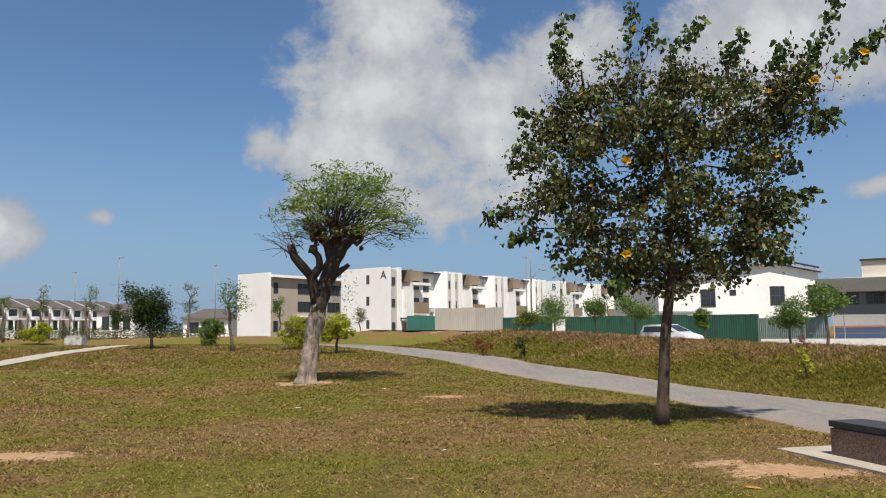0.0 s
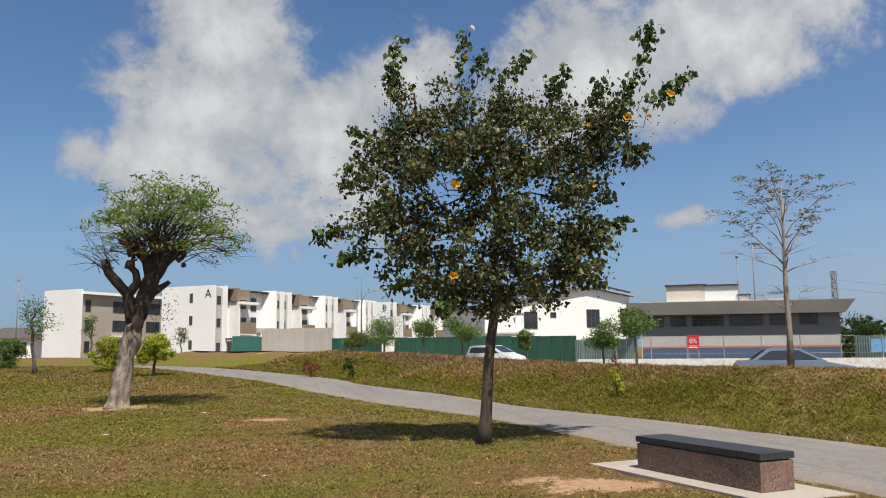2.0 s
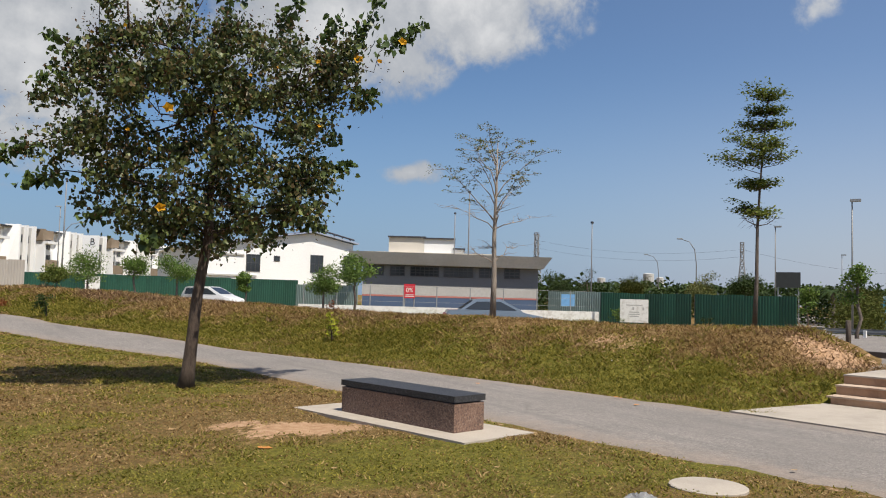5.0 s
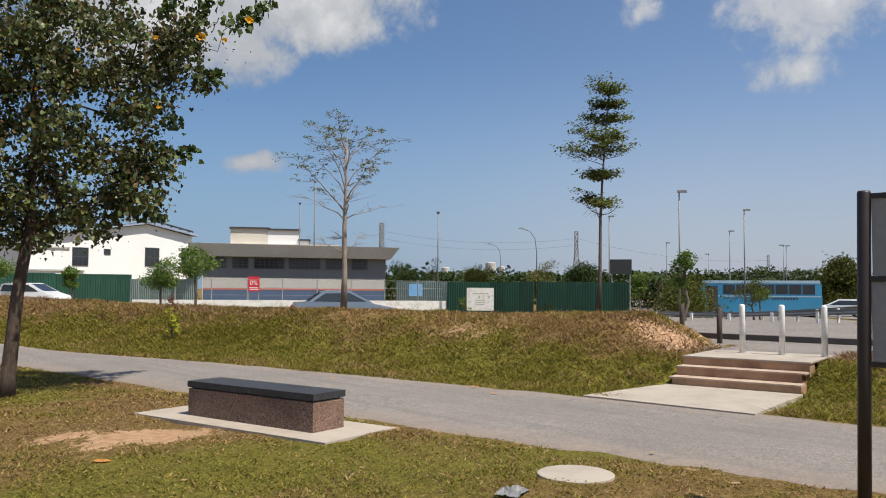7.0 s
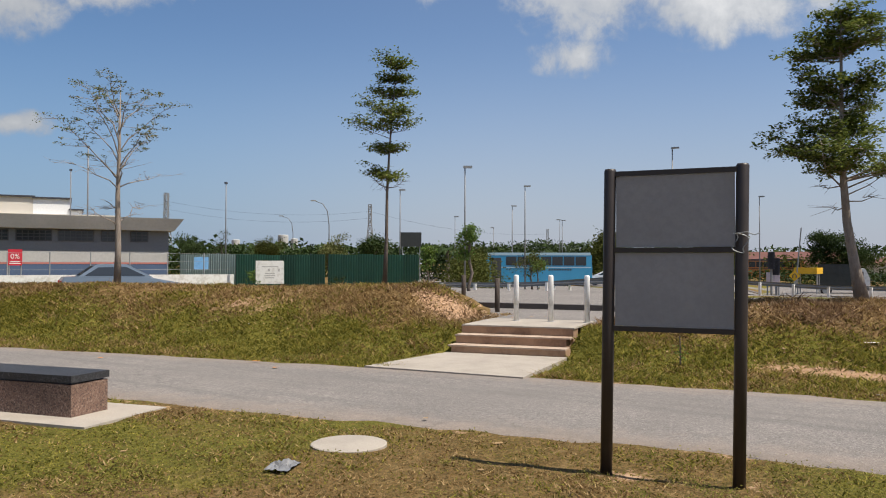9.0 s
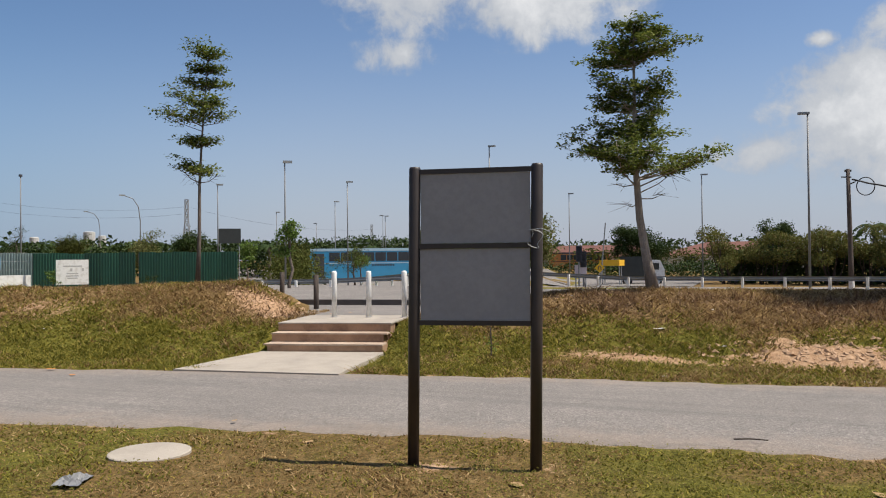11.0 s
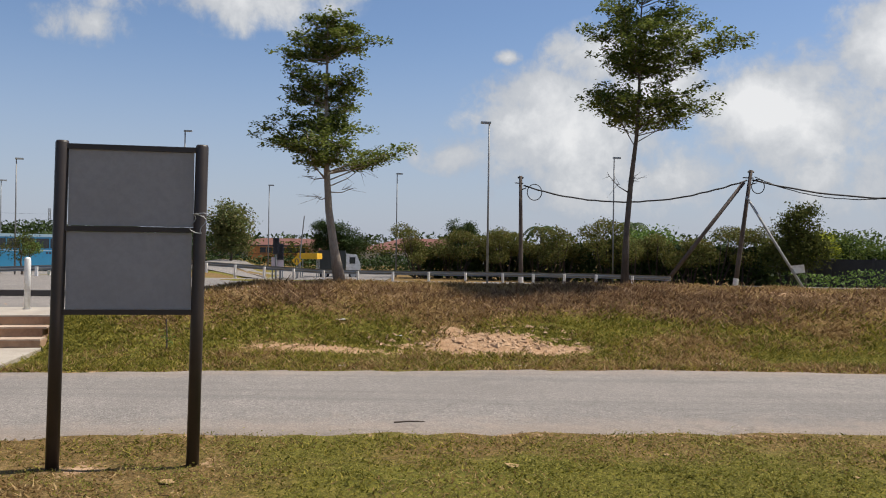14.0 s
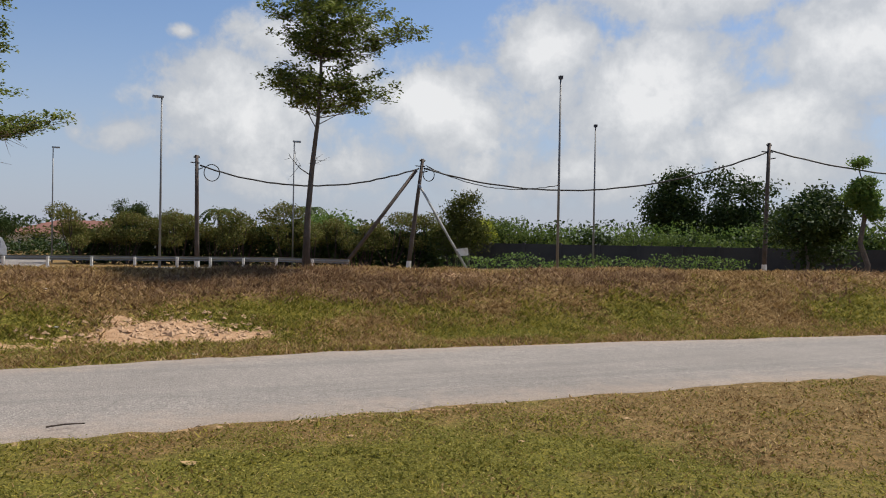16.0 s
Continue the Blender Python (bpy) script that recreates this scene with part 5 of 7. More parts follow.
def apartment_block(origin, along, modules, depth, top, letter, tail=3.9, label="white three-storey apartment block with taupe bays"):
    """Three storeys; bays of fins and recessed balconies along the front, a blind white gable at the near end."""
    H = top - origin[2]
    b = thing("apartment_block", label, "building", frame_of(origin, along), "white apartment blocks")
    W = 11.6
    L = modules * W + tail
    block(b, "gable_wall", M_WHITE, 0, .3, 0, depth, 0, H)
    block(b, "back_wall", M_WHITE, .3, L, 1.5, depth, 0, H - .35)
    bm = bmesh.new()
    box(bm, .1, L, .6, depth, H - .35, H - .2)
    part("roof", bm, M_DARK, b, "dark flat roof edge")
    for z in (1.2, 4.1, 6.8):
        bm = bmesh.new()
        box(bm, -.03, .05, depth * .40, depth * .40 + .5, z, z + 1.1)
        w = part("window", bm, M_FRAME, b)
    for i in range(modules + (1 if tail > 2 else 0)):
        x = i * W
        first = i == 0
        a0, a1 = x + .3, x + (1.75 if first else 3.3)
        block(b, "bay_wall", M_PALEGREY, a0, a1, .25, 1.5, 0, H - .25)
        for fx in ((a1,) if first else (x, x + 1.6, a1)):
            block(b, "fin", M_WHITE, fx, fx + .32, -.25, 1.5, 0, H)
        for z in (1.0, 3.9, 6.6):
            for q in ((x + .8,) if first else (x + .75, x + 2.2)):
                window(b, q, q + .55, z, z + .9, .25, 1)
        if i == modules:
            break
        r0 = a1 + .32
        r1 = x + W - 1.4
        for z in (1.0, 3.7, 6.4):
            window(b, r0 + .35, r0 + 1.75, z - .1, z + 1.6, 1.5, 2, 2)
        block(b, "party_wall", M_BROWNWALL, r0 + 2.1, r0 + 2.7, .1, 1.5, H - 1.7, H - .1)
        block(b, "tank_wall", M_BROWNWALL, r0 + 2.7, r0 + 5.0, .35, 1.5, H - 1.5, H - .25)
        block(b, "canopy", M_WHITE, r0 + 2.3, r0 + 5.7, -.5, 1.5, H - 2.1, H - 1.75)
        block(b, "pier", M_WHITE, r0 + 2.3, r0 + 2.6, -.1, 1.5, 0, H - 2.1)
        block(b, "balcony_front", M_BROWNWALL, r0 + 2.6, r0 + 5.5, -.3, -.12, 3.1, 4.5)
        block(b, "balcony_floor", M_WHITE, r0 + 2.6, r0 + 5.5, -.28, 1.5, 2.95, 3.1)
        block(b, "balcony_back", M_TAUPE, r0 + 2.6, r0 + 4.2, 1.35, 1.5, 0, H - 2.1)
        for z in (.6, 3.6, 6.1):
            window(b, r0 + 4.4, r0 + 5.4, z + .2, z + 1.5, 1.34, 2)
            window(b, r1 - 1.5, r1 - .5, z, z + 1.6, 1.5, 2)
        bm = bmesh.new()
        v = [bm.verts.new(p) for p in ((r1 - .2, 1.5, 0), (x + W, -.25, 0), (x + W, 1.5, 0), (r1 + .9, 1.5, H), (x + W, -.25, H), (x + W, 1.5, H))]
        for f in ((0, 1, 4, 3), (1, 2, 5, 4), (2, 0, 3, 5), (0, 2, 1), (3, 4, 5)):
            bm.faces.new([v[k] for k in f])
        part("slanted_wall", bm, M_WHITE, b)
        block(b, "shade_canopy", M_FRAME, r0 - .3, r0 + 2.2, -1.2, 1.4, 2.35, 2.5)
        block(b, "air_conditioner", M_PALEGREY, r1 - .4, r1 + .4, 1.1, 1.45, 3.3, 3.9)
    if letter:
        lettering(b, letter, Matrix.Translation((-.02, .95, H - 1.45)) @ Matrix(((0, 0, -1, 0), (-1, 0, 0, 0), (0, 1, 0, 0), (0, 0, 0, 1))), 1.45, M_FRAME)
    return b


DIR = (.597, .802)
apartment_block((-7.4, 98.0, .7), DIR, 3, 8.2, 9.5, "A")
apartment_block((-7.4 + .597 * 43.2, 98 + .802 * 43.2, .7), DIR, 3, 8.2, 9.6, "B", 2.5)


def end_wing():
    """A three-storey wing seen end on: blind white gable, plain taupe front with small windows."""
    b = thing("apartment_block", "white three-storey apartment wing with a plain taupe front", "building", frame_of((-24.4, 106.9, .7), DIR), "white apartment blocks")
    block(b, "gable_wall", M_WHITE, 0, .35, -.3, 6.2, 0, 8.9)
    block(b, "front_wall", M_TAUPE, .35, 17, .1, 6.2, 0, 8.3)
    block(b, "roof", M_WHITE, .35, 17.2, -.5, 6.3, 8.3, 8.65, label="white flat roof edge")
    block(b, "fin", M_WHITE, 9.5, 9.9, -.4, .1, 0, 8.3)
    for x0, x1 in ((1.2, 1.9), (5.6, 8.0), (11.4, 13.8)):
        for z in (1.0, 3.7, 6.2):
            window(b, x0, x1, z, z + 1.35, .1, 1 if x1 - x0 < 1 else 3)
    block(b, "ledge", M_WHITE, 5.2, 8.4, -.5, .1, 2.9, 3.1)


end_wing()


def white_hall():
    A, B = (19.6, 75.0), (35.1, 75.8)
    b = thing("community_hall", "white hall with barred windows and low blue-grey roof", "building", frame_of((*A, .6), (B[0] - A[0], B[1] - A[1])))
    L = math.hypot(B[0] - A[0], B[1] - A[1])
    bm = bmesh.new()
    prof = [(0, -.6), (L, -.6), (L, 6.15), (L * .70, 7.05), (0, 5.2)]
    v = [bm.verts.new((x, y, z)) for y in (0, 16) for x, z in prof]
    bm.faces.new(v[:5])
    bm.faces.new(v[5:][::-1])
    for k in range(5):
        bm.faces.new((v[k], v[(k + 1) % 5], v[5 + (k + 1) % 5], v[5 + k]))
    part("wall", bm, M_WHITE, b)
    for (x0, z0), (x1, z1) in (((L * .68, 7.16), (L + .4, 6.15)), ((-.4, 5.2), (L * .72, 7.16))):
        bm = bmesh.new()
        d = math.hypot(x1 - x0, z1 - z0)
        box(bm, 0, d, -.5, 16.4, 0, .16, Matrix.Translation((x0, 0, z0)) @ Matrix.Rotation(-math.atan2(z1 - z0, x1 - x0), 4, "Y"))
        part("roof", bm, material("blue_grey_roof_sheet", (0.30, 0.34, 0.44), .6, spread=.1, bump=0.0), b, "blue-grey sheet roof")
    for k in range(5):
        x = L * .70 + (L * .30) * (k + .5) / 5
        block(b, "rail_post", M_DARK, x - .06, x + .06, -.3, -.18, 7.0 - .2 * k, 7.5 - .2 * k)
    bm = bmesh.new()
    tube(bm, [(L * .70, -.24, 7.55), (L, -.24, 6.6)], [.09, .09], 6)
    part("roof_rail", bm, M_DARK, b, "dark rail along the roof edge")
    window(b, 4.1, 5.4, 3.0, 4.55, 0, 3, 2)
    window(b, 6.9, 7.4, 4.1, 4.5, 0, 1)
    window(b, 10.8, 12.1, 3.1, 4.8, 0, 3, 2)
    window(b, 14.5, 15.2, 3.2, 4.9, 0, 1, 2)
    block(b, "ledge", M_PALEGREY, -.1, 3.8, -.12, 0, 4.45, 4.6)
    block(b, "ledge", M_PALEGREY, -.1, 5.1, -.12, 0, 2.45, 2.6)


white_hall()


def grey_building():
    A, B = (24.86, 51.83), (35.53, 45.21)
    L = math.hypot(B[0] - A[0], B[1] - A[1])
    b = thing("utility_building", "single-storey grey building with blue band and flat roof", "building", frame_of((*A, .45), (B[0] - A[0], B[1] - A[1])))
    block(b, "blue_band", M_BLUE, 0, L, 0, 9, -.5, 1.08, label="blue painted base")
    block(b, "stripe", M_PINK, -.01, L + .01, -.01, 9, 1.08, 1.2, label="faded red stripe")
    block(b, "pale_band", M_FASCIA, 0, L, 0, 9, 1.2, 1.92, label="pale grey band")
    block(b, "upper_wall", M_GREY, 0, L, 0, 9, 1.92, 3.45, label="dark grey upper wall")
    bm = bmesh.new()
    v = [bm.verts.new(p) for p in ((-.75, -.6, 3.38), (L + .3, -.6, 3.30), (L + .3, 9.5, 3.38), (-.75, 9.5, 3.38), (-.95, -.9, 4.24), (L + .9, -.9, 4.12), (L + .9, 9.6, 4.24), (-.95, 9.6, 4.24))]
    for f in ((3, 2, 1, 0), (4, 5, 6, 7), (0, 1, 5, 4), (1, 2, 6, 5), (2, 3, 7, 6), (3, 0, 4, 7)):
        bm.faces.new([v[i] for i in f])
    part("roof", bm, M_FASCIA, b, "deep weathered grey fascia roof")
    for x0, x1, c in ((.5, 1.45, 3), (2.0, 2.95, 3), (3.45, 5.4, 6), (5.85, 7.85, 6), (8.4, 9.4, 3), (10.2, 11.2, 3)):
        window(b, x0, x1, 2.62, 3.22, 0, c, 3)
    # cream hall behind
    c = thing("rear_hall", "cream gabled hall behind the grey building", "building", frame_of((37.0, 71.5, .5), (B[0] - A[0], B[1] - A[1])))
    block(c, "wall", M_CREAM, -2.5, 10.5, 0, 12, 0, 5.5)
    for x0, x1, z in ((0, 3.6, 7.0), (3.6, 6.6, 6.9), (6.6, 7.6, 5.9)):
        block(c, "clerestory", M_CREAM if x0 == 0 else M_WHITE, x0, x1, .5, 9, 5.5, z)
        block(c, "clerestory_roof", M_DARK, x0 - .1, x1 + .15, .3, 9.2, z, z + .14)


grey_building()


def terrace():
    h = None
    for k in range(9):
        t = 5.7 * (k - 5)
        m = frame_of((-89.0 + .37 * t, 179.0 + .929 * t, 2.2), (.37, .929)) @ Matrix.Diagonal((.86, 1, 1, 1))
        if h is None:
            h = thing("terraced_house", "two-storey terraced house with grey-brown tiled roof", "house", m, "terraced houses")
            block(h, "wall", M_WHITE, 0, 6.5, 0, 11, -1.8, 5.2)
            bm = bmesh.new()
            v = [bm.verts.new(p) for p in ((-.02, -.9, 5.15), (6.58, -.9, 5.15), (6.58, 5.6, 7.35), (-.02, 5.6, 7.35), (6.58, 11.6, 5.15), (-.02, 11.6, 5.15))]
            for f in ((0, 1, 2, 3), (3, 2, 4, 5), (0, 3, 5), (1, 4, 2), (0, 5, 4, 1)):
                bm.faces.new([v[i] for i in f])
            part("roof", bm, M_ROOFTILE, h)
            bm = bmesh.new()
            box(bm, 6.46, 6.70, 0, 6.8, 0, .2, Matrix.Translation((0, -.95, 5.12)) @ Matrix.Rotation(math.atan2(2.2, 6.5), 4, "X"))
            part("party_wall", bm, M_PALEGREY, h, "pale party wall coping")
            block(h, "porch_wall", M_TAUPE, 4.3, 6.2, -.6, 0, -1.8, 4.9)
            block(h, "porch_roof", M_WHITE, .2, 4.2, -2.2, 0, 2.55, 2.8)
            block(h, "porch_post", M_WHITE, .3, .6, -2.1, -1.8, -1.8, 2.55)
            window(h, .9, 3.4, 3.4, 4.7, 0, 3)
            window(h, .9, 3.4, .4, 2.3, 0, 3)
            window(h, 4.7, 5.8, 3.4, 4.4, -.6, 2)
        else:
            copy_thing(h, m)
    for x, y, L, D, z, mat_w, lab in ((-44.2, 133, 7.6, 9, 3.7, M_WHITE, "white house with grey hipped roof"), (-73.5, 167, 8, 9, 6.0, M_WHITE, "white gabled house beyond the trees"), (-38.0, 150, 6.5, 9, 4.2, M_WHITE, "white house with a low dark roof"), (118, 33, 24, 9, 2.2, M_TAUPE, "long bungalow with a red-brown roof"), (116, 10.5, 20, 9, 2.4, M_CREAM, "cream bungalow with brown roof")):
        fx = (1, 0) if x < 0 else (-.05, -1)
        h2 = thing("house", lab, "house", frame_of((x, y, .3 if x < 0 else -.55), fx))
        block(h2, "wall", mat_w, 0, L, 0, D, 0, z)
        bm = bmesh.new()
        v = [bm.verts.new(p) for p in ((-.6, -.6, z - .05), (L + .6, -.6, z - .05), (L + .6, D + .6, z - .05), (-.6, D + .6, z - .05), (L * .28, D / 2, z + 1.7), (L * .72, D / 2, z + 1.7))]
        for f in ((0, 1, 5, 4), (1, 2, 5), (2, 3, 4, 5), (3, 0, 4), (3, 2, 1, 0)):
            bm.faces.new([v[i] for i in f])
        part("roof", bm, M_ROOFTILE if x < 0 else M_REDTILE, h2)
        for q in (.15, .42, .7):
            window(h2, L * q, L * q + 1.4, z * .35, z * .8, 0, 2)


terrace()


# ---------------------------------------------------------------- fences and walls
def ribbed_sheet(w, h):
    bm = bmesh.new()
    pts = []
    n = 6
    for i in range(n):
        x = w * i / n
        pts += [(x, 0), (x + w / n * .5, 0), (x + w / n * .58, -.035), (x + w / n * .92, -.035)]
    pts.append((w, 0))
    a = [bm.verts.new((x, y, 0)) for x, y in pts]
    b = [bm.verts.new((x, y, h)) for x, y in pts]
    for i in range(len(pts) - 1):
        bm.faces.new((a[i], a[i + 1], b[i + 1], b[i]))
    return bm


def hoarding(points, z0, h, mat, label, back_posts=True, w=.98):
    """A run of upright ribbed sheets on posts."""
    f = thing("hoarding", label, "fence", group="site hoardings")
    me = mesh_of("sheet", ribbed_sheet(w, h), mat)
    r = np.random.RandomState(int(h * 100 + points[0][0]))
    for (x0, y0), (x1, y1) in zip(points, points[1:]):
        L = math.hypot(x1 - x0, y1 - y0)
        for k in range(max(1, int(round(L / w)))):
            t = k * w / L
            s = new("sheet", me)
            s.parent = f
            x, y = x0 + (x1 - x0) * t, y0 + (y1 - y0) * t
            s.matrix_basis = Matrix.Translation((x, y, z0 + .02 * r.normal())) @ Matrix.Rotation(math.atan2(y1 - y0, x1 - x0) + .01 * r.normal(), 4, "Z")
            if k % 3 == 0 and back_posts:
                bm = bmesh.new()
                box(bm, -.03, .03, .05, .11, -.3, h - .1, s.matrix_basis)
                part("fence_post", bm, M_GALV, f)
    return f


hoarding([(3.9, 61.4), (21.9, 57.2)], .2, 2.35, M_GREENSHEET, "dark green ribbed sheet hoarding along the street")
hoarding([(21.9, 57.2), (24.6, 51.9)], .2, 2.05, M_PALEGREEN, "faded pale green ribbed hoarding")
hoarding([(36.0, 44.6), (37.9, 40.4)], .15, 2.05, M_PALEGREEN, "faded pale green ribbed hoarding")
hoarding([(36.2, 39.4), (39.0, 34.0), (41.2, 28.9)], .05, 2.1, M_GREENSHEET, "dark green ribbed hoarding round a site")
hoarding([(-1.2, 57.1), (3.5, 56.0)], .25, 2.95, material("beige_sheet", (.42, .38, .33), .7, spread=.12, scale=.6, bump=.03, random=.12), "tall beige ribbed sheet enclosure")
hoarding([(-3.6, 65.0), (-1.0, 65.1)], .35, 2.45, material("teal_sheet", (.03, .14, .11), .6, spread=.2, bump=.03), "dark teal sheet gate")

bm = bmesh.new()
A, B = Vector((19.5, 50.4, 0)), Vector((36.5, 39.9, 0))
L = (B - A).length
MW = frame_of((A.x, A.y, .1), (B.x - A.x, B.y - A.y))
low = thing("low_wall", "low white boundary wall with wire fence posts", "wall", MW)
block(low, "coping", M_WHITEPAINT, 0, L, -.1, .1, 0, .78)
for k in range(9):
    bm = bmesh.new()
    x = L * (k + .15) / 9
    tube(bm, [(x, 0, .7), (x, 0, 2.15)], [.035, .035], 8)
    part("fence_post", bm, M_GALV, low)
for z in (1.1, 1.6, 2.1):
    bm = bmesh.new()
    tube(bm, [(0.2, 0, z), (L - .2, 0, z)], [.008, .008], 5)
    part("fence_wire", bm, M_GALV, low)

# dark boundary wall and guard rails by the main road
wl = thing("boundary_wall", "long dark stained concrete boundary wall", "wall", kind="structure")
WALLMAT = material("black_stained_concrete", (0.045, 0.043, 0.042), .9, spread=.45, scale=.6, fine_scale=12, bump=.1, random=.2)
run = [(54.0, -22.0), (49.7, -24.9), (39.0, -32.4), (29.3, -37.7), (16.0, -45.0), (2.0, -52.0)]
for (x0, y0), (x1, y1) in zip(run, run[1:]):
    d = math.hypot(x1 - x0, y1 - y0)
    n = int(round(d / 2.4))
    for k in range(n):
        m = frame_of((x0 + (x1 - x0) * k / n, y0 + (y1 - y0) * k / n, -.5), (x1 - x0, y1 - y0))
        bm = bmesh.new()
        box(bm, .09, d / n - .09, -.05, .05, 0, 1.98)
        part("panel", bm, WALLMAT, wl, m=m)
        bm = bmesh.new()
        box(bm, -.09, .09, -.1, .1, 0, 2.06)
        part("post", bm, WALLMAT, wl, m=m)


def guard_rail(points, label, posts=1.6):
    g = thing("guard_rail", label, "guard rail", group="guard rails")
    for (x0, y0), (x1, y1) in zip(points, points[1:]):
        d = math.hypot(x1 - x0, y1 - y0)
        n = max(1, int(round(d / posts)))
        z = [ground_z(x0, y0), ground_z(x1, y1)]
        prof = [(-.02, .45), (.03, .49), (-.02, .53), (-.02, .57), (.03, .61), (-.02, .65)]
        bm = bmesh.new()
        m = frame_of((x0, y0), (x1 - x0, y1 - y0))
        a = [bm.verts.new(m @ Vector((0, q, w + z[0]))) for q, w in prof]
        b = [bm.verts.new(m @ Vector((d, q, w + z[1]))) for q, w in prof]
        for i in range(5):
            bm.faces.new((a[i], a[i + 1], b[i + 1], b[i]))
        part("rail", bm, M_GALV, g)
        for k in range(n):
            bm = bmesh.new()
            t = k / n
            box(bm, -.05, .05, -.15, -.03, -.3, .60, frame_of((x0 + (x1 - x0) * t, y0 + (y1 - y0) * t, z[0] + (z[1] - z[0]) * t), (x1 - x0, y1 - y0)))
            part("post", bm, M_WHITEPAINT, g)


guard_rail([(45, 22), (41.0, 14), (39.2, 5), (37.0, -3.5), (35.6, -7.5), (34.3, -10.4)], "galvanised steel guard rail beside the main road")
guard_rail([(29.8, 21.0), (30.8, 16.5), (32.2, 10.0)], "galvanised guard rail at the car park edge")


# ---------------------------------------------------------------- poles, lamps and cables
def lamp_post(x, y, top, kind="head", turn=0.0):
    gz = ground_z(x, y)
    h = top - gz
    p = thing("street_lamp", "tall grey steel street lamp with a single head" if kind != "curl" else "street lamp with a curved arm", "street lamp", pose(x, y, gz - .05, 0, 0, turn), "street lamps")
    bm = bmesh.new()
    if kind == "curl":
        tube(bm, [(0, 0, 0), (0, 0, h * .72), (-.15, 0, h * .88), (-.6, 0, h * .97), (-1.3, 0, h)], [.0075 * h, .006 * h, .0055 * h, .0045 * h, .004 * h], 8)
    else:
        tube(bm, [(0, 0, 0), (0, 0, h * .5), (0, 0, h)], [.0075 * h, .006 * h, .0045 * h], 8)
    part("pole", bm, M_POLE, p, smooth=True)
    bm = bmesh.new()
    if kind == "plain":
        box(bm, -.09, .09, -.07, .07, h - .02, h + .13)
    else:
        o = -1.3 if kind == "curl" else 0
        k = .04 * h + .1
        box(bm, o - k, o + .08, -.09, .09, h - .02, h + .09)
        bevel(bm, .03, 2)
    part("lamp_head", bm, M_GALV if kind != "plain" else M_DARK, p, "grey lamp head")
    return p


for x, y, z, k, a in [(-36.4, 87.3, 10.0, "head", 180), (-50.9, 108.2, 10.0, "head", 0), (-26.7, 90.6, 9.3, "head", 0), (7.0, 69.0, 10.1, "plain", 0), (8.6, 88.9, 9.7, "head", 0), (8.0, 78.9, 7.5, "curl", 180), (39.9, 63.6, 9.5, "plain", 0), (38.3, 58.7, 10.9, "plain", 0), (40.1, 44.7, 7.4, "plain", 0),
                      (56.6, 49.3, 7.4, "curl", -40), (72.5, 69.0, 7.4, "curl", -40), (50.2, 36.5, 7.3, "head", 120), (32.5, 19.8, 6.2, "head", 120), (53.5, 27.4, 7.4, "head", 120), (66.3, 35.3, 7.0, "head", 120), (81.8, 37.6, 6.5, "head", -60), (76.3, 47.9, 6.9, "head", 120), (87.2, 49.1, 6.1, "head", -60),
                      (73.7, 14.9, 7.5, "head", 100), (65.2, 2.8, 7.9, "head", 100), (42.2, -3.1, 8.4, "head", -80), (54.9, -12.5, 8.2, "head", 95), (57.6, 17.6, 10.0, "head", 100), (86.6, 39.5, 6.7, "head", 110), (31.3, -19.1, 8.9, "plain", 0), (38.8, -26.0, 8.2, "plain", 0)]:
    lamp_post(x, y, z, k, a)


def timber_pole(base, top, label, band=True):
    gz = ground_z(*base)
    p = thing("utility_pole", label, "utility pole", pose(base[0], base[1], gz))
    bm = bmesh.new()
    d = Vector((top[0] - base[0], top[1] - base[1], top[2] - gz))
    tube(bm, [-.05 * d, .25 * d, .6 * d, d], [.118, .108, .095, .08], 12)
    part("shaft", bm, M_TIMBERPOLE, p, smooth=True)
    if band:
        bm = bmesh.new()
        tube(bm, [.0 * d, .09 * d], [.125, .122], 12)
        part("painted_band", bm, M_WHITEPAINT, p, "white painted foot")
    bm = bmesh.new()
    for q, s in ((.93, 1), (.88, -1)):
        tube(bm, [d * q + Vector((-.15 * s, -.1, 0)), d * q + Vector((.22 * s, .25 * s, .05))], [.03, .025], 6)
    tube(bm, [d * .985 + Vector((-.0, -.14, 0)), d * .985 + Vector((0, .14, 0))], [.05, .05], 6)
    part("cable_clamp", bm, M_CABLE, p, "black cable clamps")
    return p


timber_pole((40.06, -4.64), (40.0, -4.55, 5.42), "weathered timber utility pole with white foot")
timber_pole((37.78, -14.45), (37.55, -15.06, 5.62), "leaning timber utility pole propped by struts")
timber_pole((30.25, -30.12), (30.18, -30.22, 6.6), "tall weathered timber utility pole")


def strut(base, top, r, label, mat):
    bm = bmesh.new()
    a, b = Vector((*base, ground_z(*base) - .2)), Vector(top)
    tube(bm, [a, (a + b) / 2, b], [r, r * .95, r * .85], 10)
    single("pole_strut", bm, mat, label, "strut", smooth=True)


strut((37.9, -10.86), (37.6, -14.75, 5.05), .10, "dark timber strut propping the utility pole", M_TIMBERPOLE)
strut((34.75, -16.5), (37.5, -14.85, 4.35), .065, "pale timber strut propping the utility pole", M_KERB)
bm = bmesh.new()
box(bm, -.28, .28, -.02, .02, -.18, .18, Matrix.Translation((35.35, -16.3, 1.05)) @ Matrix.Rotation(1.2, 4, "Z") @ Matrix.Rotation(.12, 4, "Y"))
single("sign_plate", bm, M_WHITEPAINT, "small white plate on the strut", "sign")


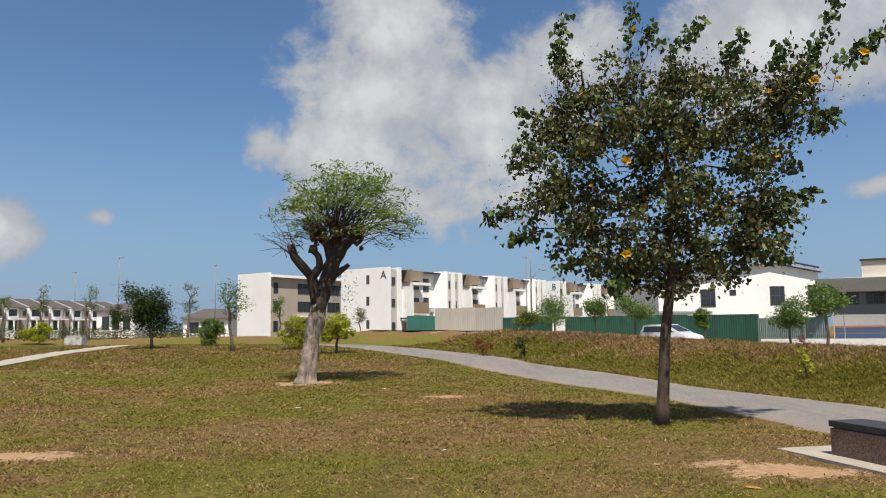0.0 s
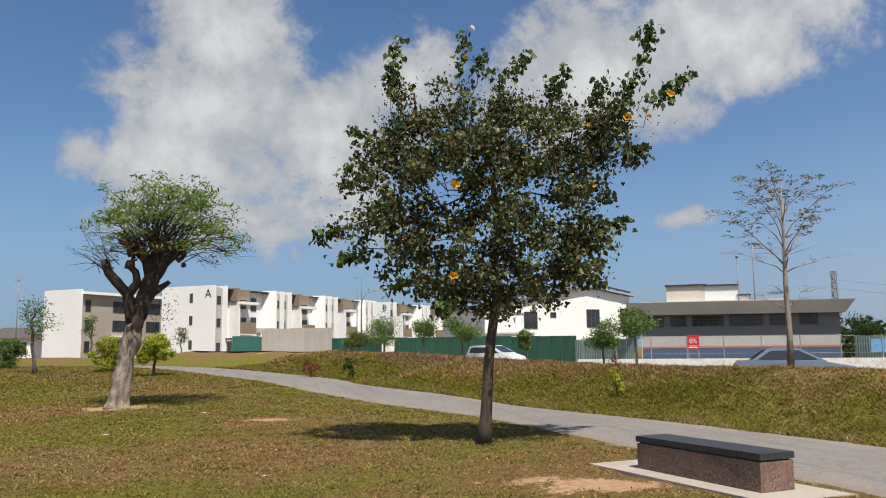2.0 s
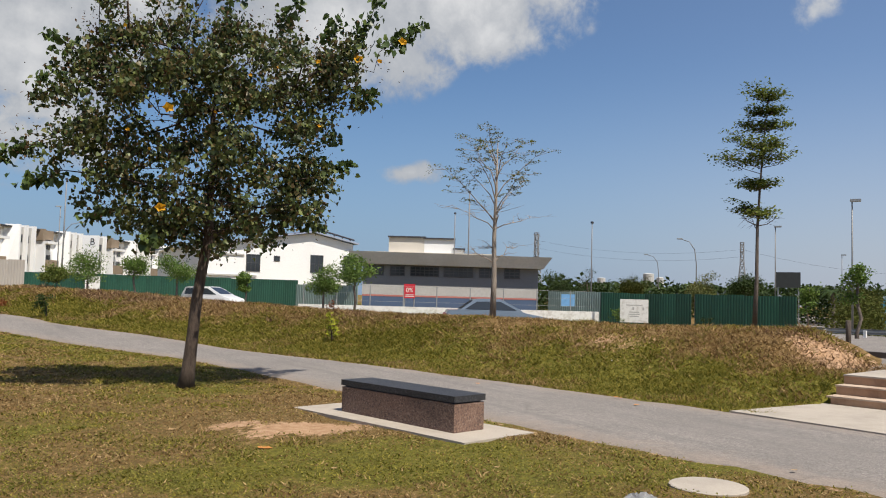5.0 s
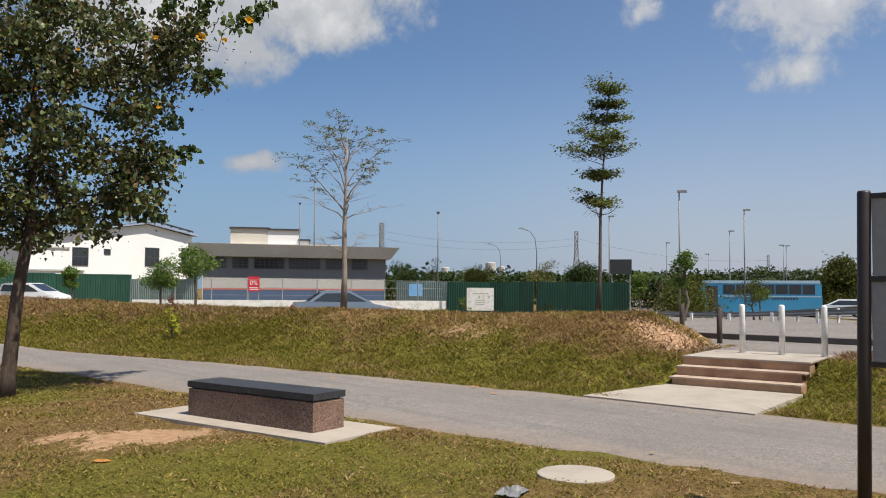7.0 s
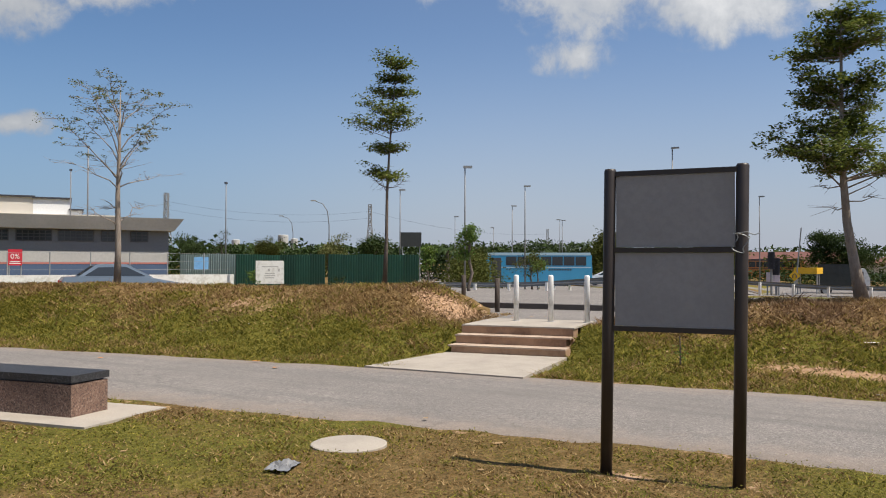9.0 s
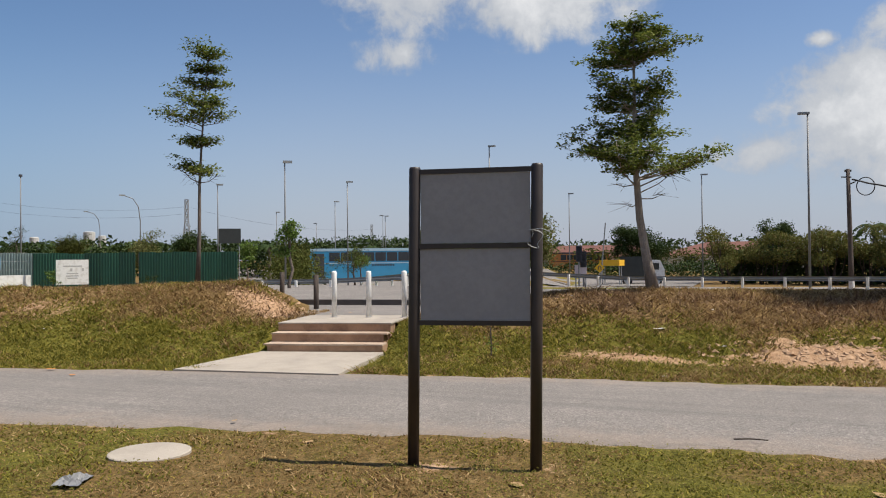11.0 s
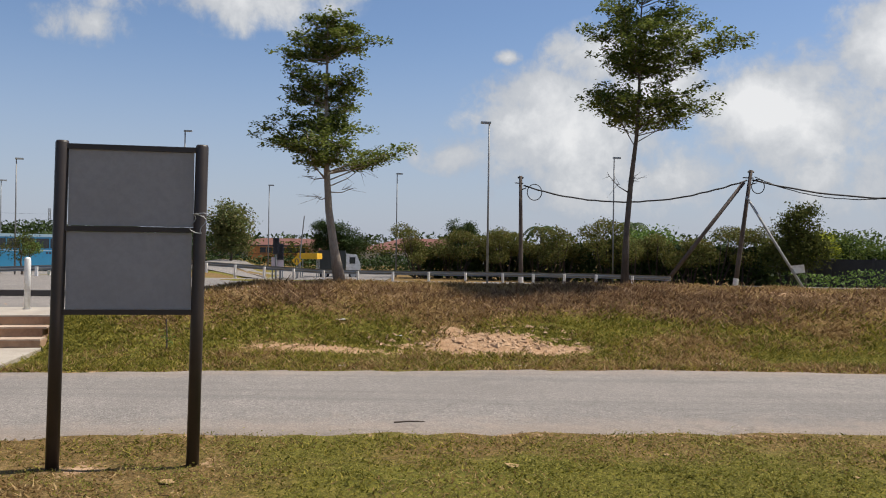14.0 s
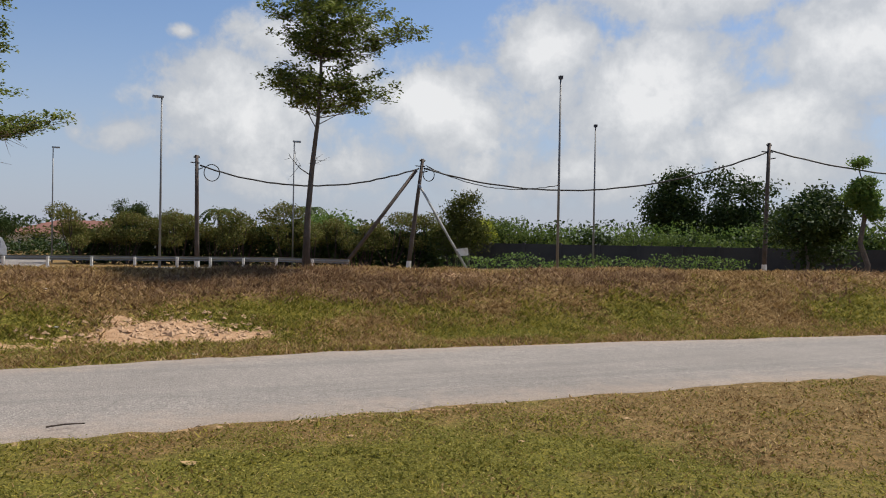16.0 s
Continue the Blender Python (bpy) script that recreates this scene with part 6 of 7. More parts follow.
def cable(a, b, sag, r, label, loops=()):
    c = bmesh.new()
    a, b = Vector(a), Vector(b)
    rr = np.random.RandomState(4)
    n = 30
    tube(c, [a.lerp(b, i / n) + Vector((0, 0, -sag * 4 * (i / n) * (1 - i / n) + .012 * rr.normal())) for i in range(n + 1)], [r] * (n + 1), 6)
    single("overhead_cable", c, M_CABLE, label, "cable", group="overhead cables", smooth=True)


cable((40.0, -4.7, 4.95), (37.6, -14.9, 5.15), .92, .038, "thick black overhead cable sagging between poles")
cable((37.5, -15.1, 5.15), (30.2, -30.1, 6.15), 1.45, .038, "thick black overhead cable sagging between poles")
cable((30.2, -30.3, 6.25), (22.0, -44.0, 5.6), 1.0, .038, "thick black overhead cable sagging between poles")
cable((37.5, -15.2, 5.3), (34.5, -21.0, 4.4), .6, .02, "thin loose black cable")
for c0, rad in (((40.0, -5.25, 4.62), .36), ((37.45, -15.35, 4.85), .3)):
    bm = bmesh.new()
    tube(bm, [Vector(c0) + Vector((0, rad * math.cos(t), rad * math.sin(t) * 1.1)) for t in np.linspace(0, 6.4, 26)], [.022] * 26, 6)
    single("cable_coil", bm, M_CABLE, "coil of spare black cable on the pole", "cable", smooth=True)


def pylon(x, y, h):
    p = thing("pylon", "distant steel lattice power pylon", "pylon", pose(x, y, 0, 0, 0, 30), "power pylons")
    bm = bmesh.new()
    w0, w1 = h * .09, h * .025
    lev = 9
    for k in range(lev):
        z0, z1 = h * k / lev, h * (k + 1) / lev
        a, b = w0 + (w1 - w0) * min(1, k / (lev * .7)), w0 + (w1 - w0) * min(1, (k + 1) / (lev * .7))
        c0 = [(-a, -a), (a, -a), (a, a), (-a, a)]
        c1 = [(-b, -b), (b, -b), (b, b), (-b, b)]
        for i in range(4):
            j = (i + 1) % 4
            r = h * .004
            for s, e in (((*c0[i], z0), (*c1[i], z1)), ((*c0[i], z0), (*c1[j], z1)), ((*c0[j], z0), (*c1[i], z1)), ((*c1[i], z1), (*c1[j], z1))):
                tube(bm, [s, e], [r, r], 3, False)
    for z in (.72, .84, .96):
        tube(bm, [(-h * .14, 0, h * z), (0, 0, h * (z + .02)), (h * .14, 0, h * z)], [h * .004] * 3, 3, False)
    part("lattice", bm, M_POLE, p)


pylon(235.5, 185.5, 23.5)
pylon(315.5, 151, 16.5)
pylon(196.5, 252.3, 28)
for x, y, z, r, lab in ((143, 139.5, 8.4, 1.3, "distant concrete tank tower"), (144.9, 137.6, 7.5, .9, "distant grey tank tower"), (148.4, 162, 7.7, 1.1, "distant blue-grey tank tower")):
    bm = bmesh.new()
    tube(bm, [(0, 0, -1), (0, 0, z * .55), (0, 0, z * .57), (0, 0, z), (0, 0, z + .15)], [r * .8, r * .8, r, r, r * .7], 14)
    single("tank_tower", bm, M_PALEGREY, lab, "tower", pose(x, y, 0), smooth=False)
for k, (a, b) in enumerate((((235.5, 185.5, 21), (196.5, 252.3, 25)), ((235.5, 185.5, 21), (315.5, 151, 14.5)), ((235.5, 185.5, 18.5), (196.5, 252.3, 22)))):
    cable(a, b, 3.0, .025, "thin distant high-voltage power line")


# ---------------------------------------------------------------- vehicles
M_TYRE = material("black_tyre_rubber", (0.02, 0.02, 0.021), .85, spread=.2, bump=0.0)
M_RIM = material("alloy_rim", (0.45, 0.46, 0.47), .35, metal=.8, spread=.1, bump=0.0)
M_LIGHT_RED = material("red_tail_light", (0.35, 0.015, 0.012), .25, spread=.1, bump=0.0)
M_LIGHT_CLEAR = material("clear_headlight", (0.7, 0.7, 0.7), .2, spread=.05, bump=0.0)


def paint(name, c):
    return material(name, c, .3, spread=.06, scale=1.0, bump=0.0, coat=.6)


def wheel(parent, x, y, r, w):
    bm = bmesh.new()
    tube(bm, [(x, y - w / 2, r), (x, y - w * .38, r), (x, y + w * .38, r), (x, y + w / 2, r)], [r * .9, r, r, r * .9], 18)
    t = part("wheel", bm, M_TYRE, parent)
    bm = bmesh.new()
    tube(bm, [(x, y - w * .54, r), (x, y + w * .54, r)], [r * .6, r * .6], 12)
    part("rim", bm, M_RIM, t)


def car(m, colour, label, L=4.4, Wd=1.75, H=1.45, hatch=False):
    c = thing("car", label, "car", m, "parked cars")
    if hatch:
        low = [(0, .35), (.02, .75), (.12, .95), (L * .78, .98), (L * .97, .78), (L, .55), (L * .99, .3), (.05, .28)]
        top = [(.10, .95), (.28, H - .06), (.6, H), (L * .52, H), (L * .80, .97)]
    else:
        low = [(0, .45), (.03, .82), (.12, .95), (L * .16, .98), (L * .72, .92), (L * .96, .72), (L, .5), (L * .985, .28), (.04, .28)]
        top = [(L * .13, .96), (L * .27, H - .05), (L * .36, H), (L * .52, H - .01), (L * .74, .92)]

    def loft(prof, w0, w1, split):
        bm = bmesh.new()
        a = [bm.verts.new((x, -(w0 if z < split else w1) / 2, z)) for x, z in prof]
        b = [bm.verts.new((x, (w0 if z < split else w1) / 2, z)) for x, z in prof]
        bm.faces.new(a)
        bm.faces.new(b[::-1])
        for i in range(len(prof)):
            j = (i + 1) % len(prof)
            bm.faces.new((a[i], b[i], b[j], a[j]))
        bevel(bm, .05, 2)
        return bm
    part("body", loft(low, Wd, Wd - .12, .7), colour, c)
    part("roof", loft(top, Wd - .14, Wd - .42, 1.1), colour, c)
    g = []
    for y in (-1, 1):
        bm = bmesh.new()
        q = [(top[0][0] + .22, 1.0), (top[1][0] + .1, H - .13), (top[3][0] - .02, H - .11), (top[4][0] - .3, .99)]
        v = [bm.verts.new((x, y * ((Wd - .14) / 2 - (.14 * (z - .97) / (H - .97)) + .006), z)) for x, z in q]
        w = [bm.verts.new((p.co.x, p.co.y - y * .02, p.co.z)) for p in v]
        bm.faces.new(v)
        bm.faces.new(w[::-1])
        part("side_window", bm, M_GLASS, c)
    for (x0, z0), (x1, z1), n in ((top[0], top[1], "rear_window"), (top[4], top[3], "windscreen")):
        bm = bmesh.new()
        s = -1 if n == "rear_window" else 1
        v = [bm.verts.new((x0 + (x1 - x0) * t + s * .012, y * (Wd / 2 - .2 - .1 * t), z0 + (z1 - z0) * t + .012)) for t, y in ((.12, -1), (.12, 1), (.9, 1), (.9, -1))]
        bm.faces.new(v)
        part(n, bm, M_GLASS, c)
    for y in (-1, 1):
        bm = bmesh.new()
        box(bm, -.015, .1, y * (Wd / 2 - .28) - .17, y * (Wd / 2 - .28) + .17, .68, .82)
        part("tail_light", bm, M_LIGHT_RED, c)
        bm = bmesh.new()
        box(bm, L - .2, L - .02, y * (Wd / 2 - .3) - .16, y * (Wd / 2 - .3) + .16, .6, .7)
        part("headlight", bm, M_LIGHT_CLEAR, c)
        for x in (.78, L - .85):
            wheel(c, x, y * (Wd / 2 - .1), .31, .2)
    return c


def at_ground(x, y, yaw, lift=.05):
    return pose(x, y, ground_z(x, y) + lift, 0, 0, yaw)


car(at_ground(17.6, 28.6, -28, .0), paint("silver_blue_paint", (.13, .17, .22)), "silver-blue saloon car parked behind the bank")
car(at_ground(12.9, 53.0, -50), paint("white_paint", (.72, .72, .72)), "white car parked on the side street", hatch=True, L=3.8, H=1.5)
car(at_ground(.75, 60.0, 60), paint("dark_red_paint", (.16, .03, .025)), "dark red hatchback parked by the enclosure", hatch=True, L=3.5, H=1.4)
car(at_ground(73.0, 26.5, 115), paint("white_paint", (.72, .72, .72)), "white car on the main road", hatch=True, L=4.0, H=1.5)


def coach(front, rear, z0, H, body_mat, band_mat, label, writing=True, doors=True):
    F, R = Vector((*front, 0)), Vector((*rear, 0))
    L = (R - F).length
    m = frame_of((F.x, F.y, z0), (R.x - F.x, R.y - F.y))
    b = thing("bus", label, "bus", m)
    bm = bmesh.new()
    box(bm, .12, L, 0, 2.4, .35, H * .58)
    bevel(bm, .08, 2)
    part("body", bm, body_mat, b)
    bm = bmesh.new()
    box(bm, .2, L - .04, .04, 2.36, H * .58, H * .92)
    bevel(bm, .06, 2)
    part("upper_body", bm, body_mat, b)
    bm = bmesh.new()
    box(bm, .3, L - .15, .02, 2.38, H * .92, H)
    bevel(bm, .1, 3)
    part("roof", bm, band_mat, b, "pale roof")
    n = 7
    x0, x1 = L * .2, L - .5
    for k in range(n):
        bm = bmesh.new()
        a = x0 + (x1 - x0) * k / n
        box(bm, a + .05, a + (x1 - x0) / n - .05, .015, .05, H * .62, H * .88)
        part("window", bm, M_GLASS, b)
    bm = bmesh.new()
    box(bm, .09, .2, .2, 2.2, H * .45, H * .9)
    part("windscreen", bm, M_GLASS, b)
    if doors:
        bm = bmesh.new()
        box(bm, L * .07, L * .16, -.012, .05, .4, H * .85)
        part("door", bm, M_FRAME, b, "dark folding door")
    bm = bmesh.new()
    box(bm, .2, L - .1, -.006, .03, H * .545, H * .575)
    part("trim_strip", bm, band_mat, b)
    if writing:
        for k in range(9):
            bm = bmesh.new()
            a = L * .60 + k * .24
            box(bm, a, a + .16, -.01, .03, H * .47, H * .525)
            part("lettering_bar", bm, M_DARK, b)
    for x in (L * .24, L * .77):
        wheel(b, x, .18, .46, .3)
        wheel(b, x, 2.2, .46, .3)


coach((64.7, 37.4), (69.3, 28.6), ground_z(66.5, 33) + .02, 3.1, paint("sky_blue_paint", (.045, .30, .52)), paint("pale_blue_paint", (.42, .58, .66)), "sky-blue coach driving on the main road")
coach((105.4, 24.3), (107.0, 16.4), ground_z(106, 20) + .02, 2.75, paint("orange_paint", (.52, .20, .05)), paint("dark_maroon_paint", (.06, .03, .03)), "orange and dark coach beyond the junction", False, False)


def truck():
    m = frame_of((61.6, 8.6, ground_z(61.7, 6.5) - .1), (.1, -1))
    t = thing("truck", "white-cab lorry with dark canvas cover", "truck", m)
    bm = bmesh.new()
    box(bm, 0, 2.1, 0, 1.8, .6, 2.2)
    bevel(bm, .12, 2)
    part("canvas_cover", bm, material("dark_canvas", (.05, .055, .05), .9), t, "dark canvas cover")
    bm = bmesh.new()
    v = [bm.verts.new((x, y, z)) for y in (.05, 1.75) for x, z in ((2.15, .5), (3.25, .5), (3.25, 1.2), (2.95, 1.9), (2.15, 1.95))]
    bm.faces.new(v[:5])
    bm.faces.new(v[5:][::-1])
    for i in range(5):
        bm.faces.new((v[i], v[5 + i], v[5 + (i + 1) % 5], v[(i + 1) % 5]))
    bevel(bm, .05, 2)
    part("cab", bm, M_WHITEPAINT, t, "white cab")
    block(t, "cab_window", M_GLASS, 2.4, 2.85, .03, .06, 1.2, 1.7)
    for x in (.5, 2.7):
        wheel(t, x, .12, .35, .2)
        wheel(t, x, 1.68, .35, .2)


truck()

# ---------------------------------------------------------------- signs and signals
def board(name, x, y, yaw, w, z0, z1, mat, label, legs=True, category="sign"):
    g = ground_z(x, y)
    b = thing(name, label, category, pose(x, y, g, 0, 0, yaw))
    bm = bmesh.new()
    box(bm, -w / 2, w / 2, -.03, .03, z0 - g, z1 - g)
    part("panel", bm, mat, b)
    if legs:
        for s in (-.42, .42):
            bm = bmesh.new()
            tube(bm, [(s * w, .06, -.2), (s * w, .06, z1 - g - .05)], [.04, .04], 8)
            part("leg", bm, M_GALV, b)
    return b


s = board("site_board", 32.6, 32.7, -45, 1.55, .45, 1.75, M_WHITEPAINT, "white site notice board in front of the hoarding")
for z, w in ((1.25, .9), (.62, .5), (.74, .6), (.86, .55)):
    bm = bmesh.new()
    box(bm, -w / 2, w / 2, -.036, -.03, z, z + .05)
    part("lettering_bar", bm, M_PALEGREY, s)
for x, z in ((-.05, 1.0), (.5, 1.0)):
    bm = bmesh.new()
    box(bm, x - .05, x + .05, -.036, -.03, z, z + .16)
    part("emblem", bm, M_PALEGREY, s)
s = board("white_board", 8.0, 59.5, -10, .95, .7, 2.4, M_WHITEPAINT, "upright white notice board on the green hoarding")
s = board("sale_sign", 26.0, 46.9, -32, .75, 1.45, 2.4, material("red_sign_face", (.55, .02, .04), .6, spread=.1, bump=0.0), "red sale sign tied to the wire fence")
lettering(s, "0%", Matrix.Translation((0, -.04, 2.05 - ground_z(26.0, 46.9))) @ Matrix.Rotation(radians(90), 4, "X"), .42, M_WHITEPAINT, .004).location.z = 1.85 - ground_z(26.0, 46.9)
for z, w in ((1.6, .6), (1.7, .5)):
    bm = bmesh.new()
    box(bm, -w / 2, w / 2, -.036, -.03, z - ground_z(26, 46.9) - .05, z - ground_z(26, 46.9))
    part("lettering_bar", bm, M_WHITEPAINT, s)
board("road_sign", 50.4, 35.6, -55, 1.6, 2.9, 4.0, material("dark_sign_back", (.03, .035, .035), .7, bump=0.0), "dark back of a road direction sign", True)
board("blue_sheet", 35.2, 41.5, -32, .9, 1.2, 2.0, material("blue_plastic_sheet", (.16, .36, .62), .5, spread=.2, scale=3), "blue plastic sheet hung on the fence", False, "sheet")
w = thing("warning_sign", "yellow diamond road warning sign on a post", "sign", pose(49.4, 8.1, ground_z(49.4, 8.1), 0, 0, -82))
bm = bmesh.new()
box(bm, -.22, .22, -.02, .02, -.22, .22, Matrix.Translation((0, 0, 1.2)) @ Matrix.Rotation(radians(45), 4, "Y"))
part("panel", bm, material("yellow_sign_face", (.80, .45, .01), .5, spread=.08, bump=0.0), w, "yellow diamond panel")
bm = bmesh.new()
tube(bm, [(-.09, -.03, 1.08), (-.09, -.03, 1.24), (0, -.03, 1.32), (.09, -.03, 1.24), (.09, -.03, 1.08)], [.028] * 5, 6)
part("symbol", bm, M_DARK, w, "black curved arrow mark")
bm = bmesh.new()
tube(bm, [(0, .05, -.2), (0, .05, 1.3)], [.04, .04], 8)
part("post", bm, M_GALV, w)
for x, y, z in ((47.3, 8.95, 2.28), (47.6, 8.75, 1.95)):
    g = ground_z(x, y)
    t = thing("traffic_light", "black traffic light on a grey post", "traffic light", pose(x, y, g, 0, 0, -80), "traffic lights")
    bm = bmesh.new()
    tube(bm, [(0, 0, -.2), (0, 0, z - g - .9)], [.06, .06], 8)
    part("post", bm, M_POLE, t)
    bm = bmesh.new()
    box(bm, -.18, .18, -.15, .15, z - g - .95, z - g)
    bevel(bm, .03, 2)
    part("signal_head", bm, M_DARK, t)
    for k in range(3):
        bm = bmesh.new()
        tube(bm, [(0, -.15, z - g - .17 - .3 * k), (0, -.27, z - g - .17 - .3 * k)], [.11, .11], 10, False)
        part("visor", bm, M_DARK, t)
board("placard", 47.5, 8.9, -82, .7, .55, 1.15, material("pale_pink_placard", (.6, .5, .52), .7, spread=.15, scale=6), "small pale placard by the traffic light", True)
bm = bmesh.new()
box(bm, -.75, .75, -.6, .6, 0, .42, Matrix.Translation((59.6, 8.9, .95)) @ Matrix.Rotation(-.1, 4, "Z") @ Matrix.Rotation(1.5, 4, "Z"))
k = thing("stall_canopy", "yellow roadside stall canopy", "canopy", pose(0, 0, 0))
part("awning", bm, material("yellow_awning", (.75, .42, .02), .7, spread=.1), k)
for dx, dy in ((-.5, -.1), (-.5, 1.1), (.5, -.1), (.5, 1.1)):
    bm = bmesh.new()
    tube(bm, [(59.6 + dx, 8.4 + dy, ground_z(59.6, 8.4) - .1), (59.6 + dx, 8.4 + dy, 1.1)], [.04, .04], 6)
    part("leg", bm, M_GALV, k)
bm = bmesh.new()
tube(bm, [(0, 0, -.2), (.3, -.4, 4.5)], [.05, .04], 7)
single("leaning_pole", bm, M_POLE, "thin leaning pole by the junction", "pole", pose(57.2, 9.4, ground_z(57.2, 9.4)))
b = thing("planter_box", "small stone-patterned box by the lawn", "box", pose(-28.6, 60.6, ground_z(-28.6, 60.6)))
block(b, "body", material("black_and_white_stone", (.4, .4, .39), .8, spread=.8, scale=3.0, dark=(.04, .04, .04)), -.65, .65, -.5, .5, -.1, .6)
block(b, "cap", M_CONCRETE, -.55, .55, -.42, .42, .6, .75)

# ---------------------------------------------------------------- vegetation beyond the bank
def put(x, y, top, w, seed, label, mat, **kw):
    g = ground_z(x, y)
    return far_tree((x, y, g - .05), top - g, w, seed, label, mat, **kw)


put(-18.6, 49.1, 5.25, 3.5, 51, "dense dark green park tree", M_LEAF_DARK, n=9000, trunk=.2, leaf=.15)
put(-34.6, 82.4, 5.2, 2.4, 52, "small dark tree by the houses", M_LEAF_DARK, n=2200, leaf=.17)
for i, (x, y, z, w) in enumerate([(-46.2, 82.4, 6.55, 1.9), (-40.8, 79.6, 6.9, 2.0), (-39.0, 86, 7.2, 2.4), (-26.4, 80.1, 7.1, 2.0), (-12.7, 45.8, 5.0, 2.3), (-16.7, 77.5, 5.7, 1.9), (-9.1, 80.6, 4.4, 1.7)]):
    put(x, y, z, w, 60 + i, "thin young park tree with light crown", M_LEAF_THIN if i == 6 else M_LEAF_BRIGHT, n=800, trunk=.42, leaf=.15, group="young park trees")
for i, (x, y, z, w) in enumerate([(-16.1, 53.0, 2.55, 1.45), (-9.3, 46.8, 2.55, 1.6), (-6.2, 42.3, 2.55, 1.6)]):
    g = ground_z(x, y)
    m = M_LEAF_BRIGHT if i == 0 else M_LEAF_YELLOW
    r = np.random.RandomState(80 + i)
    h = z - g
    bl = [(-.28 * w, 0, h * .52, .32 * w, .32 * w, .19 * h), (.24 * w, 0, h * .60, .36 * w, .36 * w, .20 * h), (0, 0, h * .82, .40 * w, .38 * w, .18 * h), (-.1 * w, 0, h * .25, .36 * w, .36 * w, .20 * h)]
    tree("topiary_shrub", (x, y, g - .05), zigzag(h * .4, 3, (0, 0), .03, i), .08, bl if i != 2 else bl[:3], 120, 5200, .12, m, M_BARK_DARK, 80 + i, "cloud-pruned topiary shrub with yellow-green foliage" if i else "small green cloud-pruned topiary shrub", spread=.11, shell=.75, tip=.008, min_h=.2, category="shrub", group="topiary shrubs")
bush((-31.6, 61.0, ground_z(-31.6, 61.0)), 2.1, 1.9, 84, "rounded yellow-green shrub on the lawn", M_LEAF_YELLOW, n=4200, leaf=.17)
bush((-29.9, 51.6, ground_z(-29.9, 51.6)), 1.0, 1.4, 85, "small dark shrub on the lawn", M_LEAF_BRIGHT, n=400, leaf=.12)
for i, (x, y, z, w) in enumerate([(6.8, 53.6, 4.0, 3.1), (9.6, 53.1, 3.9, 2.2), (11.9, 51.6, 3.9, 2.6), (4.5, 46.8, 2.6, 1.6), (16.8, 39.5, 3.35, 2.0), (16.5, 35.2, 3.7, 2.1), (13.1, 41.9, 2.9, .9)]):
    put(x, y, z, w, 90 + i, "young street tree with flat bright crown", M_LEAF_BRIGHT if i != 3 else M_LEAF_TIER, n=3600, trunk=.45, leaf=.13, group="street trees", flat=True)
bush(on(1.4, 39.0), .9, 1.1, 101, "red-green shrub planted on the bank", M_LEAF_RED, n=600, leaf=.11)
bush(on(3.2, 36.6), .9, 1.25, 102, "thin dark shrub planted on the bank", M_LEAF_DARK, n=420, leaf=.11)
bush(on(9.2, 21.0), .5, .95, 103, "small yellow-green sapling on the bank", M_LEAF_YELLOW, n=240, leaf=.09)
bush(on(11.3, 25.8), .45, .5, 104, "small red-leaved shrub on the bank", M_LEAF_RED, n=160, leaf=.06)
bush((32.2, 33.6, ground_z(32.2, 33.6)), 1.3, 1.2, 105, "green shrub beside the site board", M_LEAF_BRIGHT, n=420, leaf=.10)
bush((34.2, 28.9, ground_z(34.2, 28.9)), .9, 1.1, 106, "dark shrub below the hoarding", M_LEAF_DARK, n=300, leaf=.09)
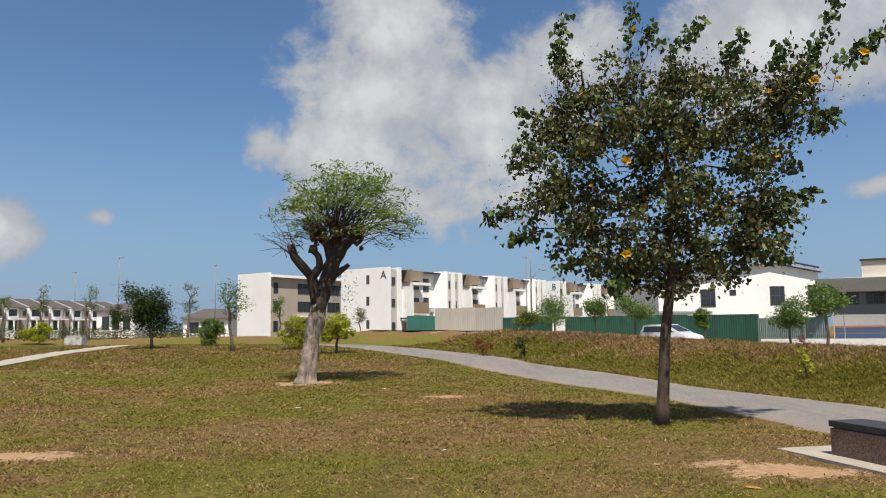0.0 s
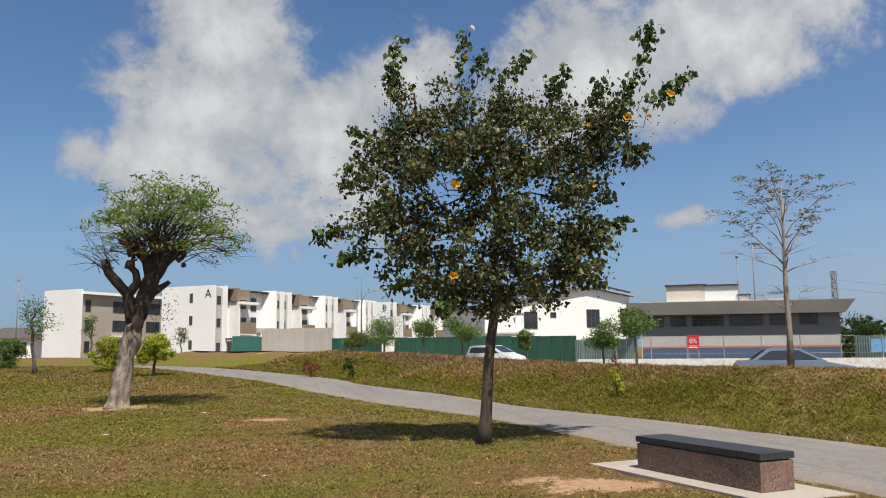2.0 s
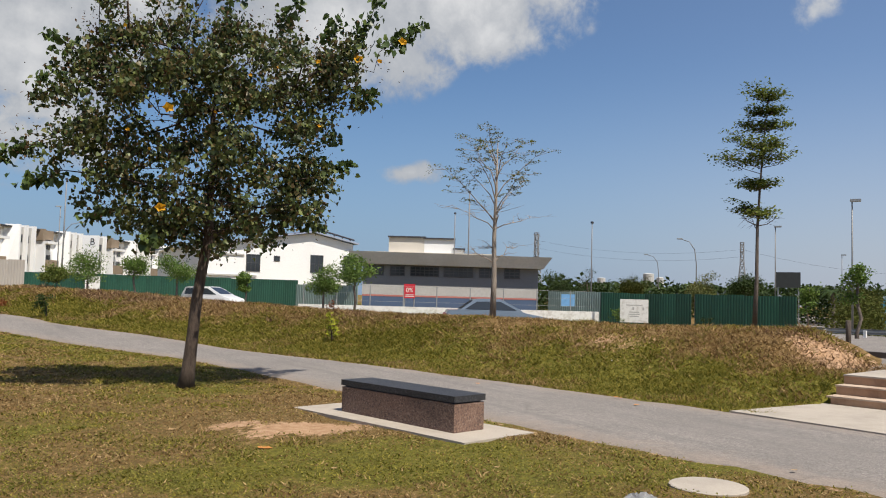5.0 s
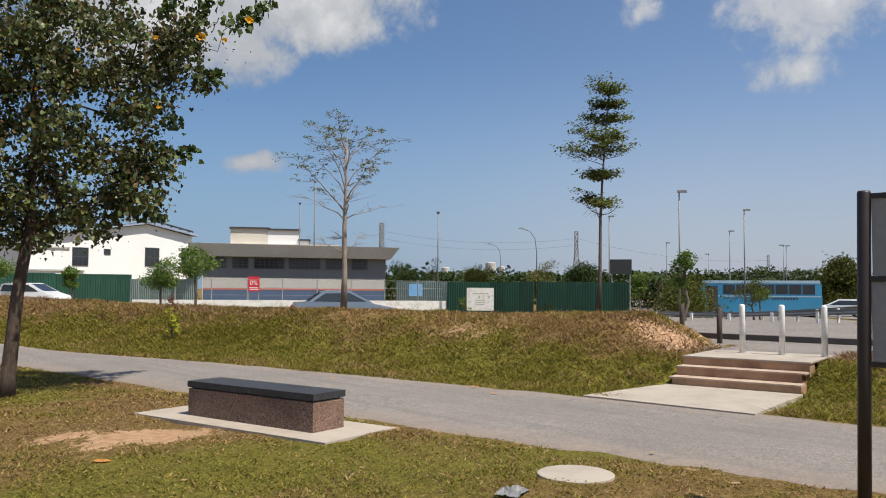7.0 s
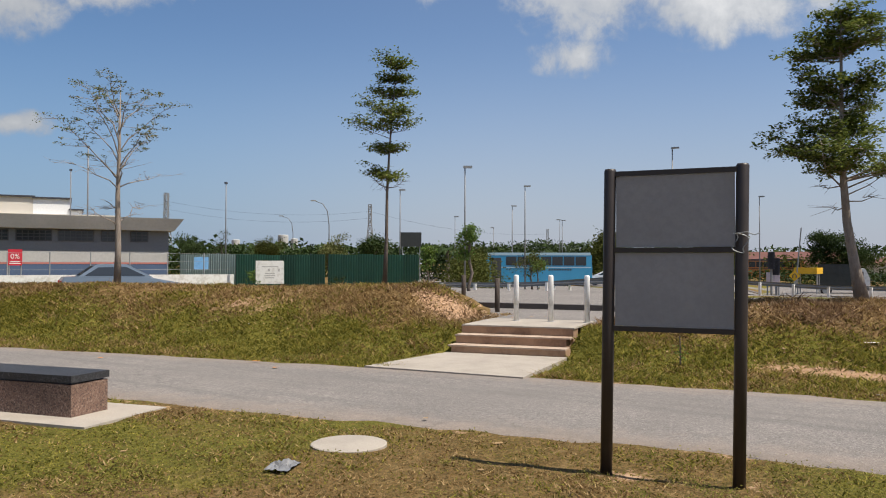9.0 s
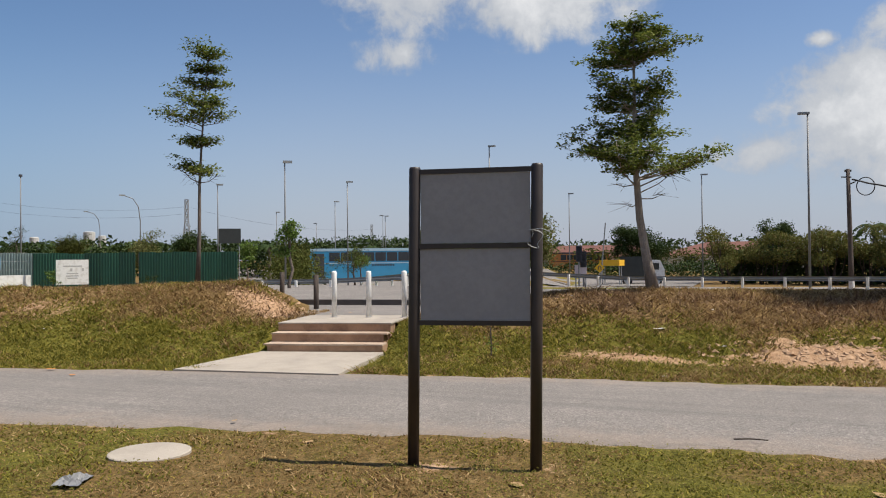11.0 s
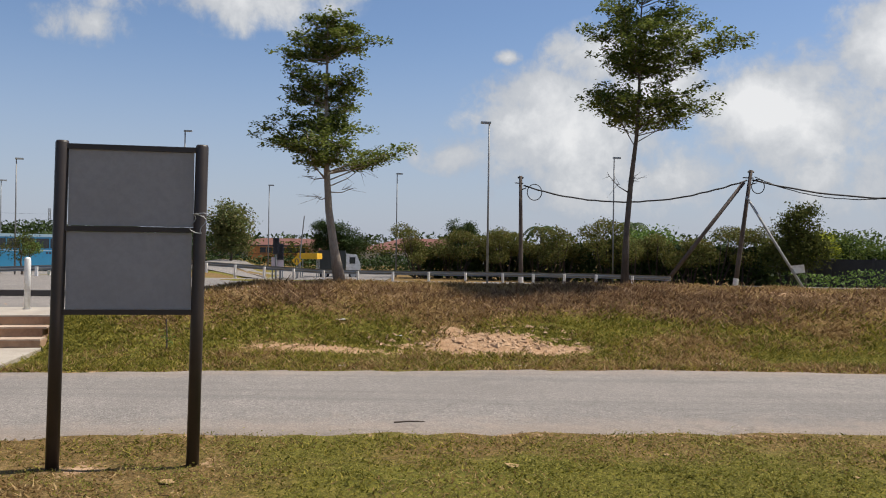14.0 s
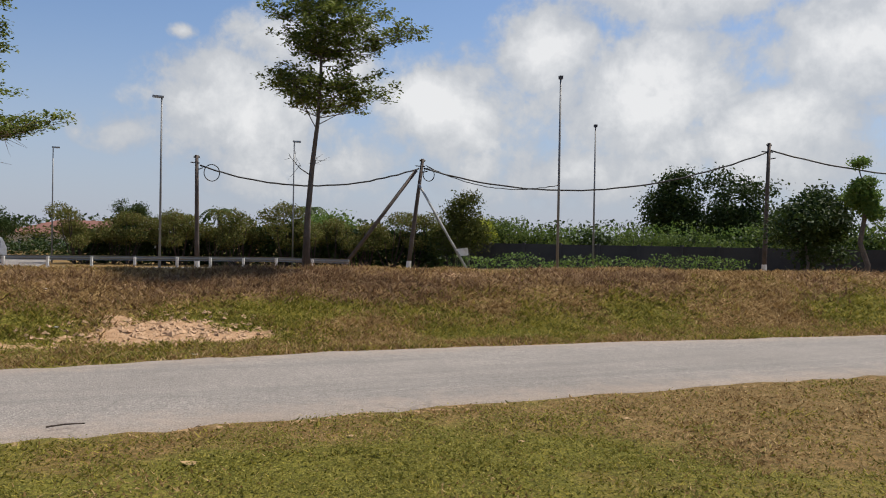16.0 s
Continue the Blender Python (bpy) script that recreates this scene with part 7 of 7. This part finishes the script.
for i, (x, y, z, w, m) in enumerate([(57.4, 69, 4.55, 3.6, M_LEAF_DARK), (56.2, 63.4, 5.2, 2.2, M_LEAF_DARK), (56.2, 56.6, 4.3, 3.2, M_LEAF_HEDGE), (56.7, 48.7, 4.1, 3.9, M_LEAF_THIN), (59, 45.9, 4.4, 3.4, M_LEAF_DARK), (37.1, 25.0, 2.8, 1.3, M_LEAF_BRIGHT), (28.9, 17.4, 3.7, 1.1, M_LEAF_BRIGHT), (44.5, 22.3, 2.7, 2.2, M_LEAF_HEDGE), (104, 58.6, 3.9, 5.5, M_LEAF_DARK), (92.8, 36.6, 5.2, 7.0, M_LEAF_HEDGE), (49.6, 24.4, 2.3, 1.6, M_LEAF_BRIGHT),
                                     (77.9, 19.4, 5.7, 6.0, M_LEAF_THIN), (94.4, 12.6, 5.1, 4.2, M_LEAF_DARK), (94.6, 9.3, 4.8, 4.4, M_LEAF_DARK), (90, -3.2, 6.0, 4.0, M_LEAF_DARK), (63.0, -17.0, 4.4, 6.0, M_LEAF_BRIGHT), (47.7, -22.3, 5.7, 4.0, M_LEAF_HEDGE), (54.5, -26.3, 2.9, 3.4, M_LEAF_YELLOW), (55.6, -28.6, 3.6, 3.6, M_LEAF_DARK), (58.7, -47.8, 7.9, 6.2, M_LEAF_DARK), (54.9, -52.1, 8.0, 7.4, M_LEAF_DARK), (58.4, -52.8, 7.0, 6.0, M_LEAF_DARK), (24.8, -27.1, 3.8, 4.0, M_LEAF_DARK), (22.1, -26.8, 5.4, 1.5, M_LEAF_BRIGHT)]):
    put(x, y, z, w, 120 + i, {M_LEAF_DARK: "dark green tree beyond the road", M_LEAF_HEDGE: "olive green tree beyond the road", M_LEAF_THIN: "pale thin-leaved tree beyond the road"}.get(m, "light green tree beyond the bank"), m, n=14000 if y < -45 else 9000 if w >= 4 or y < -21 else 5500 if w > 3 else 1300, leaf=.05 * w if w > 2 else .13, trunk=.08 if 3.5 < w and -28 < y < -26 else .18 if w > 3.5 else .4)


def palm(x, y, top, seed):
    g = ground_z(x, y)
    h = top - g
    p = thing("palm", "distant palm with drooping fronds", "palm", pose(x, y, g), "palms")
    bm = bmesh.new()
    tube(bm, [(0, 0, 0), (.05, 0, h * .4), (0, .05, h * .72)], [.2, .17, .14], 8)
    part("trunk", bm, M_BARK_GREY, p)
    r = np.random.RandomState(seed)
    for k in range(11):
        a, L = 6.283 * k / 11 + r.normal() * .15, h * r.uniform(.32, .42)
        rise_ = r.uniform(.3, 1.0)
        bm = bmesh.new()
        row = []
        for t in np.linspace(0, 1, 8):
            c = Vector((math.cos(a) * L * t, math.sin(a) * L * t, h * .72 + L * (rise_ * t - (.5 + rise_) * t * t)))
            s = Vector((-math.sin(a), math.cos(a), 0)) * L * .17 * math.sin(math.pi * min(1, t + .12)) + Vector((0, 0, -.05 * L))
            row.append((c, s))
        for (c0, s0), (c1, s1) in zip(row, row[1:]):
            for sg in (-1, 1):
                d0 = Vector((s0.x * sg, s0.y * sg, s0.z))
                d1 = Vector((s1.x * sg, s1.y * sg, s1.z))
                mid = (c0 + c1) / 2
                bm.faces.new([bm.verts.new(q) for q in (c0, mid, mid + d1, c0 + d0 + (c1 - c0) * .25)])
                bm.faces.new([bm.verts.new(q) for q in (mid, c1, c1 + d1 * .9, mid + d0 + (c1 - c0) * .2)])
        part("frond", bm, M_LEAF_DARK, p)


for i, (x, y, z) in enumerate([(75.6, 48.4, 4.4), (72, 44, 4.0), (78, 50, 4.6), (61.5, -8.6, 4.9), (70, -17.4, 5.9), (84, 40, 4.2)]):
    palm(x, y, z, 200 + i)


def thicket(line, depth, z_top, n, leaf, mat, seed, label, z_bot=-.5, name="hedge", wob=.5):
    """A long belt of shrubs and low trees too far off to count."""
    r = np.random.RandomState(seed)
    P = spline(line, 20)
    d = np.concatenate([[0], np.cumsum(np.linalg.norm(np.diff(P, axis=0), axis=1))])
    s = r.uniform(0, d[-1], n)
    x, y = np.interp(s, d, P[:, 0]), np.interp(s, d, P[:, 1])
    tops = np.interp(s, d, np.interp(d, np.linspace(0, d[-1], len(z_top)), z_top)) + wob * lumps(s, s * .3, 5.0, seed) * .5 + wob * .6 * lumps(s, s * .1, 1.7, seed + 1) * .5
    u = r.uniform(0, 1, n) ** .75
    z = z_bot + (tops - z_bot) * u
    off = r.normal(size=(n, 2)) * depth * (1.05 - .6 * u)[:, None]
    c = np.stack([x + off[:, 0], y + off[:, 1], z], 1)
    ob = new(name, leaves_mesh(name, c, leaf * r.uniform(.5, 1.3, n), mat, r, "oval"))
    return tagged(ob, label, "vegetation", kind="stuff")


def shrub_row(line, step, width, z_top, n, leaf, mat, seed, label, z_bot=-.5, name="hedge", ragged=.35):
    """A long row of grown-together shrubs: each has a domed leafy head of its own over bare dark stems."""
    r = np.random.RandomState(seed)
    P = spline(line, 20)
    d = np.concatenate([[0], np.cumsum(np.linalg.norm(np.diff(P, axis=0), axis=1))])
    stems, heads = bmesh.new(), []
    for s in np.arange(0, d[-1], step):
        s = s + r.normal() * step * .25
        x, y = np.interp(s, d, P[:, 0]) + r.normal() * .5, np.interp(s, d, P[:, 1]) + r.normal() * .5
        h = np.interp(s / d[-1], np.linspace(0, 1, len(z_top)), z_top) + r.normal() * ragged
        for _ in range(6):
            ox, oy = r.normal(size=2) * width * .45
            zc = z_bot + (h - z_bot) * r.uniform(.42, .93)
            k = width * r.uniform(.35, .6)
            heads.append((x + ox, y + oy, min(zc, h - k * .5), k, k, k * .62))
            tube(stems, [(x + ox * .2, y + oy * .2, z_bot), (x + ox * .7, y + oy * .7, (z_bot + zc) / 2), (x + ox, y + oy, zc)], [.05, .035, .02], 5, False)
    at = cloud_points(r, n, heads, .4) + r.normal(size=(n, 3)) * .09
    row = thing(name, label, "vegetation", kind="stuff")
    part("stems", stems, M_BARK_DARK, row)
    ob = new("leafage", leaves_mesh("leafage", at, leaf * r.uniform(.5, 1.3, n), mat, r, "oval", .15))
    ob.parent = row
    return row


M_LEAF_BELT = leaf_material("belt_leaves", [(0.055, 0.085, 0.018), (0.10, 0.15, 0.03), (0.16, 0.20, 0.05), (0.08, 0.12, 0.025)], 0.3, .7, .1)
M_LEAF_OLIVE = leaf_material("olive_hedge_leaves", [(0.075, 0.090, 0.020), (0.13, 0.145, 0.034), (0.21, 0.20, 0.058), (0.17, 0.12, 0.045), (0.10, 0.12, 0.03)], 0.3, .7, .1)
shrub_row([(64, 1.2), (60, -6), (54.5, -15), (49.5, -22)], 1.45, 1.55, [3.2, 3.4, 3.7, 3.3], 58000, .14, M_LEAF_OLIVE, 301, "long roadside hedge of olive green shrubs", ragged=.28)
# added dark leaves close the hedge's gaps; its inner shade is their colour
thicket([(65.2, 1.0), (61.4, -6.5), (55.8, -15.5), (51.3, -22)], .55, [2.0, 2.1, 2.3, 2.0], 20000, .34, M_LEAF_DARK, 302, "dark leaf fill inside the hedge standing in for its inner shade")
shrub_row([(62, -24), (50, -34), (38, -43), (24, -52), (5, -62)], 2.4, 2.5, [2.1, 2.4, 2.8, 3.1, 3.0], 46000, .2, M_LEAF_BELT, 303, "belt of mixed green trees beyond the boundary wall", ragged=.4)
# added backing of dark leaves hides sky gaps and paints the belt's inner shade
thicket([(62.5, -25), (50.5, -35), (38.5, -44), (24.5, -53), (5, -63)], .9, [2.0, 2.1, 2.3, 2.6, 2.6], 16000, .42, M_LEAF_DARK, 314, "dark leaf fill inside the tree belt standing in for its inner shade")
thicket([(60, -30), (48, -40), (34, -48), (20, -58)], 2.0, [2.6, 3.0, 3.1, 3.2], 14000, .22, M_LEAF_BRIGHT, 304, "bright green scrub beyond the boundary wall", wob=1.2)
thicket([(46, 28), (52, 31), (60, 36), (68, 41)], 1.3, [1.6, 2.4, 2.9, 2.6], 10000, .22, M_LEAF_HEDGE, 305, "tall scrub beyond the car park", wob=.8)
thicket([(58, 72), (66, 60), (80, 52), (100, 42), (108, 26)], 2.2, [3.0, 3.3, 3.6, 4.2, 3.4], 26000, .42, M_LEAF_DARK, 306, "distant dark tree line", wob=1.1)
thicket([(70, 95), (120, 100), (170, 70), (200, 20)], 6.0, [4.4, 5.0, 5.0, 5.0], 9000, 1.0, M_LEAF_DARK, 307, "far belt of trees on the horizon", wob=1.5)
thicket([(200, 20), (170, -60), (120, -120), (40, -160)], 6.0, [5.5, 6.0, 6.0, 6.0], 9000, 1.0, M_LEAF_DARK, 308, "far belt of trees on the horizon", wob=1.5)
thicket([(82, 32), (85, 20), (84, 8), (76, 1)], 1.0, [.9, 1.0, .8, 1.0], 6000, .3, M_LEAF_DARK, 315, "low dark shrubs beyond the junction", wob=.5)
thicket([(104, 20), (108, 5), (100, -8)], 1.5, [2.6, 2.8, 3.2], 3500, .4, M_LEAF_HEDGE, 309, "trees round the bungalows", wob=.9)
thicket([(-26, 90), (-40, 100), (-60, 120), (-90, 130)], 2.0, [2.0, 2.2, 2.6, 2.4], 9000, .24, M_LEAF_HEDGE, 310, "shrubs in front of the terraced houses", z_bot=.3, wob=1.0)
thicket([(-120, 190), (-60, 230), (20, 260), (80, 220)], 5.0, [4, 4.5, 5, 5], 7000, .9, M_LEAF_DARK, 311, "far belt of trees behind the houses", wob=1.0)
thicket([(39, -24.5), (36, -28.5), (33.5, -32)], .7, [.9, .8, .9], 2200, .14, M_LEAF_BRIGHT, 312, "low green scrub at the foot of the wall", z_bot=-.1, wob=.5)
thicket([(44, -20), (40, -25)], .7, [.7, .8], 1200, .14, M_LEAF_BRIGHT, 313, "low green scrub at the foot of the wall", z_bot=-.1, wob=.4)

# ---------------------------------------------------------------- grass
M_GREENBLADE = leaf_material("green_grass_blades", [(0.070, 0.074, 0.012), (0.208, 0.190, 0.028), (0.46, 0.375, 0.080)], .4, .8)
M_RUSTBLADE = leaf_material("dead_brown_scrub", [(0.10, 0.054, 0.028), (0.24, 0.145, 0.078), (0.48, 0.33, 0.19)], .3, .9)
M_STRAWBLADE = leaf_material("dry_grass_blades", [(0.12, 0.068, 0.025), (0.31, 0.195, 0.078), (0.60, 0.43, 0.215)], .35, .85)


def grass(name, n, area, seed, h, keep, label, lean, reach, far_off):
    """Short blades, each of its own lean and tone, green or dry as the patch of ground is."""
    r = np.random.RandomState(seed)
    x, y = r.uniform(area[0], area[1], n), r.uniform(area[2], area[3], n)
    d = np.hypot(x - .2, y + .2)
    thin = (r.uniform(size=n) < np.minimum(1, reach / d) * (1 - ss(far_off * .5, far_off, d))) & (d > 3.2)
    x, y, d = x[thin], y[thin], d[thin]
    ok = keep(x, y, r)
    x, y, d = x[ok], y[ok], d[ok]
    k = len(x)
    dry = dryness(x, y) + .30 * lumps(x, y, 2.3, seed) + .34 * fbm(x, y, .55, seed + 1) > r.normal(size=k) * .34 + .10
    brown = rust(x, y) > r.uniform(.15, 1.1, k)
    z = height(x, y) - .004
    a = r.uniform(0, 6.283, k)
    hh = h * r.uniform(.4, 1.5, k) * (1 + .04 * d) * (1 + .45 * fbm(x, y, .4, seed + 3)) * np.where(brown, 1.7, 1.0)
    w = (.0040 + .0007 * d) * r.uniform(.6, 1.5, k)
    tip = r.normal(size=(k, 2)) * lean * hh[:, None]
    v = np.empty((k, 3, 3))
    v[:, 0] = np.stack([x - w * np.cos(a), y - w * np.sin(a), z], 1)
    v[:, 1] = np.stack([x + w * np.cos(a), y + w * np.sin(a), z], 1)
    v[:, 2] = np.stack([x + tip[:, 0], y + tip[:, 1], z + hh], 1)
    me = bpy.data.meshes.new(name)
    me.vertices.add(k * 3)
    me.vertices.foreach_set("co", v.ravel().astype(np.float32))
    me.loops.add(k * 3)
    me.loops.foreach_set("vertex_index", np.arange(k * 3, dtype=np.int32))
    me.polygons.add(k)
    me.polygons.foreach_set("loop_start", np.arange(0, k * 3, 3, dtype=np.int32))
    me.materials.append(M_GREENBLADE)
    me.materials.append(M_STRAWBLADE)
    me.materials.append(M_RUSTBLADE)
    me.polygons.foreach_set("material_index", np.where(brown, 2, dry).astype(np.int32))
    me.update(calc_edges=True)
    return tagged(new(name, me), label, "grass", kind="stuff")


def on_lawn(x, y, r):
    nd = beyond(x, y, NEAR_LINE)
    u = (x - 5.02) * .975 + (y - 7.75) * .222
    w = -(x - 5.02) * .222 + (y - 7.75) * .975
    pad = (u > -.35) & (u < .88) & (w > -.52) & (w < 2.87)
    foot = (beyond(x, y, np.array(FOOT_A)) < .1) & (beyond(x, y, np.array(FOOT_B)) > -.1)
    cover = np.hypot(x - 5.70, y - 4.61) < .38
    return (nd < .0 + .05 * r.normal(size=len(x))) & ~pad & ~cover & ~foot & (bareness(x, y) < r.uniform(.25, .75, len(x)))


def on_bank(x, y, r):
    f = beyond(x, y, FAR_LINE)
    s, u = step_coords(x, y)
    st = (s > -.08) & (s < 2.2) & (u > -2.6)
    return (f > .02 + .05 * r.normal(size=len(x))) & (f < 6.5) & ~st & (bareness(x, y) < r.uniform(.2, .8, len(x)))


grass("lawn_grass", 1750000, (-20, 7.6, -9, 36), 401, .016, on_lawn, "short mown grass, green with dry straw patches", 1.2, 6.5, 44)
grass("lawn_grass", 450000, (-42, 4, 33, 74), 407, .022, on_lawn, "short mown grass on the far lawn", 1.2, 60.0, 170)
grass("bank_grass", 1100000, (5, 20, -20, 26), 403, .034, on_bank, "rough grass on the bank, green below and dry above", 1.1, 11.0, 32)
grass("bank_grass", 700000, (-8, 16, 18, 50), 405, .034, on_bank, "rough grass on the far end of the bank", 1.1, 20.0, 80)


def turf_leaves(n, area, seed, keep, size, label):
    """Small broad leaves of creeping weeds, in loose patches where the turf is green."""
    r = np.random.RandomState(seed)
    x, y = r.uniform(area[0], area[1], n), r.uniform(area[2], area[3], n)
    d = np.hypot(x - .2, y + .2)
    ok = (d > 3.4) & (r.uniform(size=n) < np.minimum(1, 6.0 / d))
    x, y, d = x[ok], y[ok], d[ok]
    ok = keep(x, y, r)
    x, y, d = x[ok], y[ok], d[ok]
    patch = .55 * fbm(x, y, 1.3, seed + 2) + .6 * fbm(x, y, .28, seed + 3) - .8 * dryness(x, y) - .5 * rust(x, y)
    ok = patch > r.normal(size=len(x)) * .16 + .36
    x, y, d = x[ok], y[ok], d[ok]
    at = np.stack([x, y, height(x, y) + .012 + .022 * np.abs(r.normal(size=len(x)))], 1)
    ob = new("turf_weeds", leaves_mesh("turf_weeds", at, size * (1 + .05 * d) * r.uniform(.6, 1.4, len(x)), M_WEED, r, "oval", .1, .35))
    return tagged(ob, label, "grass", kind="stuff")


M_WEED = leaf_material("creeping_weed_leaves", [(0.095, 0.098, 0.018), (0.195, 0.188, 0.034), (0.37, 0.33, 0.09), (0.135, 0.135, 0.024)], .4, .75, .1)
turf_leaves(520000, (-4, 7.6, -9, 12), 411, on_lawn, .0145, "small-leaved green weeds creeping through the lawn")
turf_leaves(360000, (7, 16, -18, 20), 413, on_bank, .021, "small-leaved green weeds on the foot of the bank")


# ---------------------------------------------------------------- litter, stones, fallen leaves
def dead_leaf(x, y, size, seed, mat, label, name="fallen_leaf", group="fallen leaves"):
    r = np.random.RandomState(seed)
    bm = bmesh.new()
    n = 7
    ring = [bm.verts.new((size * (.45 + .12 * r.normal()) * math.cos(6.283 * k / n), size * .62 * (.8 + .2 * r.normal()) * math.sin(6.283 * k / n), .006 + size * .07 * r.uniform(0, 1))) for k in range(n)]
    c = bm.verts.new((0, 0, .008))
    for k in range(n):
        bm.faces.new((c, ring[k], ring[(k + 1) % n]))
    single(name, bm, mat, label, "litter" if name == "litter" else "leaf", pose(x, y, path_z(x, y) + .004, 0, 0, r.uniform(0, 360)), group)


def path_z(x, y):
    on_it = beyond(np.array([x]), np.array([y]), FAR_LINE)[0] < 0 < beyond(np.array([x]), np.array([y]), NEAR_LINE)[0]
    return float(rise(y)) + .035 if on_it else ground_z(x, y)


M_DEAD = material("dead_leaf", (.36, .23, .10), .8, spread=.4, scale=20)
M_ORANGE = material("orange_dead_leaf", (.50, .20, .04), .8, spread=.3, scale=20)
M_SCRAP = material("white_scrap", (.68, .66, .62), .7, spread=.15, scale=20)
for i, (x, y, s) in enumerate([(-.81, 8.46, .16), (2.19, 9.46, .16), (6.43, 3.50, .15), (5.67, 1.39, .16), (6.19, -.96, .18), (6.45, -4.71, .12), (1.2, 8.0, .1), (.3, 7.4, .1), (3.0, 6.6, .1), (4.4, 6.0, .1), (5.6, 3.2, .09), (6.6, -2.2, .1), (6.0, -3.4, .09), (5.2, -4.2, .1), (-2.5, 9.2, .12), (-3.6, 12, .12), (1.9, 11.0, .12), (6.9, 4.6, .1)]):
    dead_leaf(x, y, s * .65, 500 + i, M_DEAD, "dry curled fallen leaf on the grass")
for i, (x, y, s) in enumerate([(2.79, 7.94, .2), (9.3, 9.5, .2), (8.9, 8.7, .16), (9.9, 10.4, .16), (10.3, 9.2, .2), (10.7, 8.9, .18), (11.0, 10.0, .16), (8.2, 12.0, .15)]):
    dead_leaf(x, y, s * .7, 540 + i, M_ORANGE, "orange fallen leaf beside the path")
for i, (x, y, s) in enumerate([(-3.65, 17.15, .3), (-2.16, 22.14, .35), (-.44, 10.55, .18), (11.6, 12.1, .2), (9.6, 14.6, .25), (10.1, 14.0, .22), (15.43, .95, .2), (14.9, .4, .14), (13.9, 1.2, .3), (13.4, .2, .2), (14.7, 2.5, .15), (15.3, -1.9, .16), (15.5, 3.0, .16), (14.0, 3.3, .13), (18.6, -12.0, .25), (11.9, -4.5, .22), (12.2, -6.0, .2), (12.0, -8.5, .22), (16.0, -7.5, .18), (11.5, -1.6, .25), (11.3, .9, .16)]):
    dead_leaf(x, y, s * .55, 570 + i, M_SCRAP, "scrap of white litter on the grass", "litter", "scraps of litter")
bm = bmesh.new()
tube(bm, [(0, 0, .012), (.14, .01, .016), (.28, -.01, .012)], [.008, .007, .005], 6)
single("stick", bm, M_BARK_DARK, "thin dark stick lying on the path", "stick", pose(7.52, -.02, path_z(7.52, -.02), 0, 0, -80))
bm = bmesh.new()
r = np.random.RandomState(77)
g = 9
vv = [[bm.verts.new((.038 * (i - g / 2) * (1 + .2 * r.normal()), .026 * (j - g / 2), .012 + .035 * abs(r.normal()) * math.exp(-((i - 4) ** 2 + (j - 4) ** 2) / 12))) for i in range(g)] for j in range(g)]
for j in range(g - 1):
    for i in range(g - 1):
        bm.faces.new((vv[j][i], vv[j][i + 1], vv[j + 1][i + 1], vv[j + 1][i]))
single("plastic_bag", bm, material("crumpled_grey_plastic", (.22, .218, .215), .3, spread=.45, scale=15), "crumpled translucent plastic bag on the grass", "plastic bag", pose(4.78, 4.52, ground_z(4.78, 4.52) + .002, 0, 0, 20))


def rubble(name, n, cx, cy, sx, sy, seed, label, mat, size):
    """Loose clods and stones, too many to count."""
    r = np.random.RandomState(seed)
    verts, faces = [], []
    for _ in range(n):
        x, y = cx + r.normal() * sx, cy + r.normal() * sy
        s = size * r.uniform(.3, 1.2) ** 1.5
        z = ground_z(x, y)
        o = len(verts)
        for dx, dy, dz in ((1, 0, 0), (0, 1, 0), (-1, 0, 0), (0, -1, 0), (.2, .1, .9), (0, 0, -.6)):
            verts.append((x + s * (dx + .3 * r.normal()), y + s * (dy + .3 * r.normal()), z + s * .7 * (dz + .2 * r.normal())))
        for a, b_ in ((0, 1), (1, 2), (2, 3), (3, 0)):
            faces += [(o + a, o + b_, o + 4), (o + b_, o + a, o + 5)]
    return tagged(new(name, raw_mesh(name, verts, faces, mat)), label, "rubble", kind="stuff")


M_CLOD = material("orange_clay_clods", (.42, .27, .16), .95, spread=.3, scale=8)
rubble("rubble", 420, 13.05, -1.2, .32, .75, 601, "loose orange clay clods and stones on the bank", M_CLOD, .05)
rubble("rubble", 90, 12.9, 1.0, .2, 1.4, 602, "loose clay clods along the bank", M_CLOD, .035)
rubble("rubble", 260, 15.1, 9.2, .6, .55, 603, "broken clods of earth at the end of the bank", M_CLOD, .06)
rubble("rubble", 120, 15.6, 12.5, .8, 3.0, 604, "loose earth clods along the crest", M_CLOD, .035)

bm = bmesh.new()
tube(bm, [(-.11, 0, .03), (-.07, .01, .055), (0, 0, .065), (.07, -.01, .05), (.11, 0, .025)], [.02, .05, .06, .05, .02], 9)
single("wrapper", bm, material("orange_and_white_wrapper", (.75, .33, .12), .45, spread=.5, scale=9, dark=(.8, .75, .68)), "crumpled orange and white wrapper on the grass", "wrapper", pose(4.95, .28, ground_z(4.95, .28), 0, 0, 80))

# a thin stake planted in the bank
k = thing("garden_stake", "thin wooden stake with a small sprig on the bank", "stake", pose(12.4, 3.65, ground_z(12.4, 3.65)))
bm = bmesh.new()
tube(bm, [(0, 0, -.08), (.01, 0, .2), (.0, .01, .46)], [.012, .011, .009], 6)
part("stick", bm, M_BARK_GREY, k)
r = np.random.RandomState(88)
sprig = new("sprig", leaves_mesh("sprig", np.array((.0, .0, .2)) + r.normal(size=(26, 3)) * np.array((.05, .05, .1)), np.full(26, .05), M_LEAF_BRIGHT, r, "oval"))
sprig.parent = k
